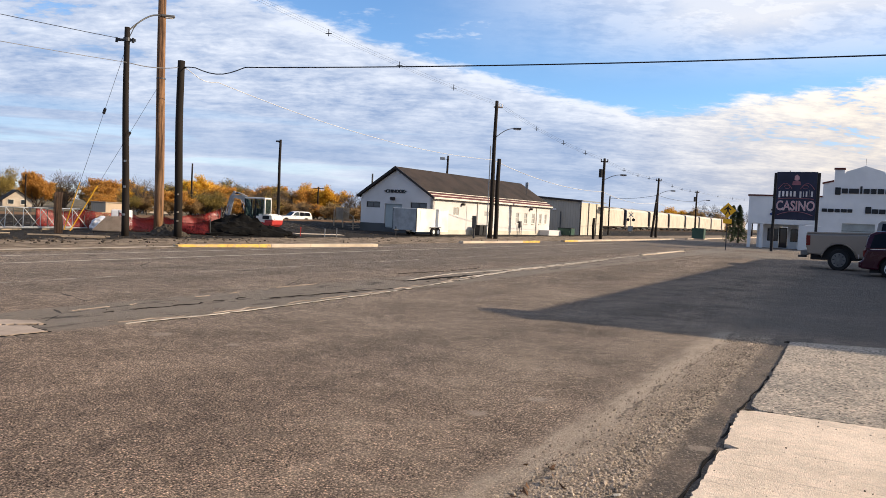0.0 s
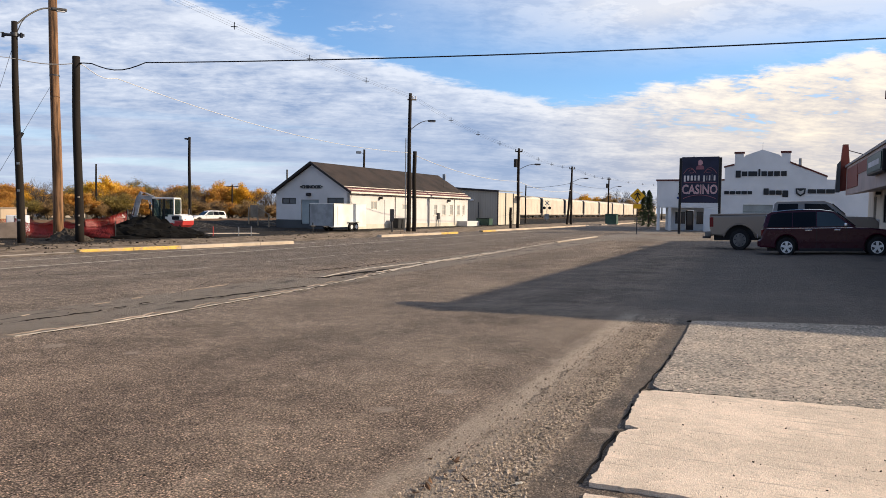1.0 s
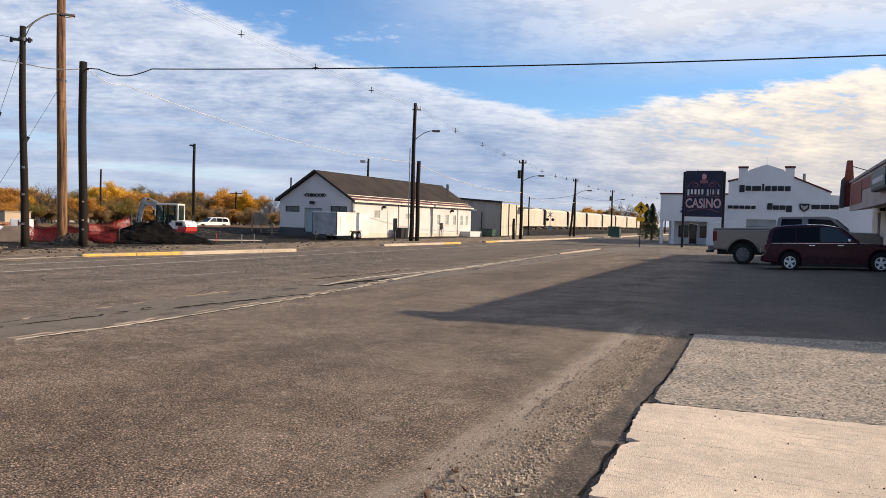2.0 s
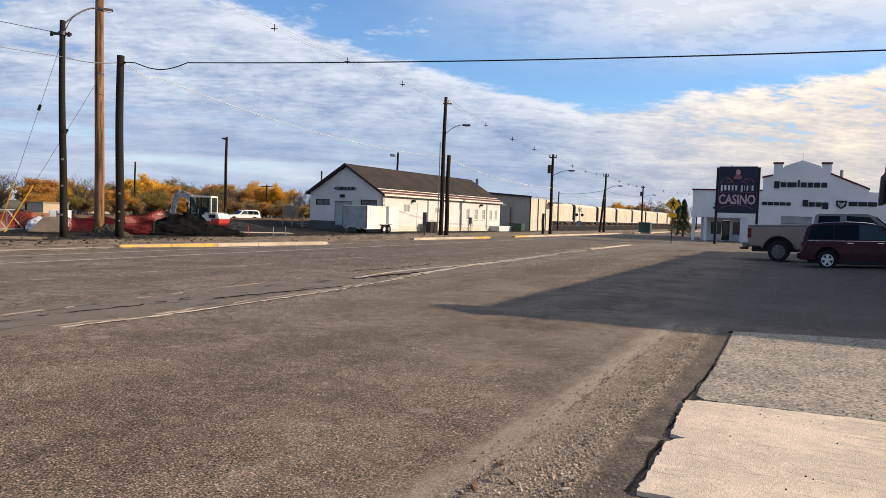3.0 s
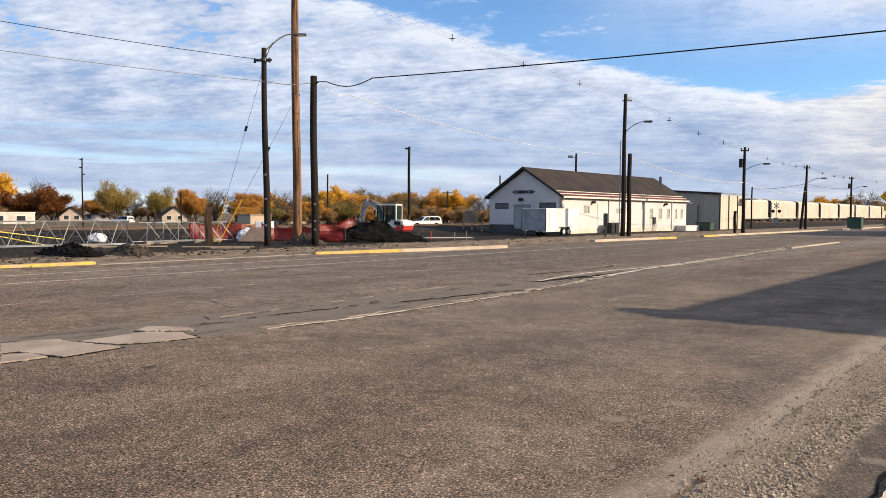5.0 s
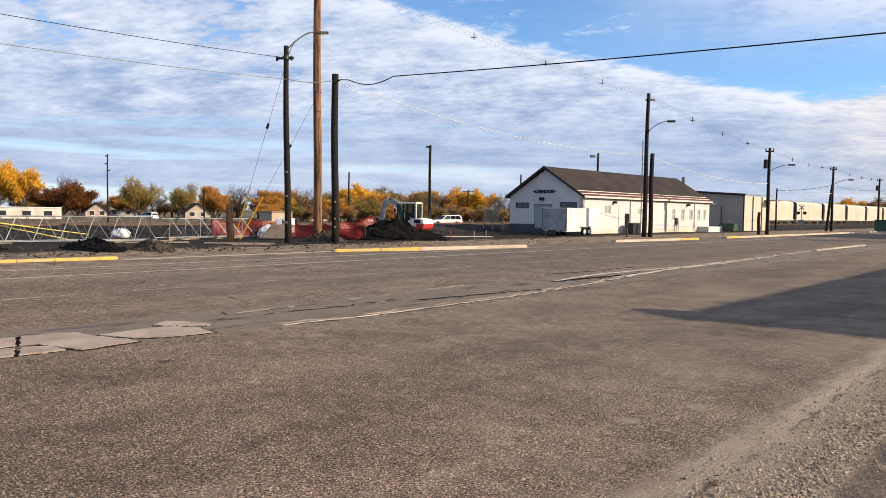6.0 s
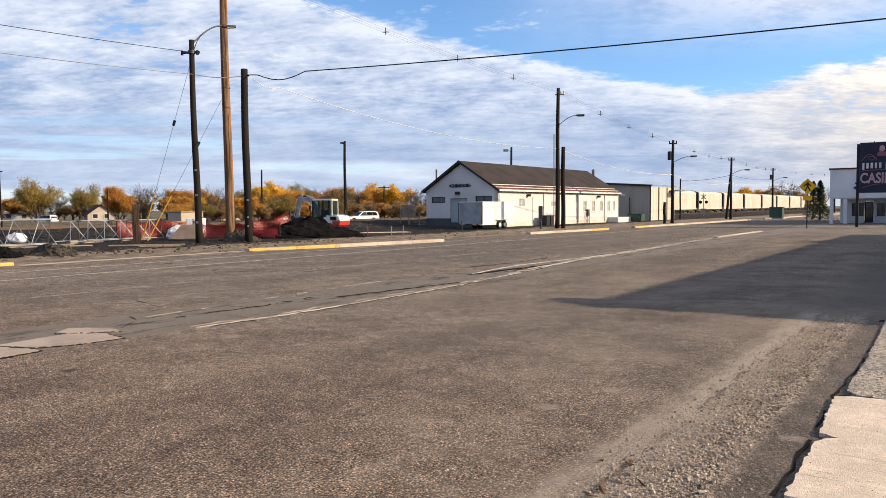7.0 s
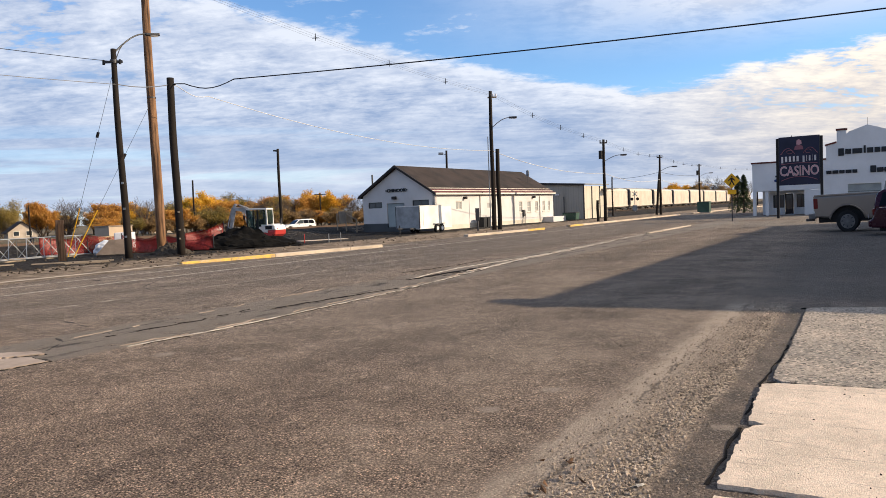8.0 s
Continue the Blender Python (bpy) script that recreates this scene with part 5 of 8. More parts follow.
def casino():
    """Local axes: x away from the street, y along it."""
    ob = thing("casino", street(0, 0, 0), "beige casino building with a deep red and tan canopy", "building")
    z0 = -0.2
    win = [(y, y + 1.5, 1.25, 2.65) for y in (19, 25, 33, 36.2, 39.4, 42.0)]
    wl = part("wall", wall_mesh(15.6, 49.8, z0, 4.2, 0.3, win + [(46.2, 47.3, 0.35, 2.65)]), M["cream"], ob)
    wl.matrix_basis = Matrix(((0, 1, 0, 5.4), (1, 0, 0, 0), (0, 0, 1, 0), (0, 0, 0, 1)))
    wl.data.flip_normals()
    for a, b, c, d in win:
        w = window_unit(ob, -b, -a, c, d, bars=(2, 1), frame_mat=M["trim_dark"])
        w.matrix_basis = pose(5.4, 0, 0, 0, 0, -90)
    part("door", B(5.5, 5.58, 46.22, 47.28, 0.35, 2.64), M["trim_dark"], ob)
    part("wall", B(5.702, 20, 15.6, 15.9, z0, 4.2), M["cream"], ob)
    part("wall", B(5.702, 20, 49.5, 49.8, z0, 4.2), M["cream"], ob)
    part("wall", B(19.7, 20, 15.902, 49.498, z0, 4.2), M["cream"], ob)
    part("roof", B(5.2, 20.2, 15.4, 50.0, 4.202, 4.36), M["shingle"], ob)
    # canopy: sloping soffit and a coloured fascia, capped by a dark coping
    bm = prism(bmesh.new(), [(4.02, 2.72), (5.39, 2.95), (5.39, 4.18), (4.02, 4.3)], 15.4, 47.6)
    part("canopy", bm, M["fascia_pale"], ob, "pink-beige canopy")
    part("coping", B(3.94, 5.39, 15.35, 47.7, 4.302, 4.42), M["fascia"], ob)
    part("fascia_panel", B(3.98, 4.017, 41.5, 46.6, 3.05, 4.15), M["fascia_red"], ob, "brick red fascia panel")
    part("fascia_panel", B(3.985, 4.017, 34.0, 41.4, 3.62, 4.15), M["fascia_red"], ob, "brick red fascia panel")
    part("fascia_panel", B(3.985, 4.017, 15.5, 33.9, 3.62, 4.15), M["fascia_red"], ob, "brick red fascia panel")
    # upright fin at the far end
    bm = prism(bmesh.new(), [(3.72, 2.95), (4.2, 3.05), (4.2, 4.3), (4.08, 5.62), (3.82, 5.62), (3.72, 4.4)], 47.72, 48.3)
    part("fin", bm, M["fascia_red"], ob, "brick red canopy-end fin (far: upright; near: unseen, added for its shadow)")
    bm = prism(bmesh.new(), [(3.5, 2.9), (3.71, 2.9), (3.71, 4.7), (3.56, 4.5)], 47.5, 48.1)
    part("fin_panel", bm, M["base_grey"], ob, "grey end panel")
    # unseen near-end piece, added and tapered only to cast the shadow's thin tip
    bm = prism(bmesh.new(), [(1.9, 3.66), (4.0, 3.0), (4.0, 4.3), (1.9, 3.80)], 15.0, 15.34)
    part("fin", bm, M["fascia_red"], ob, "brick red canopy-end fin (far: upright; near: unseen, added for its shadow)")
    part("stay", T((4.1, 48, 5.3), (6.2, 45.5, 4.36), 0.025, n=6), M["steel_dark"], ob)
    bx = part("box_sign", B(3.72, 3.97, 30.6, 35.0, 3.22, 4.0, bevel=0.03), M["black"], ob, "dark illuminated-box sign, unlit")
    M["sign_green"] = surface("dark_green_sign_face", (0.02, 0.06, 0.05), 0.4, 0.2, 2.0, 20.0, 0.03)
    part("sign_face", B(3.69, 3.718, 30.75, 34.85, 3.3, 3.92), M["sign_green"], bx)
    part("bar", B(3.68, 3.688, 31.2, 34.3, 3.5, 3.7), M["sign_pale"], bx)
    part("wall_lamp", B(5.15, 5.39, 44.4, 44.7, 2.7, 2.86, bevel=0.03), M["trim_dark"], ob)
    part("walk", B(4.7, 5.39, 15.6, 49.8, -0.2, 0.24, bevel=0.02), M["curb"], ob, "raised concrete walk")


casino()
# ---- vehicles ----


def lathe(bm, rings, n=24, hollow=False):
    """Round body about the y axis; rings of (radius, y)."""
    rows = [[bm.verts.new((r * math.cos(i * math.tau / n), y, r * math.sin(i * math.tau / n))) for i in range(n)] for r, y in rings]
    for a, b in zip(rows, rows[1:]):
        for i in range(n):
            bm.faces.new((a[i], a[(i + 1) % n], b[(i + 1) % n], b[i]))
    if hollow:
        for i in range(n):
            bm.faces.new((rows[-1][i], rows[-1][(i + 1) % n], rows[0][(i + 1) % n], rows[0][i]))
    else:
        bm.faces.new(rows[0][::-1]), bm.faces.new(rows[-1])
    bmesh.ops.recalc_face_normals(bm, faces=bm.faces)
    return bm


def wheel(parent, x, y, r, w, rim_mat, spokes=5):
    """A wheel with tyre, rim and spokes; its face looks to the side on which it stands."""
    sgn = 1 if y > 0 else -1
    hub = part("wheel", lathe(bmesh.new(), [(r * 0.62, -w / 2), (r * 0.9, -w / 2), (r, -w * 0.32), (r, w * 0.32), (r * 0.9, w / 2), (r * 0.62, w / 2)], hollow=True), M["rubber"], parent)
    hub.matrix_basis = pose(x, y, r)
    bm = bmesh.new()
    lathe(bm, [(r * 0.2, sgn * w * 0.30), (r * 0.60, sgn * w * 0.34), (r * 0.66, sgn * w * 0.52), (r * 0.62, sgn * w * 0.53), (r * 0.57, sgn * w * 0.40), (r * 0.2, sgn * w * 0.36)], hollow=True)
    lathe(bm, [(r * 0.01, 0), (r * 0.6, 0), (r * 0.6, sgn * w * 0.12), (r * 0.01, sgn * w * 0.12)])
    part("rim", bm, M["steel_dark"], hub)
    bm = bmesh.new()
    for i in range(spokes):
        a = i * math.tau / spokes + 0.3
        c, s = math.cos(a), math.sin(a)
        q = [(r * 0.08, -0.10), (r * 0.60, -0.13), (r * 0.60, 0.13), (r * 0.08, 0.10)]
        y0, y1 = sorted((sgn * w * 0.42, sgn * w * 0.54))
        v = [[bm.verts.new((c * p - s * k * r * 1.1, yy, s * p + c * k * r * 1.1)) for p, k in q] for yy in (y0, y1)]
        bm.faces.new(v[0]), bm.faces.new(v[1][::-1])
        for j in range(4):
            bm.faces.new((v[0][j], v[0][(j + 1) % 4], v[1][(j + 1) % 4], v[1][j]))
    lathe(bm, [(r * 0.02, sgn * w * 0.4), (r * 0.17, sgn * w * 0.4), (r * 0.17, sgn * w * 0.56), (r * 0.02, sgn * w * 0.57)], 12)
    lathe(bm, [(r * 0.56, sgn * w * 0.5), (r * 0.64, sgn * w * 0.5), (r * 0.64, sgn * w * 0.55), (r * 0.56, sgn * w * 0.55)], 24, hollow=True)
    bmesh.ops.recalc_face_normals(bm, faces=bm.faces)
    part("spokes", bm, rim_mat, hub, "silver wheel spokes")
    return hub


def arch(cx, r, z0, n=9):
    """Outline points over a wheel, from front to rear."""
    t0 = math.asin(min(1, max(-1, (z0 - 0.36) / r)))
    return [(cx + r * math.cos(t0 + (math.pi - 2 * t0) * i / n), 0.36 + r * math.sin(t0 + (math.pi - 2 * t0) * i / n)) for i in range(n + 1)]


def taper_prism(bm, outline, w0, w1, z0, z1, bevel=0.03):
    """A cabin: outline in x, z; half width w0 at height z0, w1 at height z1."""
    def half(z):
        t = (z - z0) / (z1 - z0)
        return w0 + (w1 - w0) * max(0, min(1, t))
    a = [bm.verts.new((x, -half(z), z)) for x, z in outline]
    b = [bm.verts.new((x, half(z), z)) for x, z in outline]
    n = len(outline)
    faces = [bm.faces.new(a), bm.faces.new(b[::-1])] + [bm.faces.new((a[i], b[i], b[(i + 1) % n], a[(i + 1) % n])) for i in range(n)]
    bmesh.ops.recalc_face_normals(bm, faces=faces)
    if bevel:
        bmesh.ops.bevel(bm, geom=list({e for f in faces[:2] for e in f.edges}), offset=bevel, segments=2, affect="EDGES", profile=0.6)
    return bm


def side_panes(parent, panes, w0, w1, z0, z1, mat, sides=(-1, 1)):
    """Window panes lying on the sloping cabin sides, 6 mm proud."""
    def half(z):
        return w0 + (w1 - w0) * (z - z0) / (z1 - z0)
    for pts in panes:
        for sg in sides:
            bm = bmesh.new()
            a = [bm.verts.new((x, sg * (half(z) + 0.008), z)) for x, z in pts]
            b = [bm.verts.new((x, sg * (half(z) - 0.01), z)) for x, z in pts]
            bm.faces.new(a), bm.faces.new(b[::-1])
            for i in range(len(pts)):
                j = (i + 1) % len(pts)
                bm.faces.new((a[i], a[j], b[j], b[i]))
            bmesh.ops.recalc_face_normals(bm, faces=bm.faces)
            part("side_window", bm, mat, parent)


M["maroon"] = car_paint("maroon_car_paint", (0.036, 0.0008, 0.010), 0.0, 0.25, 0.01, 0.22)
M["maroon"].node_tree.nodes["Principled BSDF"].inputs["Specular IOR Level"].default_value = 0.22
M["pewter"] = car_paint("pewter_car_paint", (0.22, 0.185, 0.155), 0.45, 0.33, 0.05)
M["white_car"] = car_paint("white_car_paint", (0.75, 0.75, 0.75), 0.0)
M["red_lens"] = surface("red_lamp_lens", (0.13, 0.008, 0.008), 0.2, 0.05, bump=0)
M["plastic"] = surface("black_plastic", (0.025, 0.025, 0.027), 0.6, 0.15)
M["dull_rim"] = surface("dull_steel_rim", (0.17, 0.16, 0.15), 0.55, 0.2, 6.0, 30.0, 0.05, metal=0.25)
M["clear_glass"] = glass("untinted_car_glass", (0.020, 0.026, 0.026), 0.05, 0.5)
M["car_glass"] = glass("car_glass", (0.003, 0.003, 0.004), 0.05, 0.16)


def hatchback(m, paint, label, wb=3.12):
    """A tall compact wagon; origin under the rear axle's middle, x forward."""
    ob = thing("car", m, label, "car")
    low = [(-0.98, 0.34), (-1.02, 0.56), (-0.92, 0.66), (-0.86, 0.86), (-0.78, 1.0), (0.4, 1.03), (2.25, 1.02), (2.9, 1.0), (3.5, 0.92), (3.88, 0.78), (4.0, 0.56), (3.95, 0.30)]
    low += [(wb + 0.42, 0.26)] + arch(wb, 0.41, 0.27) + [(wb - 0.42, 0.22), (0.42, 0.22)] + arch(0, 0.41, 0.27) + [(-0.42, 0.30)]
    part("body", prism(bmesh.new(), low, -0.86, 0.86, bevel=0.05), paint, ob)
    cab = part("cabin", taper_prism(bmesh.new(), [(-0.86, 1.0), (-0.80, 1.34), (-0.71, 1.53), (-0.52, 1.615), (0.4, 1.665), (1.2, 1.65), (1.70, 1.57), (2.45, 1.01)], 0.84, 0.64, 1.0, 1.68, 0.05), paint, ob)
    side_panes(cab, [[(-0.70, 1.06), (0.20, 1.06), (0.20, 1.57), (-0.30, 1.56), (-0.56, 1.50)], [(0.23, 1.06), (1.04, 1.06), (1.04, 1.58), (0.23, 1.57)], ], 0.84, 0.64, 1.0, 1.68, M["car_glass"])
    side_panes(cab, [[(1.08, 1.06), (2.2, 1.06), (1.66, 1.51), (1.4, 1.57), (1.08, 1.58)]], 0.84, 0.64, 1.0, 1.68, M["clear_glass"])
    part("windscreen", taper_prism(bmesh.new(), [(1.77, 1.54), (2.39, 1.06), (2.43, 1.06), (1.81, 1.55)], 0.76, 0.6, 1.06, 1.54, 0), M["car_glass"], cab)
    part("rear_window", taper_prism(bmesh.new(), [(-0.865, 1.08), (-0.76, 1.48), (-0.74, 1.48), (-0.845, 1.08)], 0.7, 0.58, 1.08, 1.48, 0), M["car_glass"], cab)
    for sg in (-1, 1):
        # chrome strip stands in for the sky's highlight along the roof edge
        part("roof_highlight", sweep(bmesh.new(), [(-0.5, sg * 0.64, 1.60), (0.0, sg * 0.645, 1.645), (0.6, sg * 0.645, 1.665), (1.2, sg * 0.64, 1.645), (1.6, sg * 0.645, 1.585)], 0.02), M["chrome"], cab)
        part("tail_light", B(-0.93, -0.8, sg * 0.66 - 0.14, sg * 0.66 + 0.14, 0.74, 0.98, bevel=0.05), M["red_lens"], ob, "round red tail light")
        part("headlight", B(3.6, 3.86, sg * 0.62 - 0.18, sg * 0.62 + 0.18, 0.7, 0.86, bevel=0.06), M["white_plastic"], ob)
        part("mirror", B(2.0, 2.12, sg * 0.92 - 0.08, sg * 0.92 + 0.08, 1.05, 1.17, bevel=0.04), M["chrome"], ob, "chrome door mirror")
        # thin chrome line stands in for the highlight along the beltline
        part("belt_highlight", B(-0.7, 2.3, sg * 0.852 - 0.008, sg * 0.852 + 0.008, 1.0, 1.018, bevel=0.004), M["chrome"], ob, "thin chrome line in place of the beltline highlight")
        for x in (0.78, 1.78):
            part("door_handle", B(x - 0.11, x + 0.11, sg * 0.875 - 0.012, sg * 0.875 + 0.012, 0.92, 0.955, bevel=0.008), M["chrome"], ob, "chrome door handle")
        part("side_moulding", B(0.5, 2.62, sg * 0.866 - 0.012, sg * 0.866 + 0.012, 0.50, 0.56, bevel=0.006), paint, ob)
        for x in (0.2, 1.06, 2.1):
            part("door_gap", B(x - 0.006, x + 0.006, sg * 0.862 - 0.002, sg * 0.862 + 0.002, 0.32, 1.0), M["plastic"], ob)
        part("sill", B(0.45, 2.66, sg * 0.84 - 0.03, sg * 0.84 + 0.03, 0.2, 0.3, bevel=0.02), M["plastic"], ob)
        for x in (0, wb):
            wheel(ob, x, sg * 0.78, 0.335, 0.21, M["alloy"])
    part("underbody", B(-0.7, 3.7, -0.66, 0.66, 0.2, 0.86), M["plastic"], ob, "dark underbody")
    part("rear_bumper", B(-1.08, -0.9, -0.78, 0.78, 0.36, 0.58, bevel=0.06), paint, ob)
    part("front_bumper", B(3.85, 4.05, -0.76, 0.76, 0.3, 0.58, bevel=0.06), paint, ob)
    part("plate", B(-1.095, -1.082, -0.17, 0.17, 0.64, 0.8), M["sign_pale"], ob, "plain number plate")
    part("aerial", T((1.6, 0.5, 1.55), (1.25, 0.5, 1.86), 0.006, n=5), M["plastic"], cab)
    return ob


def pickup(m, paint, label, wb=4.2):
    ob = thing("pickup_truck", m, label, "pickup truck")
    low = [(-1.22, 0.62), (-1.25, 0.95), (-1.22, 1.4), (1.22, 1.42), (1.22, 1.30), (1.26, 1.30), (1.26, 1.34), (3.95, 1.34), (5.2, 1.27), (5.38, 1.1), (5.42, 0.7), (5.25, 0.5)]
    low += [(wb + 0.5, 0.5)] + arch(wb, 0.52, 0.5) + [(wb - 0.55, 0.45), (0.72, 0.5)] + arch(0, 0.67, 0.5) + [(-0.70, 0.58)]
    body = part("body", prism(bmesh.new(), low, -0.98, 0.98, bevel=0.06), paint, ob)
    part("bed_floor", B(-1.1, 1.1, -0.8, 0.8, 1.405, 1.425), M["plastic"], ob, "dark open cargo bed")
    for sg in (-1, 1):
        part("bed_rail", B(-1.24, 1.22, sg * 0.9 - 0.07, sg * 0.9 + 0.07, 1.40, 1.475, bevel=0.02), paint, ob)
        part("tail_light", B(-1.27, -1.1, sg * 0.93 - 0.06, sg * 0.93 + 0.06, 0.95, 1.34, bevel=0.02), M["red_lens"], ob, "tall red tail light")
        part("mirror", B(3.55, 3.71, sg * 1.12 - 0.14, sg * 1.12 + 0.14, 1.38, 1.6, bevel=0.04), M["plastic"], ob)
        part("headlight", B(5.17, 5.41, sg * 0.78 - 0.16, sg * 0.78 + 0.16, 0.95, 1.2, bevel=0.04), M["white_plastic"], ob)
        bm = bmesh.new()
        pts = [(x, sg * 1.0, z) for x, z in arch(0, 0.685, 0.55)]
        part("wheel_arch_lip", sweep(bm, pts, 0.03), paint, ob)
        for x in (0, wb):
            wheel(ob, x, sg * 0.87, 0.42, 0.27, M["dull_rim"], 8)
    cab = part("cab", taper_prism(bmesh.new(), [(1.3, 1.34), (1.40, 1.84), (1.52, 1.93), (3.35, 1.93), (3.6, 1.84), (4.2, 1.34)], 0.95, 0.76, 1.34, 1.93, 0.06), paint, ob)
    side_panes(cab, [[(1.5, 1.40), (2.35, 1.40), (2.35, 1.83), (1.56, 1.83)], [(2.6, 1.40), (3.9, 1.40), (3.45, 1.79), (2.6, 1.83)]], 0.95, 0.76, 1.34, 1.93, M["car_glass"])
    part("windscreen", taper_prism(bmesh.new(), [(3.66, 1.80), (4.14, 1.40), (4.18, 1.40), (3.70, 1.81)], 0.86, 0.74, 1.4, 1.81, 0), M["car_glass"], cab)
    part("rear_window", taper_prism(bmesh.new(), [(1.32, 1.46), (1.40, 1.80), (1.42, 1.80), (1.34, 1.46)], 0.8, 0.7, 1.46, 1.8, 0), M["car_glass"], cab)
    part("underbody", B(-1.1, 4.9, -0.72, 0.72, 0.4, 1.2), M["plastic"], ob, "dark underbody")
    part("tailgate", B(-1.275, -1.23, -0.84, 0.84, 0.86, 1.42, bevel=0.015), paint, ob)
    bp = part("rear_bumper", B(-1.48, -1.2, -0.93, 0.93, 0.56, 0.76, bevel=0.04), M["dull_rim"], ob, "dull steel step bumper")
    part("tow_hitch", B(-1.66, -1.3, -0.06, 0.06, 0.46, 0.55, bevel=0.01), M["steel_dark"], bp)
    part("front_bumper", B(5.36, 5.52, -0.92, 0.92, 0.5, 0.8, bevel=0.05), M["galv"], ob)
    return ob


hatchback(pose(16.80, 27.55, -0.02, 0, -1.9, -31) @ Matrix.Diagonal((0.97, 1.03, 1.08, 1)), M["maroon"], "dark maroon compact wagon parked before the casino")
pickup(pose(17.38, 32.20, -0.03, 0, -1.5, -31) @ Matrix.Diagonal((1.0, 1.04, 1.12, 1)), M["pewter"], "pewter grey pickup truck parked before the casino")
hatchback(pose(0.1 + 106 * math.sin(radians(-11.0)), 0.2 + 106 * math.cos(radians(-11.0)), -0.48, 0, 0, -140), M["white_car"], "white estate car parked beyond the railway")


def trailer():
    m = pose(-2.0, 51.5, 0.04, 0, 0, -32)
    ob = thing("cargo_trailer", m, "white enclosed cargo trailer with two axles", "trailer")
    body = part("body", B(-2.05, 0, 0, 4.25, 0.34, 1.92, bevel=0.05), M["white_metal"], ob)
    # grey sheet over the white front puts that side's shade into its colour
    part("front_shade", B(-2.06, 0.01, -0.012, 0.03, 0.36, 1.9, bevel=0.01), M["galv"], ob, "grey sheet over the front, standing in for its shade")
    part("stone_guard", B(-2.00, -0.06, -0.03, -0.013, 0.4, 0.95), M["galv"], ob)
    for x in (-2.06, -0.03):
        part("corner_trim", B(x, x + 0.05, -0.02, 0.04, 0.35, 1.93), M["steel_dark"], body)
    part("roof_trim", B(-2.07, 0.02, -0.01, 4.26, 1.90, 1.95, bevel=0.01), M["white_metal"], body)
    part("lower_rail", B(-2.06, 0.012, 0.0, 4.25, 0.30, 0.38), M["white_metal"], body)
    for sx in (-2.05, 0.0):
        for y in (2.1, 2.72):
            hub = part("wheel", lathe(bmesh.new(), [(0.16, -0.09), (0.27, -0.09), (0.3, -0.05), (0.3, 0.05), (0.27, 0.09), (0.16, 0.09)]), M["rubber"], ob)
            hub.matrix_basis = pose(sx + (0.04 if sx == 0 else -0.04), y, 0.3, 0, 0, 90)
            part("rim", lathe(bmesh.new(), [(0.03, -0.095), (0.15, -0.095), (0.15, 0.095), (0.03, 0.095)], 16), M["alloy"], hub)
        part("fender", B(sx - 0.12, sx + 0.14, 1.72, 3.1, 0.6, 0.66, bevel=0.02), M["galv"], ob)
    part("tongue", prism(bmesh.new(), [(-1.7, 0.32), (-0.35, 0.32), (-0.35, 0.4), (-1.7, 0.4)], -0.7, -0.04), M["steel_dark"], ob)
    part("coupler", T((-1.02, -1.25, 0.38), (-1.02, -0.6, 0.36), 0.05, n=8), M["steel_dark"], ob)
    part("jack", T((-1.02, -1.0, 0.0), (-1.02, -1.0, 0.62), 0.04, n=8), M["steel_dark"], ob)
    part("side_door", B(0.002, 0.02, 0.45, 1.15, 0.5, 1.78, bevel=0.004), M["white_metal"], body)


trailer()

# bins by the depot
for k in (0.0, 0.7):
    ob = thing("wheelie_bin", DEPOT @ pose(0.75, 6.0 + k, 0.0), "black plastic bin beside the depot wall", "bin", "bins at the depot")
    part("body", box(bmesh.new(), -0.28, 0.28, -0.28, 0.28, 0.02, 0.8, bevel=0.03, taper=-0.04), M["plastic"], ob)
    part("lid", B(-0.33, 0.33, -0.33, 0.33, 0.8, 0.9, bevel=0.03), M["plastic"], ob)
ob = thing("dumpster", pose(11.75, 75.9, 0.0, 0, 0, -32) @ Matrix.Diagonal((0.72, 0.8, 0.8, 1)), "dark green steel dumpster by the shed", "dumpster")
M["green_steel"] = surface("green_steel", (0.05, 0.10, 0.075), 0.5, 0.15)
part("body", box(bmesh.new(), 0, 1.9, 0, 1.2, 0.16, 1.0, bevel=0.03, taper=-0.08), M["green_steel"], ob)
for x in (0.25, 1.65):
    part("caster", T((x, 0.1, 0.09), (x, 0.2, 0.09), 0.09, n=10), M["rubber"], ob)
    part("lifting_pocket", B(x - 0.12, x + 0.12, -0.16, -0.06, 0.5, 0.66, bevel=0.01), M["green_steel"], ob)
part("lid", B(-0.05, 1.95, -0.05, 1.25, 1.0, 1.08, bevel=0.02), M["plastic"], ob)
ob = thing("pad_transformer", pose(32.0, 92.6, 0.02, 0, 0, -30) @ Matrix.Diagonal((0.8, 0.8, 0.85, 1)), "green pad-mounted transformer box on the verge", "transformer")
part("cabinet", B(-0.9, 0.9, -0.75, 0.75, 0.1, 1.55, bevel=0.04), M["green_steel"], ob)
part("lid", B(-0.96, 0.96, -0.8, 0.8, 1.55, 1.65, bevel=0.03), M["green_steel"], ob)
part("pad", B(-1.1, 1.1, -0.95, 0.95, -0.2, 0.1), M["curb"], ob)

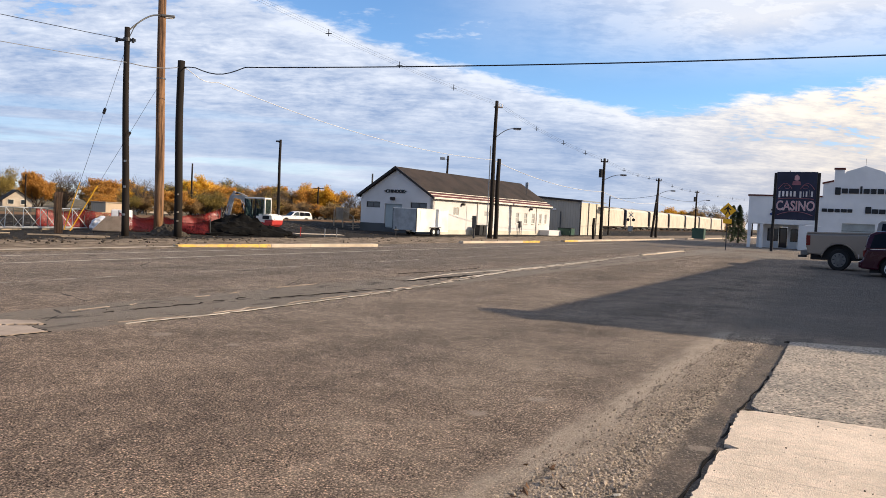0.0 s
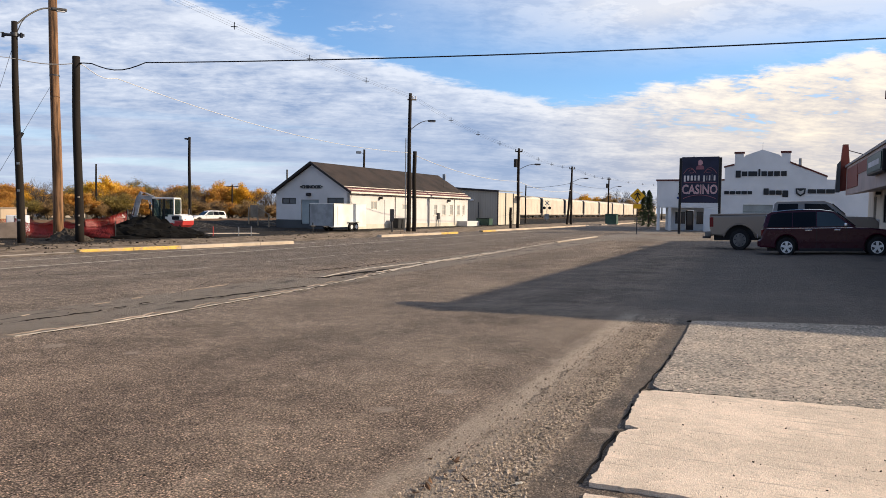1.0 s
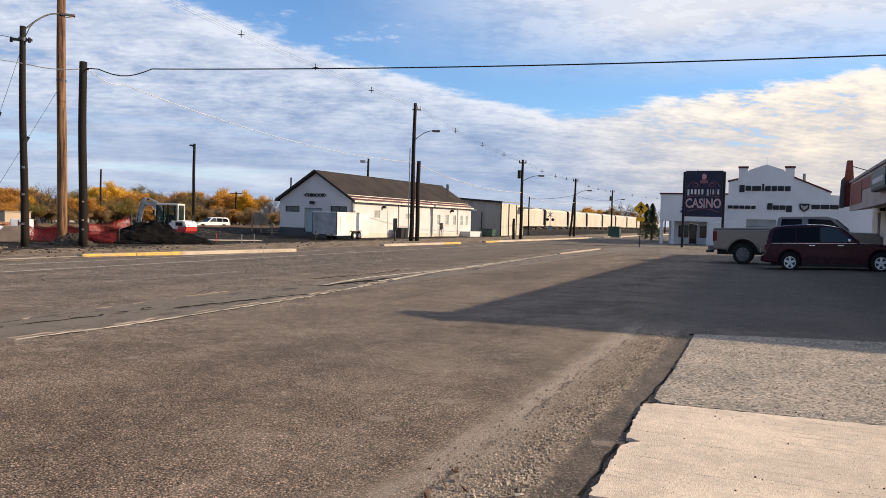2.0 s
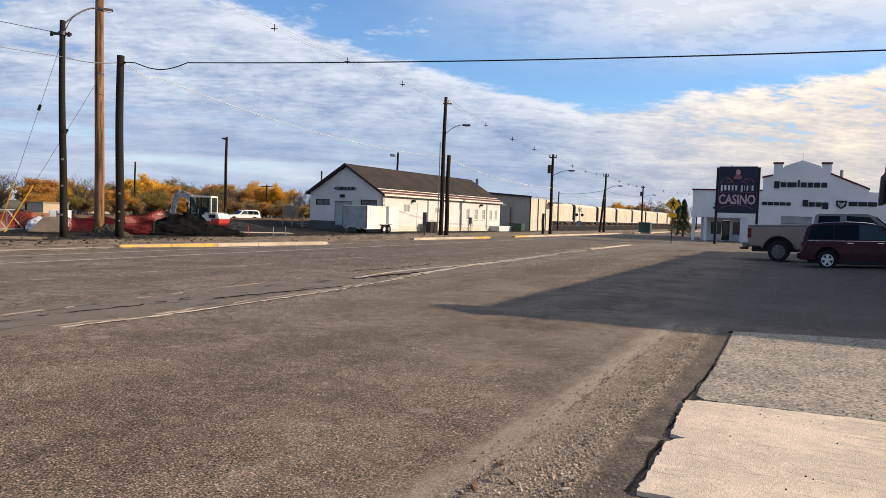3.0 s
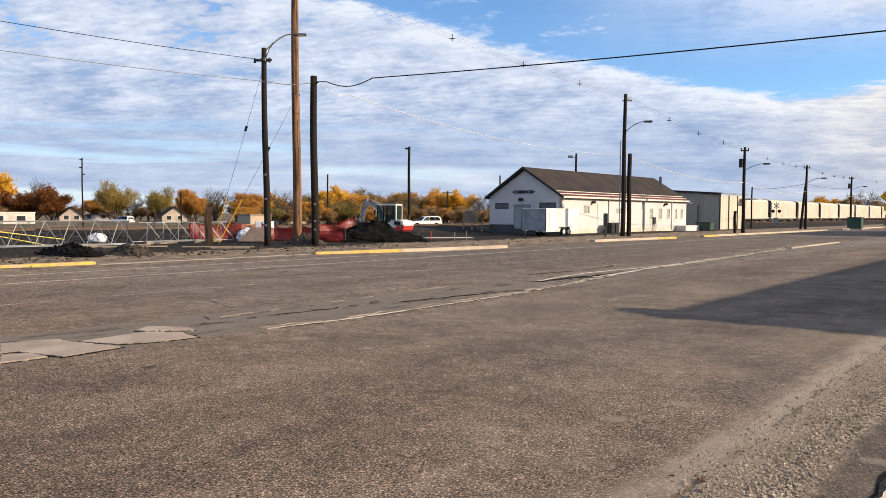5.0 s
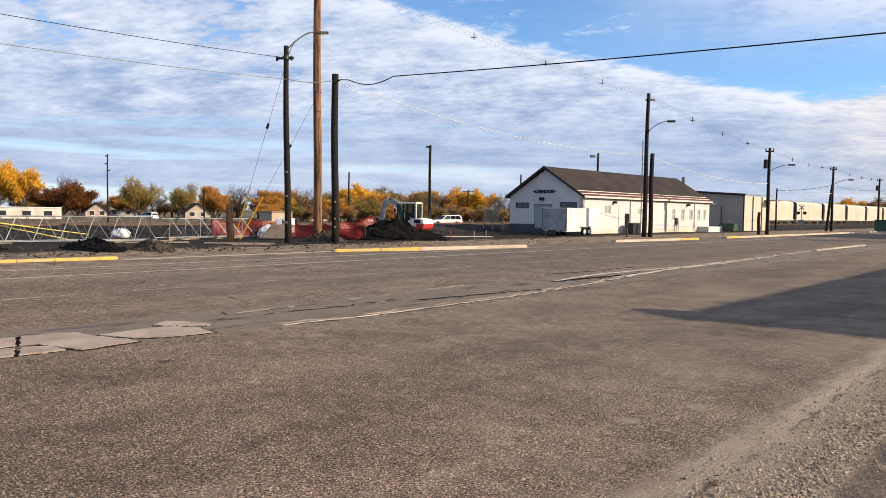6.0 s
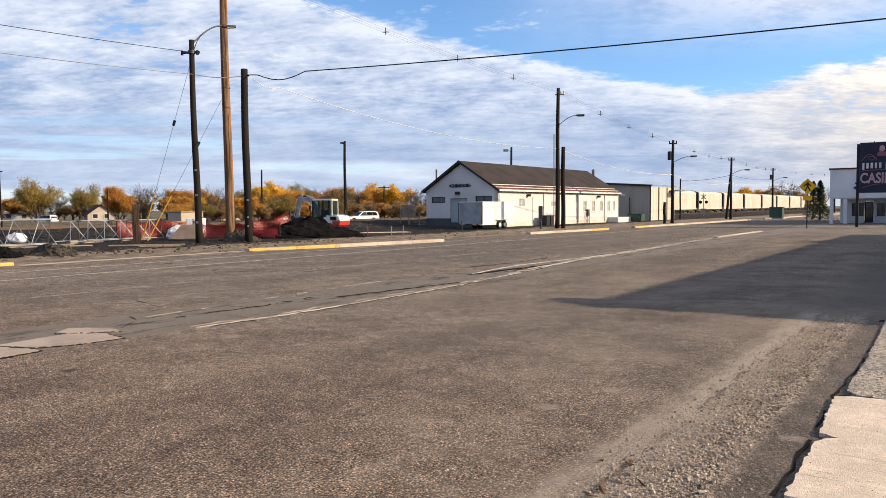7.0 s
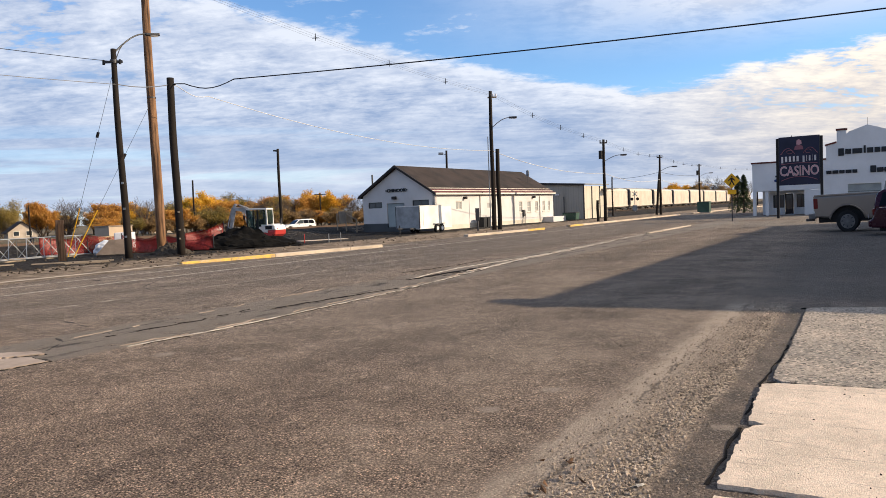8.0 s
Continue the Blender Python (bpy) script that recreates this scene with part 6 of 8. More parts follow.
# ---- railway ----
M["rust"] = surface("rusty_rail", (0.10, 0.06, 0.04), 0.6, 0.2, metal=0.4)
track = thing("railway_track", street(-43.5, 0, 0), "rusty rails on a dark ballast bank", "railway", kind="structure")
for x in (-0.72, 0.72):
    part("rail", B(x - 0.035, x + 0.035, -250, 84, 0.46, 0.64), M["rust"], track)
for x in (-0.72, 0.72):
    part("rail", B(x - 0.035, x + 0.035, 104, 420, 0.12, 0.28), M["rust"], track)
M["hopper"] = surface("cream_hopper_paint", (0.60, 0.52, 0.43), 0.6, 0.14, 0.5, 8.0, 0.1, other=(0.48, 0.41, 0.335))


def hopper_car():
    """A covered hopper: ribbed body with sloping ends, roof hatches, trucks; origin at its near end on the rail."""
    ob = thing("hopper_car", street(-43.5, 108.0, 0.28), "cream covered hopper rail car standing on the track", "rail car", "train of hopper cars")
    L = 17.2
    bm = bmesh.new()
    sec = [(-1.5, 0.85), (-1.5, 3.75), (-1.3, 4.08), (-0.6, 4.25), (0.6, 4.25), (1.3, 4.08), (1.5, 3.75), (1.5, 0.85), (1.1, 0.5), (-1.1, 0.5)]
    prism(bm, sec, 0.55, L - 0.55)
    part("body", bm, M["hopper"], ob)
    for i in range(15):
        y = 1.3 + i * (L - 2.6) / 14
        part("rib", B(1.5, 1.51, y - 0.025, y + 0.025, 0.98, 3.75), M["hopper"], ob)
    part("sill", B(-1.45, 1.52, 0.2, L - 0.2, 0.72, 0.98), M["hopper"], ob)
    part("roof_walk", B(-0.35, 0.35, 0.4, L - 0.4, 4.27, 4.36), M["galv"], ob)
    for y in (0.5, L - 0.5):
        part("end_frame", B(-1.3, 1.3, y - 0.08, y + 0.08, 1.0, 4.0), M["steel_dark"], ob)
    for y in (2.0, L - 2.0):
        bogie = part("bogie", B(-1.1, 1.1, y - 1.3, y + 1.3, 0.3, 0.75, bevel=0.05), M["steel_dark"], ob)
        for k in (-0.85, 0.85):
            for x in (-0.75, 0.75):
                wh = part("wheel", lathe(bmesh.new(), [(0.1, -0.07), (0.45, -0.07), (0.45, 0.07), (0.1, 0.07)], 16), M["rust"], bogie)
                wh.matrix_basis = pose(x, y + k, 0.45, 0, 0, 90)
    for y in (L * 0.35, L * 0.65):
        part("chute", prism(bmesh.new(), [(-0.9, 0.55), (0.9, 0.55), (0.35, 0.12), (-0.35, 0.12)], y - 1.0, y + 1.0), M["hopper"], ob)
    return ob


first = hopper_car()
for i in range(1, 11):
    copy_thing(first, street(-43.5, 108.0 + 18.3 * i, 0.28))

ob = thing("crossing_signal", pose(31.4, 124.5, 0.1, 0, 0, -14), "railway crossing signal with crossbuck and lamps", "signal")
part("mast", T((0, 0, -0.2), (0, 0, 3.6), 0.06, n=8), M["galv"], ob)
for r in (45, -45):
    arm = part("crossbuck", B(-0.5, 0.5, -0.02, 0.02, -0.07, 0.07), M["door_grey"], ob)
    arm.matrix_basis = pose(0, -0.1 - 0.02 * (r > 0), 3.0, 0, r, 0)
for x in (-0.45, 0.45):
    part("lamp", T((x, -0.2, 2.15), (x, 0.1, 2.15), 0.26, n=16), M["black"], ob)
part("control_box", B(-0.4, 0.4, -0.3, 0.3, 0.2, 1.1, bevel=0.03), M["galv"], ob)

# ---- trees ----


def leaf_material(name, a, b):
    mat, k, p, pos, out = material(name)
    rnd = k.node("ShaderNodeNewGeometry").outputs["Random Per Island"]
    own = k.node("ShaderNodeObjectInfo").outputs["Random"]
    c = k.mix(k.step(k.m("ADD", rnd, k.m("MULTIPLY_ADD", own, 0.4, -0.2)), 0.1, 0.9), a, b)
    k.put(c, p.inputs["Base Color"])
    p.inputs["Roughness"].default_value = 0.7
    p.inputs["Specular IOR Level"].default_value = 0.2
    tr, mix = k.node("ShaderNodeBsdfTranslucent"), k.node("ShaderNodeMixShader")
    k.put(c, tr.inputs[0])
    mix.inputs[0].default_value = 0.35
    k.put(p.outputs[0], mix.inputs[1]), k.put(tr.outputs[0], mix.inputs[2]), k.put(mix.outputs[0], out.inputs[0])
    return mat


M["bark"] = surface("grey_bark", (0.11, 0.085, 0.065), 0.9, 0.25, 2.0, 20.0, 0.3)
LEAVES = {
    "gold": leaf_material("golden_leaves", (0.55, 0.27, 0.02), (0.85, 0.55, 0.07)),
    "orange": leaf_material("orange_leaves", (0.40, 0.19, 0.05), (0.70, 0.38, 0.08)),
    "olive": leaf_material("olive_leaves", (0.13, 0.108, 0.035), (0.46, 0.33, 0.085)),
    "brown": leaf_material("brown_leaves", (0.22, 0.14, 0.07), (0.44, 0.29, 0.13)),
    "rust": leaf_material("rust_leaves", (0.10, 0.038, 0.015), (0.28, 0.11, 0.03)),
    "green": leaf_material("dark_needles", (0.035, 0.05, 0.026), (0.09, 0.11, 0.05)),
}


def grow(rnd, h, spread, low=0.06):
    """Limbs of a broad tree: lists of (points, radii), and the twig tips."""
    limbs, tips = [], []

    def branch(p, d, length, r, depth):
        pts, rad = [p.copy()], [r]
        n = 4
        for i in range(n):
            d = (d + Vector((rnd.gauss(0, 0.16), rnd.gauss(0, 0.16), rnd.gauss(0.10, 0.1)))).normalized()
            p = p + d * length / n
            pts.append(p.copy()), rad.append(max(0.008, r * (1 - 0.6 * (i + 1) / n)))
            if depth < 3 and i >= 1:
                for _ in range(2 if depth else 3):
                    side = Vector((rnd.gauss(0, 1), rnd.gauss(0, 1), rnd.gauss(0.45, 0.5))).normalized()
                    branch(p, (d * 0.75 + side * 0.75).normalized(), length * rnd.uniform(0.45, 0.68), rad[-1] * 0.62, depth + 1)
        limbs.append((pts, rad, depth))
        if depth >= 2:
            tips.extend(pts[1:])

    for i in range(rnd.randint(4, 6)):
        a = i * 1.25 + rnd.uniform(-0.4, 0.4)
        lean = rnd.uniform(0.25, 0.85)
        branch(Vector((0, 0, h * rnd.uniform(low, low + 0.12))), Vector((math.cos(a) * lean * spread, math.sin(a) * lean * spread, 1)).normalized(), h * rnd.uniform(0.36, 0.5), h * 0.017, 0)
    return limbs, tips


def tree(name, label, seed, h, spread, leaves, density=1.0, size=0.17):
    rnd = random.Random(seed)
    ob = thing(name, pose(0, 0, 0), label, "tree")
    limbs, tips = grow(rnd, h, spread)
    bm = bmesh.new()
    sweep(bm, [(0, 0, -0.4), (0.03, 0, h * 0.1), (0.0, 0.05, h * 0.26)], [h * 0.035, h * 0.028, h * 0.02], 8)
    for pts, rad, depth in limbs:
        sweep(bm, pts, rad, 5 if depth < 2 else 3)
    part("trunk", bm, M["bark"], ob)
    if leaves:
        verts, faces = [], []
        for t in tips:
            for _ in range(max(1, round(rnd.uniform(2, 6) * density))):
                c = t + Vector((rnd.gauss(0, 0.19), rnd.gauss(0, 0.19), rnd.gauss(0, 0.17))) * (h / 6.5)
                q = Euler((rnd.uniform(0, 6.3), rnd.uniform(0, 6.3), rnd.uniform(0, 6.3))).to_matrix()
                s = size * rnd.uniform(0.55, 1.25)
                b = len(verts)
                verts += [c + q @ Vector(v) for v in ((-s, 0, 0), (0, -0.55 * s, 0.1 * s), (s, 0, 0), (0, 0.55 * s, -0.1 * s))]
                faces.append((b, b + 1, b + 2, b + 3))
        me = bpy.data.meshes.new("crown")
        me.from_pydata(verts, [], faces)
        me.materials.append(LEAVES[leaves])
        crown = new("crown", me)
        crown.parent = ob
    return ob


def bearing(az, d):
    return (0.1 + d * math.sin(radians(az)), 0.2 + d * math.cos(radians(az)))


KINDS = {
    "gold": tree("tree", "broad tree in golden autumn leaf beyond the railway", 11, 6.6, 1.0, "gold", 1.75, 0.095),
    "orange": tree("tree", "rounded tree in orange autumn leaf beyond the railway", 12, 6.2, 1.1, "orange", 1.6, 0.095),
    "olive": tree("tree", "thinning tree in olive and yellow leaf", 13, 6.4, 0.95, "olive", 0.5, 0.09),
    "brown": tree("tree", "brushy tree with sparse brown leaves", 14, 5.6, 1.1, "brown", 1.1, 0.095),
    "rust": tree("tree", "dense rust-red tree beside the houses", 15, 5.8, 1.1, "rust", 1.45, 0.095),
    "bare": tree("tree", "bare grey tree with fine twigs", 16, 6.6, 1.0, None),
}
placed = set()
for i, (az, d, kind, k) in enumerate([
    (-44.0, 128, "olive", 1.1), (-42.0, 128, "gold", 1.3), (-38.3, 112, "rust", 0.98), (-39.4, 118, "rust", 1.0), (-39.2, 135, "bare", 1.2), (-34.3, 120, "olive", 1.0), (-33.3, 128, "bare", 0.9), (-31.5, 122, "olive", 0.86),
    (-29.2, 125, "orange", 0.98), (-27.6, 130, "bare", 1.06), (-27.9, 140, "gold", 0.75), (-25.6, 140, "brown", 0.9), (-25.0, 124, "orange", 0.92), (-24.3, 132, "gold", 0.9), (-22.7, 135, "bare", 1.0), (-22.4, 140, "gold", 0.75), (-21.3, 128, "bare", 0.95), (-20.6, 140, "olive", 0.9),
    (-19.2, 128, "gold", 1.02), (-18.0, 132, "gold", 0.9), (-17.0, 128, "orange", 0.98), (-15.8, 133, "brown", 1.0), (-15.0, 138, "orange", 0.9), (-14.0, 130, "brown", 0.95), (-13.0, 134, "olive", 0.9), (-12.2, 128, "brown", 0.98),
    (-11.0, 126, "orange", 1.0), (-10.2, 132, "gold", 0.95), (-9.3, 126, "gold", 0.92), (-25.6, 128, "bare", 0.95), (-18.6, 126, "bare", 0.95), (-14.6, 126, "bare", 0.9), (-12.6, 124, "bare", 0.92), (-7.6, 120, "bare", 0.9), (-6.6, 124, "bare", 0.85), (-16.4, 150, "olive", 1.1), (-13.4, 152, "orange", 1.15), (-23.3, 150, "brown", 0.95), (-19.8, 150, "brown", 1.0),
    (7.6, 150, "bare", 0.95), (9.2, 155, "bare", 0.9), (14.2, 280, "bare", 1.2), (16.6, 290, "orange", 1.35), (17.4, 280, "gold", 1.4), (18.9, 270, "brown", 1.6), (19.9, 275, "bare", 1.7), (20.6, 268, "brown", 1.4), (22.0, 300, "bare", 1.3),
]):
    if az < -23.5:
        d, k = d * 1.5, k * 1.5
    x, y = bearing(az, d)
    k *= 0.95
    m = pose(x, y, -2.0 if az < -23.5 else -0.9, 0, 0, (i * 67) % 360) @ Matrix.Diagonal((k, k, k, 1))
    if kind not in placed:
        placed.add(kind)
        KINDS[kind].matrix_world = m
    else:
        ob = copy_thing(KINDS[kind], m)
        w = k * (1.1 + 0.3 * ((i * 53) % 10) / 10)
        ob.scale = (w, w, k * (0.92 + 0.16 * ((i * 37) % 10) / 10))


# low brush at the feet of the trees
for i in range(46):
    az = -45 + 38.5 * i / 45 + 0.5 * math.sin(i * 2.3)
    d = 108 + 10 * ((i * 29) % 7) / 7
    kind = ("brown", "olive", "brown", "bare", "brown", "orange")[i % 6]
    k = 0.42 + 0.2 * ((i * 31) % 9) / 9
    if az < -26:
        d, k = d * 1.75, k * 1.3
    x, y = bearing(az, d)
    ob = copy_thing(KINDS[kind], pose(x, y, -0.6, 0, 0, (i * 83) % 360))
    ob.scale = (k * 1.7, k * 1.7, k)
    ob.name = "shrub"
    tagged(ob, "low brushy shrub in brown and faded leaf", "shrub", "brush beyond the railway")


def spruce(x, y, h):
    rnd = random.Random(3)
    ob = thing("spruce_tree", pose(x, y, 0), "dark ragged spruce beside the dealership", "tree")
    part("trunk", T((0, 0, -0.2), (0, 0, h), 0.12, 0.02, n=8), M["bark"], ob)
    verts, faces = [], []
    for _ in range(720):
        t = rnd.random() ** 0.8
        r = (1.08 - t) * h * 0.30 * rnd.uniform(0.25, 1.0) * (0.75 + 0.25 * math.sin(9 * t))
        a = rnd.uniform(0, math.tau)
        c = Vector((r * math.cos(a), r * math.sin(a), 0.3 + t * (h - 0.3) - r * 0.25))
        q = Euler((rnd.uniform(-0.5, 0.5), rnd.uniform(0, 0.6), a)).to_matrix()
        b, s = len(verts), 0.22
        verts += [c + q @ Vector(v) for v in ((-s, 0, 0), (0, -0.07, 0.02), (s, 0, -0.06), (0, 0.07, 0.02))]
        faces.append((b, b + 1, b + 2, b + 3))
    me = bpy.data.meshes.new("crown")
    me.from_pydata(verts, [], faces)
    me.materials.append(LEAVES["green"])
    new("crown", me).parent = ob


spruce(32.6, 81.6, 4.2)
spruce(35.2, 90.0, 4.4)

# ---- houses beyond the railway ----
M["beige"] = surface("beige_siding", (0.50, 0.42, 0.34), 0.8, 0.1, 0.6, 10.0, 0.1)
M["pinkish"] = surface("pink_beige_siding", (0.52, 0.40, 0.36), 0.8, 0.1, 0.6, 10.0, 0.1)


def house(az, d, w, l, e, r, turn, wall, label):
    x, y = bearing(az, d)
    ob = thing("house", pose(x, y, -0.95, 0, 0, turn), label, "house")
    part("wall", prism(bmesh.new(), [(-w / 2, -0.4), (w / 2, -0.4), (w / 2, e), (0, r - 0.1), (-w / 2, e)], -l / 2, l / 2), M[wall], ob)
    for sg in (-1, 1):
        k = (r - e) / (w / 2)
        part("roof", prism(bmesh.new(), [(sg * (w / 2 + 0.4), e - 0.4 * k), (0, r), (0, r + 0.15), (sg * (w / 2 + 0.4), e - 0.4 * k + 0.15)], -l / 2 - 0.4, l / 2 + 0.4), M["shingle"], ob)
    for cx in (-w * 0.22, w * 0.22):
        win = part("window", B(cx - 0.55, cx + 0.55, -l / 2 - 0.06, -l / 2 - 0.002, 0.9, 1.9), M["pale_trim"], ob)
        part("pane", B(cx - 0.45, cx + 0.45, -l / 2 - 0.075, -l / 2 - 0.062, 1.0, 1.8), M["glass"], win)
    for cy in (-l * 0.25, l * 0.2):
        win = part("window", B(w / 2 + 0.002, w / 2 + 0.06, cy - 0.6, cy + 0.6, 0.9, 1.9), M["pale_trim"], ob)
        part("pane", B(w / 2 + 0.062, w / 2 + 0.075, cy - 0.5, cy + 0.5, 1.0, 1.8), M["glass"], win)


house(-37.2, 165, 4.2, 5.6, 1.6, 3.4, 42, "pinkish", "small pink-beige house with a dark gable roof")
house(-30.5, 165, 4.9, 6.2, 1.7, 3.6, 38, "beige", "small beige house with a steep dark roof")
house(-21.6, 170, 7, 9, 2.2, 3.6, 40, "beige", "low beige house among bare trees")
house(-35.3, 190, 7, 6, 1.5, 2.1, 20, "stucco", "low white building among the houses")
ob = thing("mobile_home", pose(*bearing(-41.6, 140), -0.9, 0, 0, 38), "long cream mobile home with flat roof", "mobile home")
part("body", B(-5.5, 5.5, -1.6, 1.6, 0.1, 2.25, bevel=0.05), M["pale_trim"], ob)
part("roof", B(-5.6, 5.6, -1.7, 1.7, 2.25, 2.4, bevel=0.04), M["white_metal"], ob)
for x in (-3, 0.5, 3.6):
    part("window", B(x - 0.6, x + 0.6, -1.64, -1.6, 1.0, 1.75), M["glass"], ob)
for az, d in ((-33.5, 158), (-17.8, 150)):
    x, y = bearing(az, d)
    hatchback(pose(x, y, -0.85, 0, 0, 165), M["white_car"], "pale car parked near the houses")
ob = pole_thing("utility_pole", pose(*bearing(-36.4, 85), -0.8), "thin dark utility pole with brackets beyond the railway", 7.95, 0.09, 0.065, M["pole_dark"])
for z, x in ((7.7, -0.12), (6.9, -0.14), (6.2, 0.13)):
    part("bracket", B(min(0, 2.2 * x), max(0, 2.2 * x), -0.05, 0.05, z, z + 0.12, bevel=0.01), M["steel_dark"], ob)
pole_thing("utility_pole", pose(*bearing(-29.9, 112), -0.8), "thin dark utility pole near the houses", 5.3, 0.12, 0.1, M["pole_dark"])
pole_thing("utility_pole", pose(*bearing(-19.2, 112), -0.8), "weathered dark brown pole beyond the railway", 8.2, 0.14, 0.11, M["pole_dark"])
ob = pole_thing("utility_pole", pose(*bearing(-9.95, 118), -0.8), "weathered dark pole with a crossarm by the depot", 6.0, 0.13, 0.1, M["pole_dark"])
part("crossarm", B(-0.9, 0.9, -0.05, 0.05, 5.66, 5.78), M["pole_dark"], ob)

# ---- building site on the verge ----
M["topsoil"] = surface("dark_topsoil", (0.012, 0.0115, 0.011), 0.95, 0.4, 1.2, 9.0, 0.9, other=(0.003, 0.0028, 0.0026), spec=0.03)
M["clods"] = surface("crumbled_asphalt", (0.075, 0.062, 0.050), 0.95, 0.4, 2.0, 12.0, 0.8, spec=0.08)


def heap(name, x, y, rx, ry, h, turn, mat, label, seed, lump=0.25):
    """A heap of earth: an uneven mound with lumps, sunk slightly into the ground."""
    bm = bmesh.new()
    bmesh.ops.create_icosphere(bm, subdivisions=5, radius=1)
    off = Vector((seed * 7.1, seed * 3.3, 0))
    for v in bm.verts:
        c = v.co.copy()
        if c.z < 0:
            v.co.z = -0.15
            continue
        flat = math.hypot(c.x, c.y)
        prof = max(0, 1 - flat ** 1.4)
        n1 = noise.noise(c * 2.2 + off) * 0.3 + noise.noise(c * 6 + off) * lump + noise.noise(c * 13 + off) * lump * 0.5 + noise.noise(c * 34 + off) * lump * 0.3
        v.co = Vector((c.x * rx * (1 + 0.25 * n1), c.y * ry * (1 + 0.25 * n1), h * prof * (1 + n1) - 0.04))
    rnd = random.Random(seed)
    for _ in range(70):
        a, t = rnd.uniform(0, 6.28), rnd.random() ** 0.5
        px, py = math.cos(a) * rx * t * 1.02, math.sin(a) * ry * t * 1.02
        r = rnd.uniform(0.015, 0.05)
        bmesh.ops.create_icosphere(bm, subdivisions=1, radius=r, matrix=Matrix.Translation((px, py, h * max(0, 1 - t ** 1.4) + r * 0.3)) @ Euler((a, t, a)).to_matrix().to_4x4() @ Matrix.Diagonal((1.4, 1, 0.7, 1)))
    ob = part(name, bm, mat)
    ob.matrix_world = pose(x, y, 0.05, 0, 0, turn)
    return tagged(ob, label, "earth mound")


heap("mound", -11.0, 38.6, 3.4, 1.7, 0.98, 12, M["topsoil"], "long heap of black topsoil before the excavator", 1)
heap("mound", -12.9, 34.2, 1.15, 0.9, 0.55, -20, M["clods"], "small heap of dark gravel at the pole bases", 2)
heap("mound", -17.4, 23.2, 2.2, 0.9, 0.42, -30, M["topsoil"], "low heap of dark broken earth at the kerb", 3)
heap("mound", -15.6, 24.0, 1.3, 0.7, 0.40, -30, M["clods"], "low heap of dark broken earth at the kerb", 4)
heap("mound", -20.6, 21.5, 1.6, 0.8, 0.30, -30, M["topsoil"], "low heap of dark broken earth at the kerb", 5)

# excavator
M["exc_white"] = car_paint("white_machine_paint", (0.68, 0.66, 0.62), 0.0, 0.45)
M["exc_boom"] = surface("dusty_grey_machine_paint", (0.44, 0.44, 0.44), 0.5, 0.3, 2.0, 20.0, 0.1)
M["exc_red"] = car_paint("red_machine_paint", (0.42, 0.03, 0.025), 0.0, 0.45)
M["cab_glass"], kk, pp, ppos, pout = material("cab_glass")
kk.put((0.05, 0.075, 0.075), pp.inputs["Base Color"])
pp.inputs["Roughness"].default_value = 0.06
clear, mixer = kk.node("ShaderNodeBsdfTransparent"), kk.node("ShaderNodeMixShader")
kk.put((0.72, 0.80, 0.78), clear.inputs[0])
mixer.inputs[0].default_value = 0.8
kk.put(pp.outputs[0], mixer.inputs[1]), kk.put(clear.outputs[0], mixer.inputs[2]), kk.put(mixer.outputs[0], pout.inputs[0])


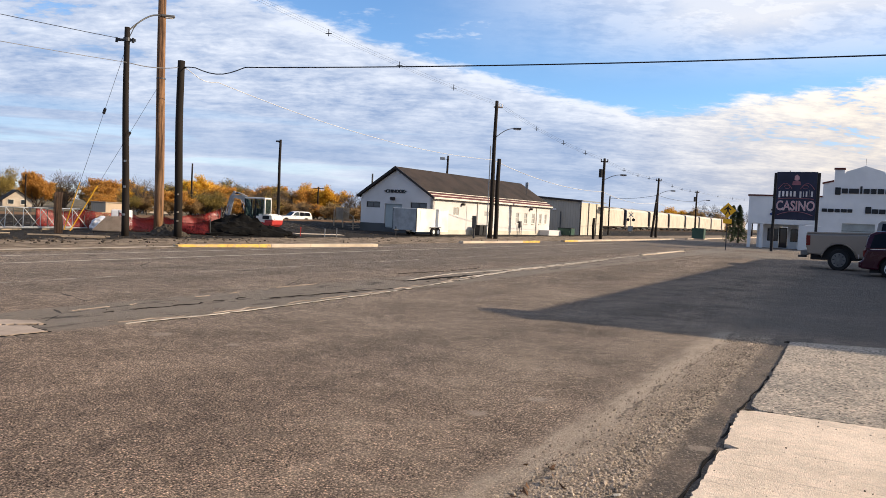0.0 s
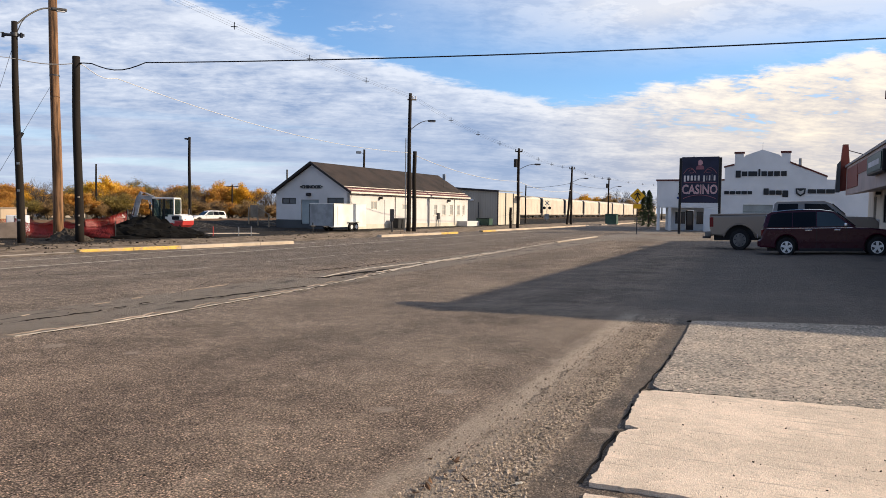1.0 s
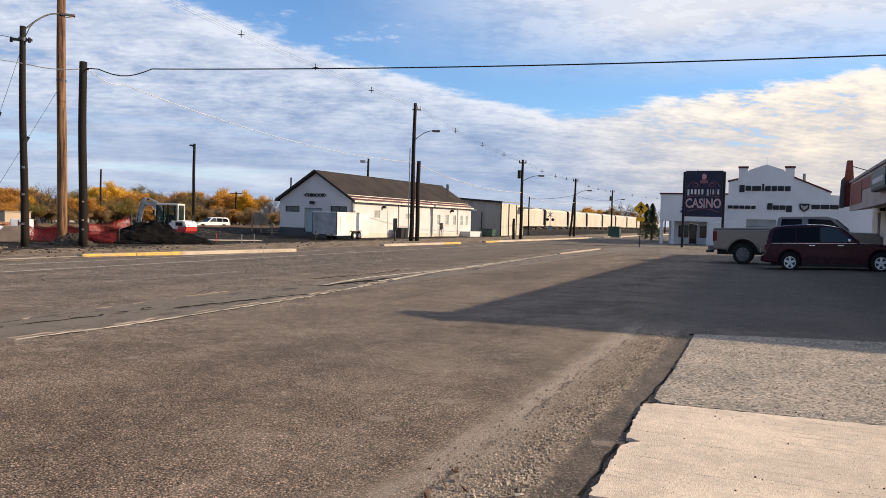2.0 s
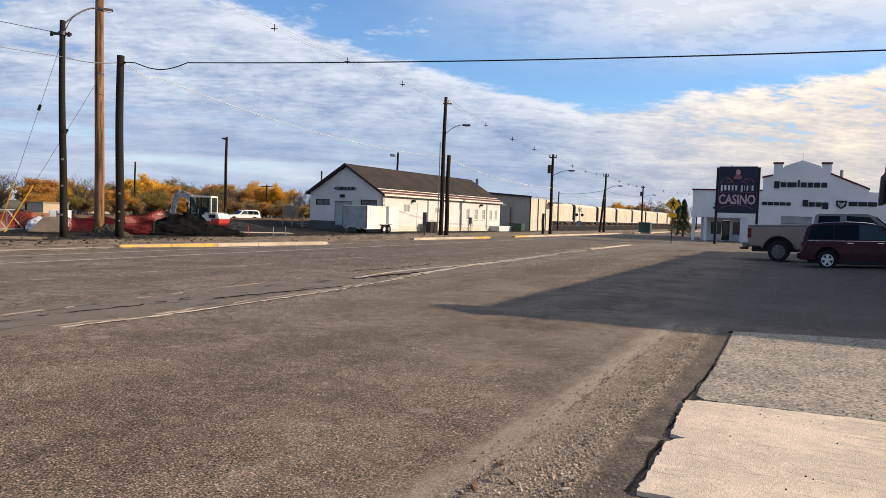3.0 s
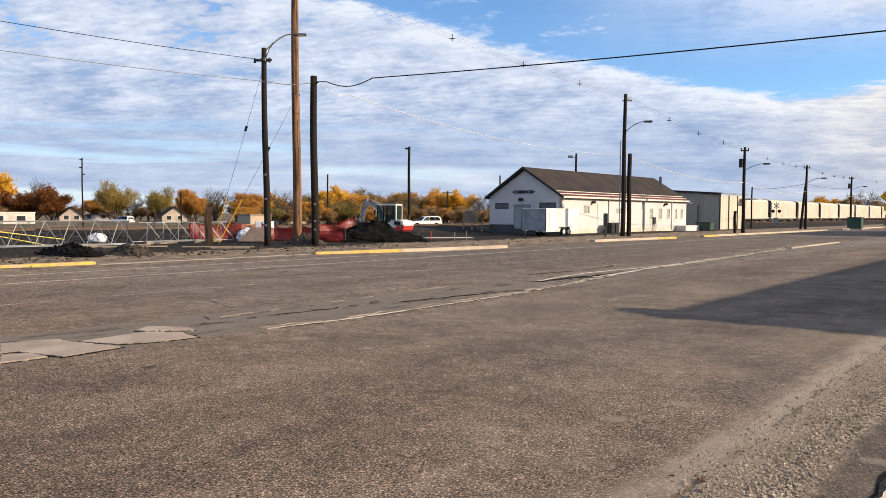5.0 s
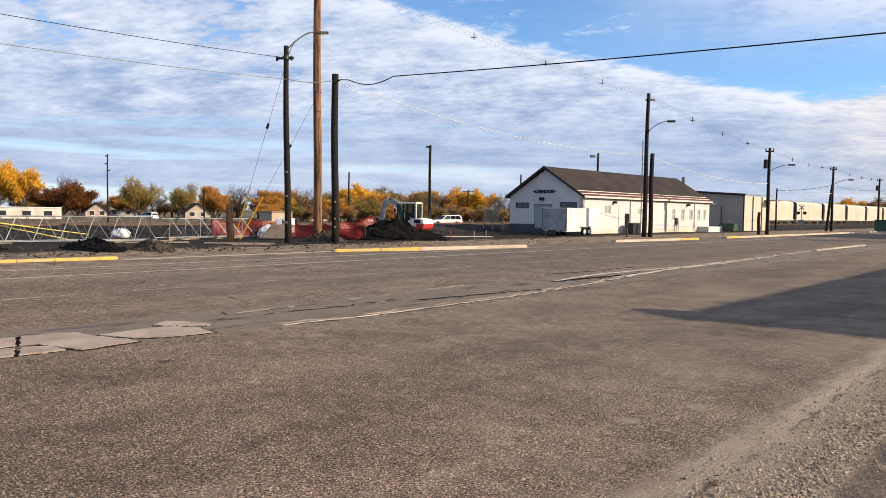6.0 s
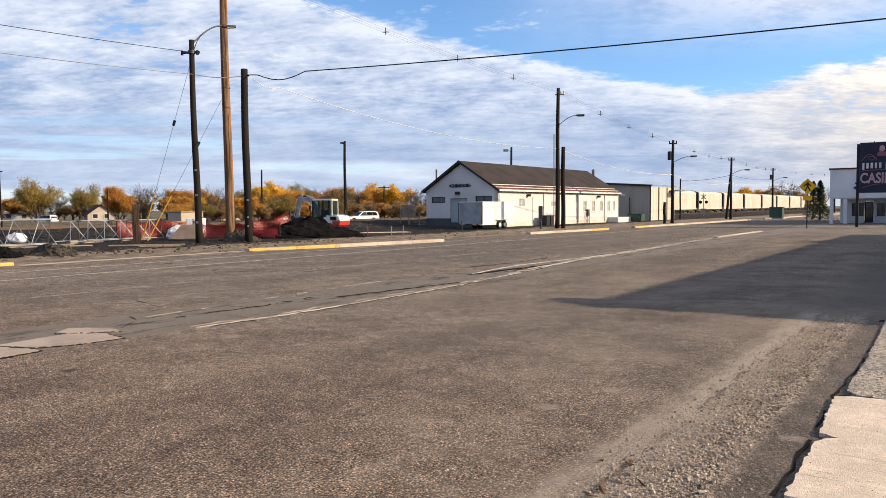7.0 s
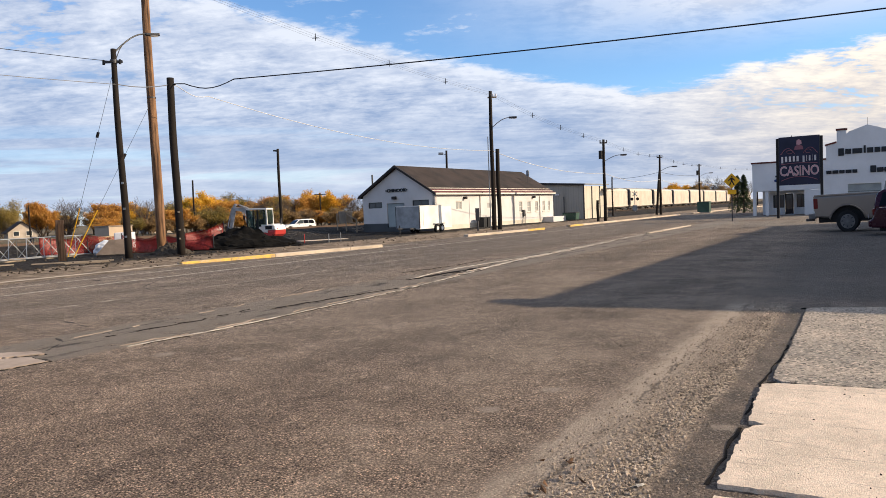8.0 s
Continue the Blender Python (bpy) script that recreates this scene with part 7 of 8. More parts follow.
def excavator():
    ob = thing("excavator", pose(-10.65, 43.0, -0.25, 0, 0, -10) @ Matrix.Diagonal((0.9, 0.9, 1.0, 1)), "small white and red excavator behind an earth heap", "excavator")
    for y in (-0.75, 0.75):
        bm = bmesh.new()
        pts = [(-1.1, 0.0), (1.1, 0.0), (1.38, 0.14), (1.45, 0.35), (1.3, 0.55), (1.0, 0.62), (-1.0, 0.62), (-1.3, 0.55), (-1.45, 0.35), (-1.38, 0.14)]
        prism(bm, pts, y - 0.2, y + 0.2)
        tr = part("track", bm, M["rubber"], ob)
        for x in (-1.0, -0.3, 0.4, 1.0):
            part("roller", T((x, y - 0.23, 0.3), (x, y + 0.23, 0.3), 0.2, n=12), M["steel_dark"], tr)
    part("turntable", T((0, 0, 0.5), (0, 0, 0.75), 0.6, n=16), M["steel_dark"], ob)
    # rear counterweight: rounded, white above red
    bm = bmesh.new()
    prism(bm, [(0.05, 0.72), (0.85, 0.72), (1.02, 0.85), (1.06, 1.1), (0.05, 1.1)], -0.85, 0.85, bevel=0.08)
    part("counterweight", bm, M["exc_red"], ob, "red rounded counterweight")
    part("hood", prism(bmesh.new(), [(0.05, 1.102), (1.06, 1.102), (0.98, 1.36), (0.75, 1.45), (0.05, 1.45)], -0.85, 0.85, bevel=0.08), M["exc_white"], ob, "white engine hood")
    part("deck", B(-1.1, 0.05, -0.85, 0.85, 0.75, 1.0, bevel=0.04), M["exc_white"], ob)
    cab = part("cab_frame", B(-0.9, 0.5, -0.85, 0.15, 2.28, 2.38, bevel=0.04), M["exc_white"], ob, "cab roof")
    for x in (-0.86, -0.15, 0.46):
        for y in (-0.82, 0.12):
            part("pillar", B(x - 0.04, x + 0.04, y - 0.04, y + 0.04, 0.95, 2.3), M["exc_white"] if x > 0.3 else M["black"], cab)
    part("glass", B(-0.8, -0.2, -0.84, -0.82, 1.05, 2.26), M["cab_glass"], cab)
    part("glass", B(-0.1, 0.42, -0.84, -0.82, 1.3, 2.26), M["cab_glass"], cab)
    part("glass", B(-0.88, -0.86, -0.76, 0.08, 1.2, 2.26), M["cab_glass"], cab)
    part("glass", B(0.47, 0.49, -0.76, 0.08, 1.5, 2.26), M["cab_glass"], cab)
    part("seat", B(-0.4, 0.2, -0.6, -0.1, 1.0, 1.75, bevel=0.08), M["plastic"], cab)
    for x, y in ((-0.5, 0.13), (0.15, 0.13)):
        part("glass", B(x - 0.3, x + 0.26, y, y + 0.02, 1.3, 2.26), M["cab_glass"], cab)
    part("sill", B(-0.88, 0.48, -0.86, -0.81, 0.98, 1.06, bevel=0.01), M["exc_white"], cab)
    part("rear_panel", B(-0.08, 0.44, -0.855, -0.82, 1.0, 1.32, bevel=0.01), M["exc_white"], cab)
    part("door_handle", B(-0.3, -0.22, -0.89, -0.86, 1.35, 1.5, bevel=0.01), M["black"], cab)
    part("work_light", B(-0.98, -0.88, -0.6, -0.4, 2.26, 2.36, bevel=0.02), M["galv"], cab)
    part("mirror", B(-1.06, -0.98, -0.98, -0.86, 1.75, 2.0, bevel=0.02), M["black"], cab)
    part("console", B(-0.8, -0.45, -0.7, 0.0, 0.98, 1.35, bevel=0.04), M["black"], cab)
    # boom, stick, bucket reaching to the west
    part("boom_foot", B(-1.25, -0.85, 0.28, 0.62, 0.85, 1.25, bevel=0.05), M["steel_dark"], ob)
    boom = part("boom", beam([(-1.0, 1.1), (-1.12, 1.7), (-1.32, 2.12), (-1.7, 2.36), (-2.38, 2.42)], [0.12, 0.15, 0.17, 0.14, 0.09], 0.36, 0.54), M["exc_boom"], ob, "dusty pale grey boom")
    part("hose", sweep(bmesh.new(), [(-1.0, 0.45, 1.3), (-1.05, 0.45, 1.9), (-1.35, 0.45, 2.38), (-1.8, 0.45, 2.58), (-2.2, 0.45, 2.56)], 0.03, 6), M["black"], boom)
    for y in (0.32, 0.58):
        ram = part("ram", T((-1.22, y, 1.15), (-1.5, y, 1.75), 0.055, n=10), M["exc_boom"], ob)
        part("rod", T((-1.5, y, 1.75), (-1.72, y, 2.22), 0.03, n=8), M["chrome"], ram)
    ram = part("ram", T((-1.35, 0.45, 2.40), (-1.95, 0.45, 2.62), 0.055, n=10), M["exc_boom"], ob)
    part("rod", T((-1.95, 0.45, 2.62), (-2.3, 0.45, 2.66), 0.03, n=8), M["chrome"], ram)
    stick = part("stick", beam([(-2.22, 2.7), (-2.36, 2.4), (-2.5, 1.8), (-2.66, 1.0)], [0.06, 0.13, 0.11, 0.07], 0.37, 0.53), M["exc_boom"], ob, "dusty pale grey stick")
    ram = part("ram", T((-2.5, 0.45, 2.45), (-2.7, 0.45, 1.85), 0.045, n=10), M["exc_boom"], ob)
    part("rod", T((-2.7, 0.45, 1.85), (-2.84, 0.45, 1.35), 0.025, n=8), M["chrome"], ram)
    part("linkage", beam([(-2.6, 1.15), (-2.86, 1.35), (-2.92, 1.0)], [0.04, 0.05, 0.04], 0.34, 0.56), M["steel_dark"], ob)
    bm = prism(bmesh.new(), [(-2.6, 1.02), (-2.92, 1.0), (-3.08, 0.7), (-3.0, 0.42), (-2.72, 0.28), (-2.35, 0.34), (-2.55, 0.6)], 0.12, 0.78, bevel=0.02)
    bucket = part("bucket", bm, M["steel_dark"], ob)
    for y in (0.18, 0.36, 0.54, 0.72):
        part("tooth", beam([(-2.4, 0.36), (-2.2, 0.38)], [0.04, 0.01], y - 0.03, y + 0.03), M["galv"], bucket)
    part("exhaust", T((0.9, 0.4, 1.4), (0.9, 0.4, 1.75), 0.05, n=8), M["steel_dark"], ob)
    part("grille", B(0.35, 0.8, -0.862, -0.848, 1.15, 1.35, bevel=0.004), M["black"], ob)
    for z in (1.32, 1.4):
        part("hood_seam", B(0.3, 0.95, -0.858, -0.846, z, z + 0.015), M["steel_dark"], ob)
    part("tail_light", B(0.98, 1.05, -0.6, -0.45, 1.12, 1.2, bevel=0.01), M["exc_red"], ob)
    part("handrail", sweep(bmesh.new(), [(-0.96, -0.9, 1.1), (-0.98, -0.93, 1.3), (-0.98, -0.93, 1.8), (-0.94, -0.9, 2.0)], 0.018, 6), M["black"], ob)


excavator()


# lattice tower sections lying on the ground
def lattice(x0, y0, x1, y1, h, w, label):
    a = Vector((x0, y0, 0.12))
    d = Vector((x1 - x0, y1 - y0, 0))
    L = d.length
    ob = thing("lattice_mast", Matrix.Translation(a) @ d.to_track_quat("X", "Z").to_matrix().to_4x4(), label, "lattice mast", "mast sections")
    ends = ((-w / 2, 0.04), (w / 2, 0.04), (0, h))
    for y, z in ends:
        part("chord", T((0, y, z), (L, y, z), 0.026, n=8), M["galv"], ob)
    n = max(3, round(L / 0.95))
    for i in range(n):
        xa, xb = L * i / n, L * (i + 1) / n
        xm = (xa + xb) / 2
        for y, o in ((-w / 2, 0), (w / 2, 0.42 * L / n)):
            part("lacing", T((xa + o, y, 0.04), (xm + o, 0, h), 0.016, n=6), M["galv"], ob)
            part("lacing", T((xm + o, 0, h), (min(L, xb + o), y, 0.04), 0.016, n=6), M["galv"], ob)
        part("lacing", T((xa, -w / 2, 0.04), (xb, w / 2, 0.04), 0.016, n=6), M["galv"], ob)


lattice(-24.9, 23.0, -19.25, 29.55, 1.05, 1.1, "galvanised lattice mast section lying on timbers")
lattice(-20.0, 31.4, -18.2, 36.6, 0.95, 1.0, "galvanised lattice mast section lying on timbers")
for i, (x, y) in enumerate(((-23.4, 24.74), (-20.6, 27.99), (-19.6, 32.55), (-18.65, 35.3))):
    ob = thing("timber_bearer", pose(x, y, 0.04, 0, 0, -40 if i < 2 else -19), "weathered timber bearer under a mast section", "timber", "timber bearers")
    part("beam", B(-0.09, 0.09, -0.9, 0.9, 0, 0.15, bevel=0.01), M["wood"], ob)

# debris netting, as a woven sheet with gaps, hung on stakes
M["net"], kk, pp, ppos, pout = material("orange_red_netting")
cells = kk.cells(kk.scale(ppos, (1.0, 1.0, 1.0)), 17.0, "DISTANCE_TO_EDGE")
kk.put(kk.mix(kk.noise(ppos, 3.0), (0.24, 0.02, 0.02), (0.46, 0.05, 0.042)), pp.inputs["Base Color"])
clear, mixer = kk.node("ShaderNodeBsdfTransparent"), kk.node("ShaderNodeMixShader")
kk.put(kk.m("MULTIPLY", kk.step(cells.outputs["Distance"], 0.13, 0.2), 0.8), mixer.inputs[0])
kk.put(pp.outputs[0], mixer.inputs[1]), kk.put(clear.outputs[0], mixer.inputs[2]), kk.put(mixer.outputs[0], pout.inputs[0])


def netting(x0, y0, x1, y1, h0, h1, label, seed, sag=0.35):
    ob = thing("debris_net", pose(0, 0, 0), label, "netting", "debris nets")
    rnd = random.Random(seed)
    n, bm, prev = 40, bmesh.new(), None
    spans = max(1, round(math.hypot(x1 - x0, y1 - y0) / 2.2))
    for i in range(n + 1):
        t = i / n
        local = (t * spans) % 1
        top = h0 + (h1 - h0) * t - sag * math.sin(math.pi * local) * (h0 + (h1 - h0) * t)
        x, y = x0 + (x1 - x0) * t, y0 + (y1 - y0) * t
        col = []
        for j in range(7):
            k = j / 6
            b = 0.12 * math.sin(9 * t + 3 * k) + rnd.uniform(-0.03, 0.03)
            col.append(bm.verts.new((x + b * 0.6, y - b, 0.05 + top * k)))
        if prev:
            for j in range(6):
                bm.faces.new((prev[j], col[j], col[j + 1], prev[j + 1]))
        prev = col
    bmesh.ops.solidify(bm, geom=bm.faces[:], thickness=0.012)
    part("net", bm, M["net"], ob, smooth=True)
    for i in range(spans + 1):
        t = i / spans
        x, y = x0 + (x1 - x0) * t, y0 + (y1 - y0) * t
        part("stake", T((x, y, -0.2), (x, y, 0.05 + h0 + (h1 - h0) * t + 0.08), 0.025, n=6), M["steel_dark"], ob)


netting(-20.6, 37.0, -17.2, 40.0, 1.0, 1.0, "orange-red debris netting behind the mast sections", 1, 0.15)
netting(-18.2, 42.5, -14.4, 40.2, 0.95, 0.85, "sagging orange-red debris netting by the poles", 2)
netting(-14.4, 40.2, -12.6, 41.4, 0.85, 1.35, "orange-red debris netting by the excavator", 3, 0.1)
netting(-16.6, 37.4, -11.8, 37.0, 0.95, 0.75, "slumped orange-red debris netting at the poles", 4, 0.3)

# shed-like crate, sheets, wrapped goods
ob = thing("storage_crate", pose(*bearing(-25.0, 58), 0.55, 0, 0, -32), "tan ribbed storage crate beside the railway bank", "crate")
M["rib_crate"] = siding("ribbed_crate_sheet", (0.44, 0.33, 0.23), (0.848, -0.53, 0), 0.25)
part("body", B(-1.75, 0, 0, 1.9, -0.5, 0.82, bevel=0.02), M["rib_crate"], ob)
part("lid", B(-1.8, 0.05, -0.05, 1.95, 0.82, 0.9, bevel=0.02), M["wood"], ob)
ob = thing("plywood_stack", pose(*bearing(-25.8, 46), 0.05, 0, 0, -30), "stack of pale plywood boards on the dirt", "boards")
for i in range(6):
    part("board", B(-0.6, 0.62, -0.3, 1.1, 0.14 * i, 0.14 * i + 0.12), M["plywood"], ob)
ob = thing("sheet_pile", pose(-15.7, 35.4, 0.05, 0, 0, 10), "grey sheet leaning on a low frame", "sheet")
part("sheet", prism(bmesh.new(), [(-1.25, 0.0), (0.35, 0.0), (0.35, 0.05), (-1.2, 0.05)], 0, 0.03), M["wood"], ob)
bm = bmesh.new()
vs = [bm.verts.new(p) for p in ((-1.2, -0.1, 0.06), (0.35, -0.1, 0.06), (0.2, 0.5, 0.78), (-0.7, 0.5, 0.74))]
bm.faces.new(vs)
bmesh.ops.solidify(bm, geom=bm.faces[:], thickness=0.03)
part("sheet", bm, M["broken"], ob)
part("prop", T((-0.1, 0.55, 0), (-0.1, 0.5, 0.7), 0.04, n=6), M["wood"], ob)
for i, (x, y, r, sx) in enumerate(((-23.3, 33.0, 0.34, 1.45), (-16.9, 36.4, 0.5, 1.2), (-18.2, 38.6, 0.38, 1.0))):
    bm = bmesh.new()
    bmesh.ops.create_icosphere(bm, subdivisions=3, radius=r)
    for v in bm.verts:
        k = 1 + 0.22 * noise.noise(v.co * 5 + Vector((i * 9, 0, 0)))
        v.co = Vector((v.co.x * k * sx, v.co.y * k, max(-0.05, v.co.z * k * 0.9 + r * 0.5)))
    ob = part("wrapped_bundle", bm, M["white_plastic"], None, smooth=False)
    ob.matrix_world = pose(x, y, 0.05, 0, 0, 30 * i)
    tagged(ob, "white plastic-wrapped bundle on the dirt", "bundle", "wrapped bundles")
ob = thing("white_tote", pose(-17.1, 38.9, 0.05, 0, 0, 12), "white plastic tote box on the dirt", "box")
part("body", B(-0.45, 0.45, -0.4, 0.4, 0.2, 1.05, bevel=0.05), M["white_plastic"], ob)
part("pallet", B(-0.5, 0.5, -0.45, 0.45, 0, 0.15), M["wood"], ob)
# fresh concrete footing with stakes beside the heap
ob = thing("footing", pose(-6.9, 42.6, 0.02, 0, 0, 25), "low fresh concrete footing with form boards", "footing")
part("slab", B(-1.8, 1.0, -0.5, 0.5, 0, 0.16, bevel=0.02), M["curb"], ob)
part("form_board", B(-1.85, 1.05, -0.56, -0.51, 0, 0.14), M["steel_dark"], ob)
for x, h in ((-1.6, 0.55), (-0.2, 0.5), (0.5, 0.55)):
    part("stake", T((x, -0.62, -0.1), (x, -0.62, h), 0.025, n=6), M["exc_red"] if x < -1 else M["galv"], ob)

# yellow caution pipes on the ground at the far west
M["pipe_yellow"] = surface("pale_yellow_pipe", (0.66, 0.55, 0.13), 0.5, 0.1)
for a, b in (((-22.35, 28.32, 0.1), (*bearing(-44.0, 33), 0.95)), ((*bearing(-37.6, 36), 0.36), (*bearing(-43.5, 33), 0.95))):
    tagged(part("yellow_pipe", T(a, b, 0.024, n=8), M["pipe_yellow"]), "yellow plastic pipe leaning across a mast section", "pipe", "yellow pipes")

# scattered clods and stones on the verge
rnd = random.Random(8)
bm = bmesh.new()
for _ in range(420):
    s, u = rnd.uniform(-33, -21.3), rnd.uniform(4, 46)
    x, y = street_xy(s, u)
    r = rnd.choice((0.012, 0.018, 0.025, 0.03, 0.045))
    bmesh.ops.create_icosphere(bm, subdivisions=1, radius=r, matrix=Matrix.Translation((x, y, 0.05 + r * 0.4)) @ Euler((rnd.random() * 6, rnd.random() * 6, 0)).to_matrix().to_4x4() @ Matrix.Diagonal((1.3, 1, 0.8, 1)))
tagged(part("clods", bm, surface("verge_clods", (0.13, 0.105, 0.082), 0.95, 0.4, 2.0, 12.0, 0.8, spec=0.08)), "scattered clods and stones on the verge", "stones", kind="stuff")

# ---- wires ----


def wire(name, a, b, sag, r, mat, label, n=24, kink=0.0):
    a, b = Vector(a), Vector(b)
    pts = []
    for i in range(n + 1):
        t = i / n
        p = a.lerp(b, t)
        p.z -= 4 * sag * t * (1 - t)
        if kink and 0.015 < t < 0.075:
            p.z -= kink * math.sin(math.pi * (t - 0.015) / 0.06)
        pts.append(p)
    ob = part(name, sweep(bmesh.new(), pts, r, 5), mat)
    return tagged(ob, label, "cable")


TOP3, TOPQ = (P3[0], P3[1], 7.72), (Q1[0], Q1[1], 5.75)
wire("service_cable", TOP3, (31.0, 14.6, 7.15), 0.4, 0.024, M["wire"], "thick black cable strung across the street", 120, 0.3)
wire("service_wire", TOP3, TOPQ, 0.75, 0.016, M["wire_sunlit"], "pale twisted service wire between two poles", 80, 0.2)
wire("service_wire", (P1[0], P1[1], 7.5), TOP3, 0.12, 0.02, M["wire_pale"], "pale service wire between two close poles")
wire("service_wire", (P1[0], P1[1], 7.5), (P1[0] - 22, P1[1] - 38, 8.6), 1.0, 0.013, M["wire_pale"], "pale service wire running along the verge")
wire("service_wire", (P1[0], P1[1], 8.45), (P1[0] - 22, P1[1] - 38, 9.4), 0.9, 0.013, M["wire"], "dark wire running along the verge")
q_tops = [(Q1[0] + 0.3, Q1[1], 9.7), (14.35, 67.6, 7.3), (25.7, 89.5, 7.1), (39.3, 115.6, 7.1), (66.0, 158.0, 7.9)]
lows = [TOPQ, (14.35, 67.6, 4.4), (25.7, 89.5, 4.3), (39.3, 115.6, 4.4), (66.0, 158.0, 4.6)]
for a, b in zip(lows, lows[1:]):
    wire("service_wire", a, b, 0.5, 0.022, M["wire_sunlit"], "pale service wire between street poles")
spans = [((P2[0], P2[1], 13.2), q_tops[0])] + list(zip(q_tops, q_tops[1:]))
for k, (a, b) in enumerate(spans):
    a, b = Vector(a), Vector(b)
    for dx, dz in ((0, 0.14), (-0.14, -0.05), (0.14, -0.05)):
        wire("power_line", a + Vector((dx, 0, dz)), b + Vector((dx, 0, dz)), 0.35, 0.0045, M["wire"], "thin spaced overhead power line")
    for t in ((0.38, 0.6, 0.8) if k == 0 else (0.3, 0.55, 0.78)):
        p = a.lerp(b, t)
        p.z -= 4 * 0.35 * t * (1 - t)
        ob = thing("line_spacer", Matrix.Translation(p), "small dark spacer clamped on overhead lines", "spacer", "line spacers")
        part("bar", B(-0.18, 0.18, -0.02, 0.02, -0.07, -0.03), M["wire"], ob)
        part("bar", B(-0.02, 0.02, -0.02, 0.02, -0.2, 0.2), M["wire"], ob)
# guy wires with yellow guards
for (gx, gy), top in (((-17.1, 32.9), (P1[0], P1[1], 8.6)), ((-16.7, 32.6), (P2[0], P2[1], 7.3))):
    ob = thing("guy_wire", pose(0, 0, 0), "steel guy wire with a yellow plastic guard", "guy wire", "guy wires")
    a, b = Vector((gx, gy, 0.0)), Vector(top)
    part("strand", T(a, b, 0.008, n=5), M["steel_dark"], ob)
    part("guard", T(a.lerp(b, 0.02), a + (b - a).normalized() * 2.5, 0.022, n=8), M["sign_yellow"], ob, "yellow plastic guard")
    c = a.lerp(b, 0.62)
    part("strain_insulator", T(c, c + (b - a).normalized() * 0.25, 0.06, n=8), M["black"], ob)


# loose grit along the gutter
rnd = random.Random(21)
bm = bmesh.new()
for i in range(9000):
    u = 2.0 + 9.6 * rnd.random() ** 1.3
    s = rnd.gauss(-1.29, 0.06) if i % 3 == 1 else rnd.gauss(-1.42, 0.20)
    x, y = street_xy(s, u)
    r = rnd.choice((0.003, 0.004, 0.005, 0.006, 0.007, 0.009, 0.012 if i % 3 else 0.006))
    m = Matrix.Translation((x, y, r * 0.5)) @ Euler((rnd.random() * 6, rnd.random() * 6, 0)).to_matrix().to_4x4() @ Matrix.Diagonal((r * 1.3, r, r * 0.8, 1))
    vs = [bm.verts.new(m @ Vector(v)) for v in ((1, 0, 0), (-1, 0, 0), (0, 1, 0), (0, -1, 0), (0, 0, 1), (0, 0, -1))]
    for a, b, c in ((0, 2, 4), (2, 1, 4), (1, 3, 4), (3, 0, 4), (2, 0, 5), (1, 2, 5), (3, 1, 5), (0, 3, 5)):
        bm.faces.new((vs[a], vs[b], vs[c]))
tagged(part("grit", bm, surface("tan_grit", (0.45, 0.36, 0.275), 0.9, 0.3, 3.0, 40.0, 0.2, island=0.55)), "loose tan grit and chips along the gutter", "grit", kind="stuff")
# pebbles and crumbs on the slabs and asphalt
bm = bmesh.new()
for i in range(760):
    x, y = (rnd.uniform(-5, 6), rnd.uniform(3.5, 13)) if i % 2 else (rnd.uniform(1.8, 6.5), rnd.uniform(3.0, 9.5))
    if x * NS[0] + y * NS[1] > -0.8 and rnd.random() < 0.1:
        continue
    r = rnd.choice((0.003, 0.003, 0.004, 0.005, 0.006, 0.008))
    m = Matrix.Translation((x, y, r * 0.5 + (0.026 if x * NS[0] + y * NS[1] > -0.8 and y < 10 else 0))) @ Euler((rnd.random() * 6, rnd.random() * 6, 0)).to_matrix().to_4x4() @ Matrix.Diagonal((r * 1.4, r, r * 0.8, 1))
    vs = [bm.verts.new(m @ Vector(v)) for v in ((1, 0, 0), (-1, 0, 0), (0, 1, 0), (0, -1, 0), (0, 0, 1), (0, 0, -1))]
    for a, b, c in ((0, 2, 4), (2, 1, 4), (1, 3, 4), (3, 0, 4), (2, 0, 5), (1, 2, 5), (3, 1, 5), (0, 3, 5)):
        bm.faces.new((vs[a], vs[b], vs[c]))
tagged(part("crumbs", bm, surface("dark_crumbs", (0.065, 0.054, 0.047), 0.9, 0.3, 3.0, 40.0, 0.2, island=0.6)), "dark crumbs and pebbles strewn on the pavement", "pebbles", kind="stuff")


# broken asphalt and lumber scraps along the verge
rnd = random.Random(33)
bm = bmesh.new()
for _ in range(260):
    u = rnd.uniform(5, 25)
    s = rnd.gauss(-25.5, 1.3)
    if s > -22.2:
        continue
    x, y = street_xy(s, u)
    a, b, c = rnd.uniform(0.02, 0.09), rnd.uniform(0.02, 0.06), rnd.uniform(0.01, 0.05)
    m = Matrix.Translation((x, y, 0.05 + c * 0.4)) @ Euler((rnd.gauss(0, 0.25), rnd.gauss(0, 0.25), rnd.random() * 6)).to_matrix().to_4x4()
    vs = [bm.verts.new(m @ Vector((sx * a * rnd.uniform(0.6, 1.1), sy * b * rnd.uniform(0.6, 1.1), sz * c / 2))) for sz in (-1, 1) for sx, sy in ((-1, -1), (1, -1), (1, 1), (-1, 1))]
    for f in ((3, 2, 1, 0), (4, 5, 6, 7), (0, 1, 5, 4), (1, 2, 6, 5), (2, 3, 7, 6), (3, 0, 4, 7)):
        bm.faces.new([vs[i] for i in f])
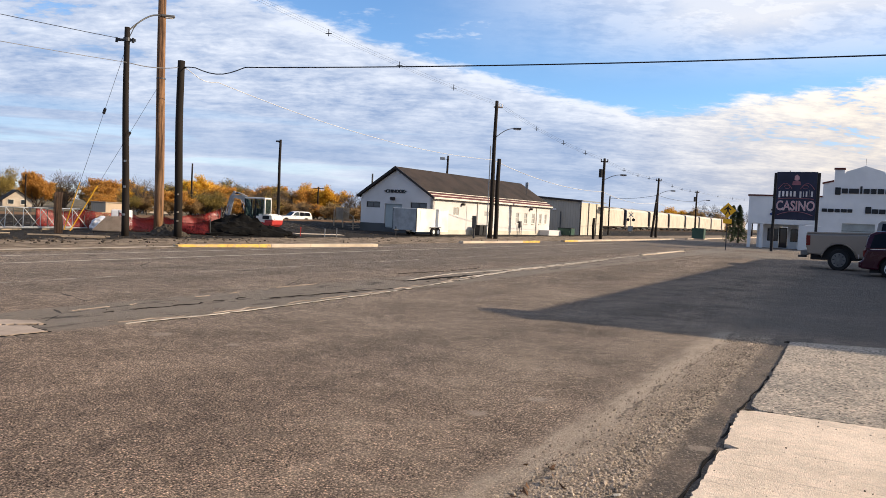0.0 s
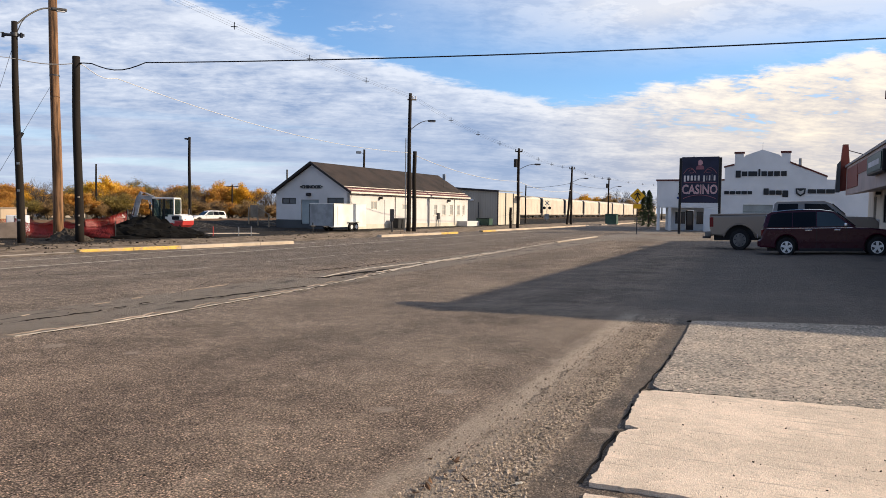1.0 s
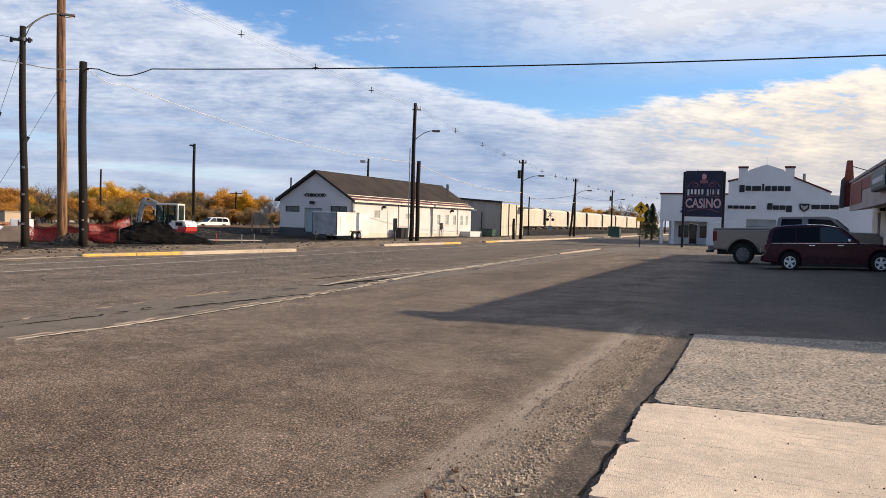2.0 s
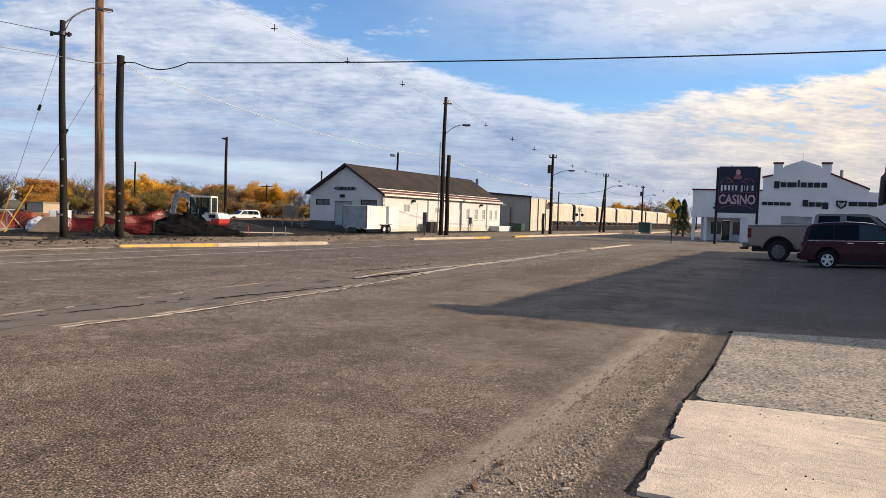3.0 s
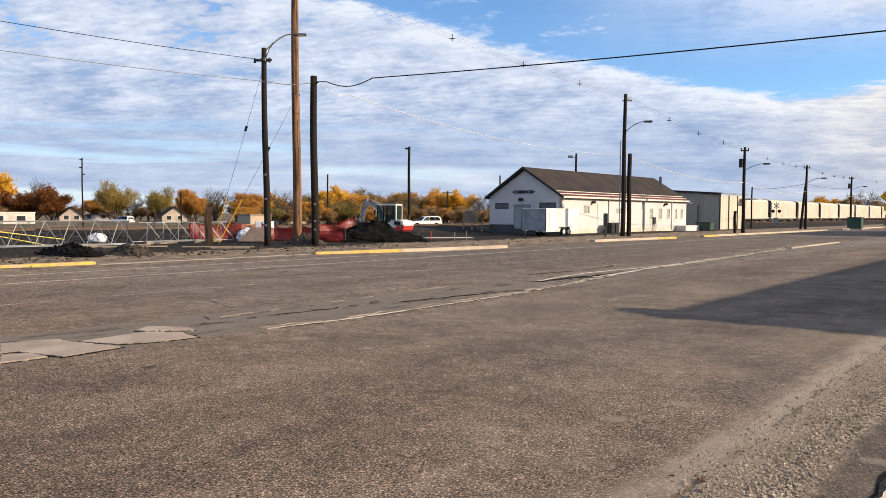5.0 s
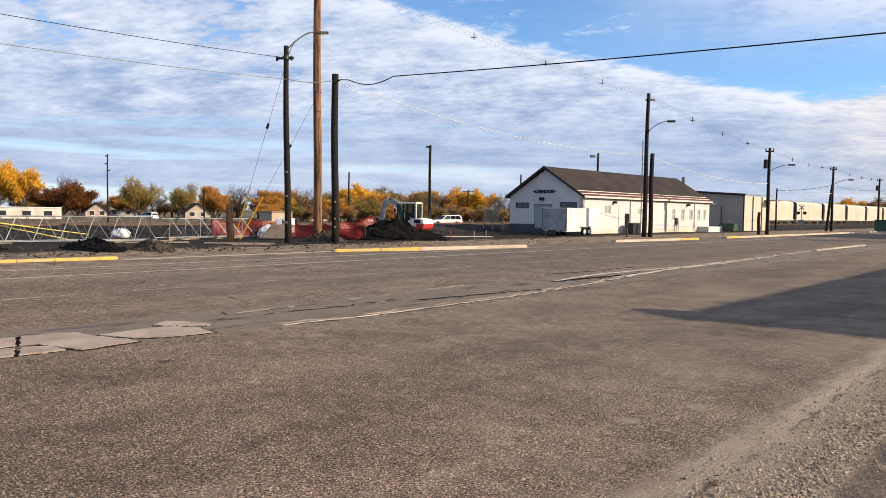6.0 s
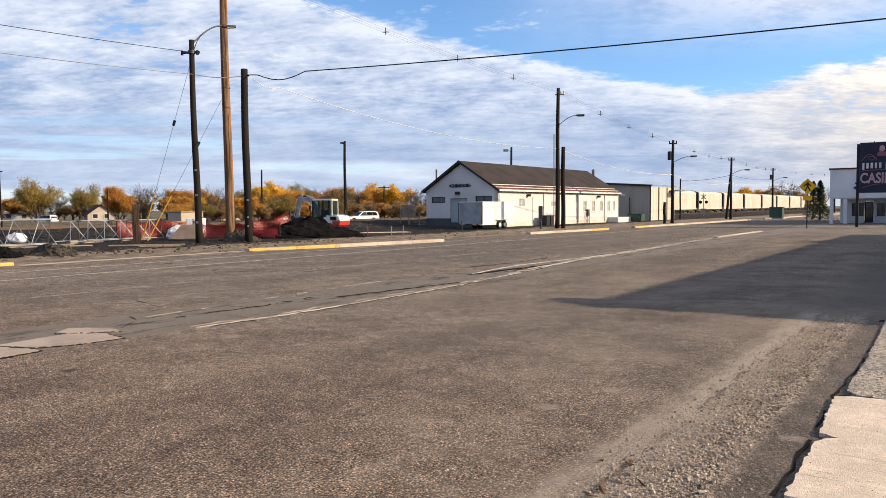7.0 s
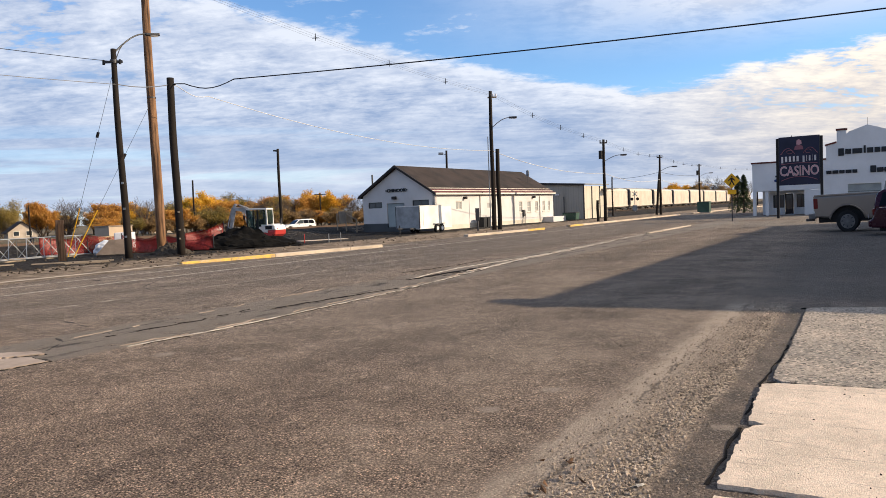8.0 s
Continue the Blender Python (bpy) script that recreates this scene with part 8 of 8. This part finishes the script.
tagged(part("rubble", bm, surface("broken_asphalt_rubble", (0.075, 0.06, 0.048), 0.95, 0.3, 2.0, 20.0, 0.4, island=0.6, spec=0.1)), "broken dark asphalt rubble along the verge", "rubble", kind="stuff")
for i, (x, y, turn, L) in enumerate(((-15.2, 29.8, 20, 3.0), (-18.6, 28.9, 35, 2.6), (-14.2, 28.9, 28, 1.6), (-20.3, 29.6, 40, 3.4))):
    ob = part("plank", B(-L / 2, L / 2, -0.07, 0.07, 0.0, 0.05, bevel=0.006), M["wood"])
    ob.matrix_world = pose(x, y, 0.06, 0, 0, turn)
    tagged(ob, "loose pale timber plank on the dirt", "plank", "loose planks")
bm = bmesh.new()
vs = [bm.verts.new(p) for p in ((-0.05, -0.015, 0.0), (-0.01, -0.032, 0.014), (0.045, -0.012, 0.006), (0.05, 0.016, 0.016), (0.0, 0.03, 0.004), (-0.042, 0.018, 0.012))]
bm.faces.new(vs)
bmesh.ops.solidify(bm, geom=bm.faces[:], thickness=0.003)
ob = part("paper_scrap", bm, M["pale_trim"])
ob.matrix_world = pose(1.10, 4.28, 0.006, 4, 6, 30) @ Matrix.Diagonal((0.6, 0.6, 0.6, 1))
tagged(ob, "small crumpled pale paper scrap in the gutter", "litter")
x, y = bearing(12.5, 95)
pole_thing("utility_pole", pose(x, y, 0.05), "thin dark utility pole behind the shed", 4.9, 0.1, 0.08, M["pole_dark"])
wire("service_wire", (x, y, 4.7), (25.7, 89.5, 5.2), 0.2, 0.02, M["wire"], "dark wire between thin poles")
wire("service_wire", (25.7, 89.5, 5.2), (39.3, 115.6, 5.6), 0.3, 0.02, M["wire"], "dark wire between street poles")
# dry leaves blown into the gutter
bm = bmesh.new()
for _ in range(16):
    x, y = street_xy(rnd.gauss(-1.62, 0.10), rnd.uniform(2.9, 4.6))
    r = rnd.uniform(0.018, 0.034)
    m = Matrix.Translation((x, y, 0.012)) @ Euler((rnd.gauss(0, 0.5), rnd.gauss(0, 0.5), rnd.random() * 6)).to_matrix().to_4x4()
    vs = [bm.verts.new(m @ Vector(v)) for v in ((-r, 0, 0.006), (-0.2 * r, -0.55 * r, 0), (r, 0, 0.012), (0.1 * r, 0.55 * r, 0.004))]
    bm.faces.new((vs[0], vs[1], vs[2])), bm.faces.new((vs[0], vs[2], vs[3]))
tagged(part("dry_leaves", bm, surface("dry_leaf", (0.15, 0.08, 0.042), 0.8, 0.3, 6.0, 40.0, 0.1, island=0.5)), "dry brown leaves blown into the gutter", "leaves", kind="stuff")
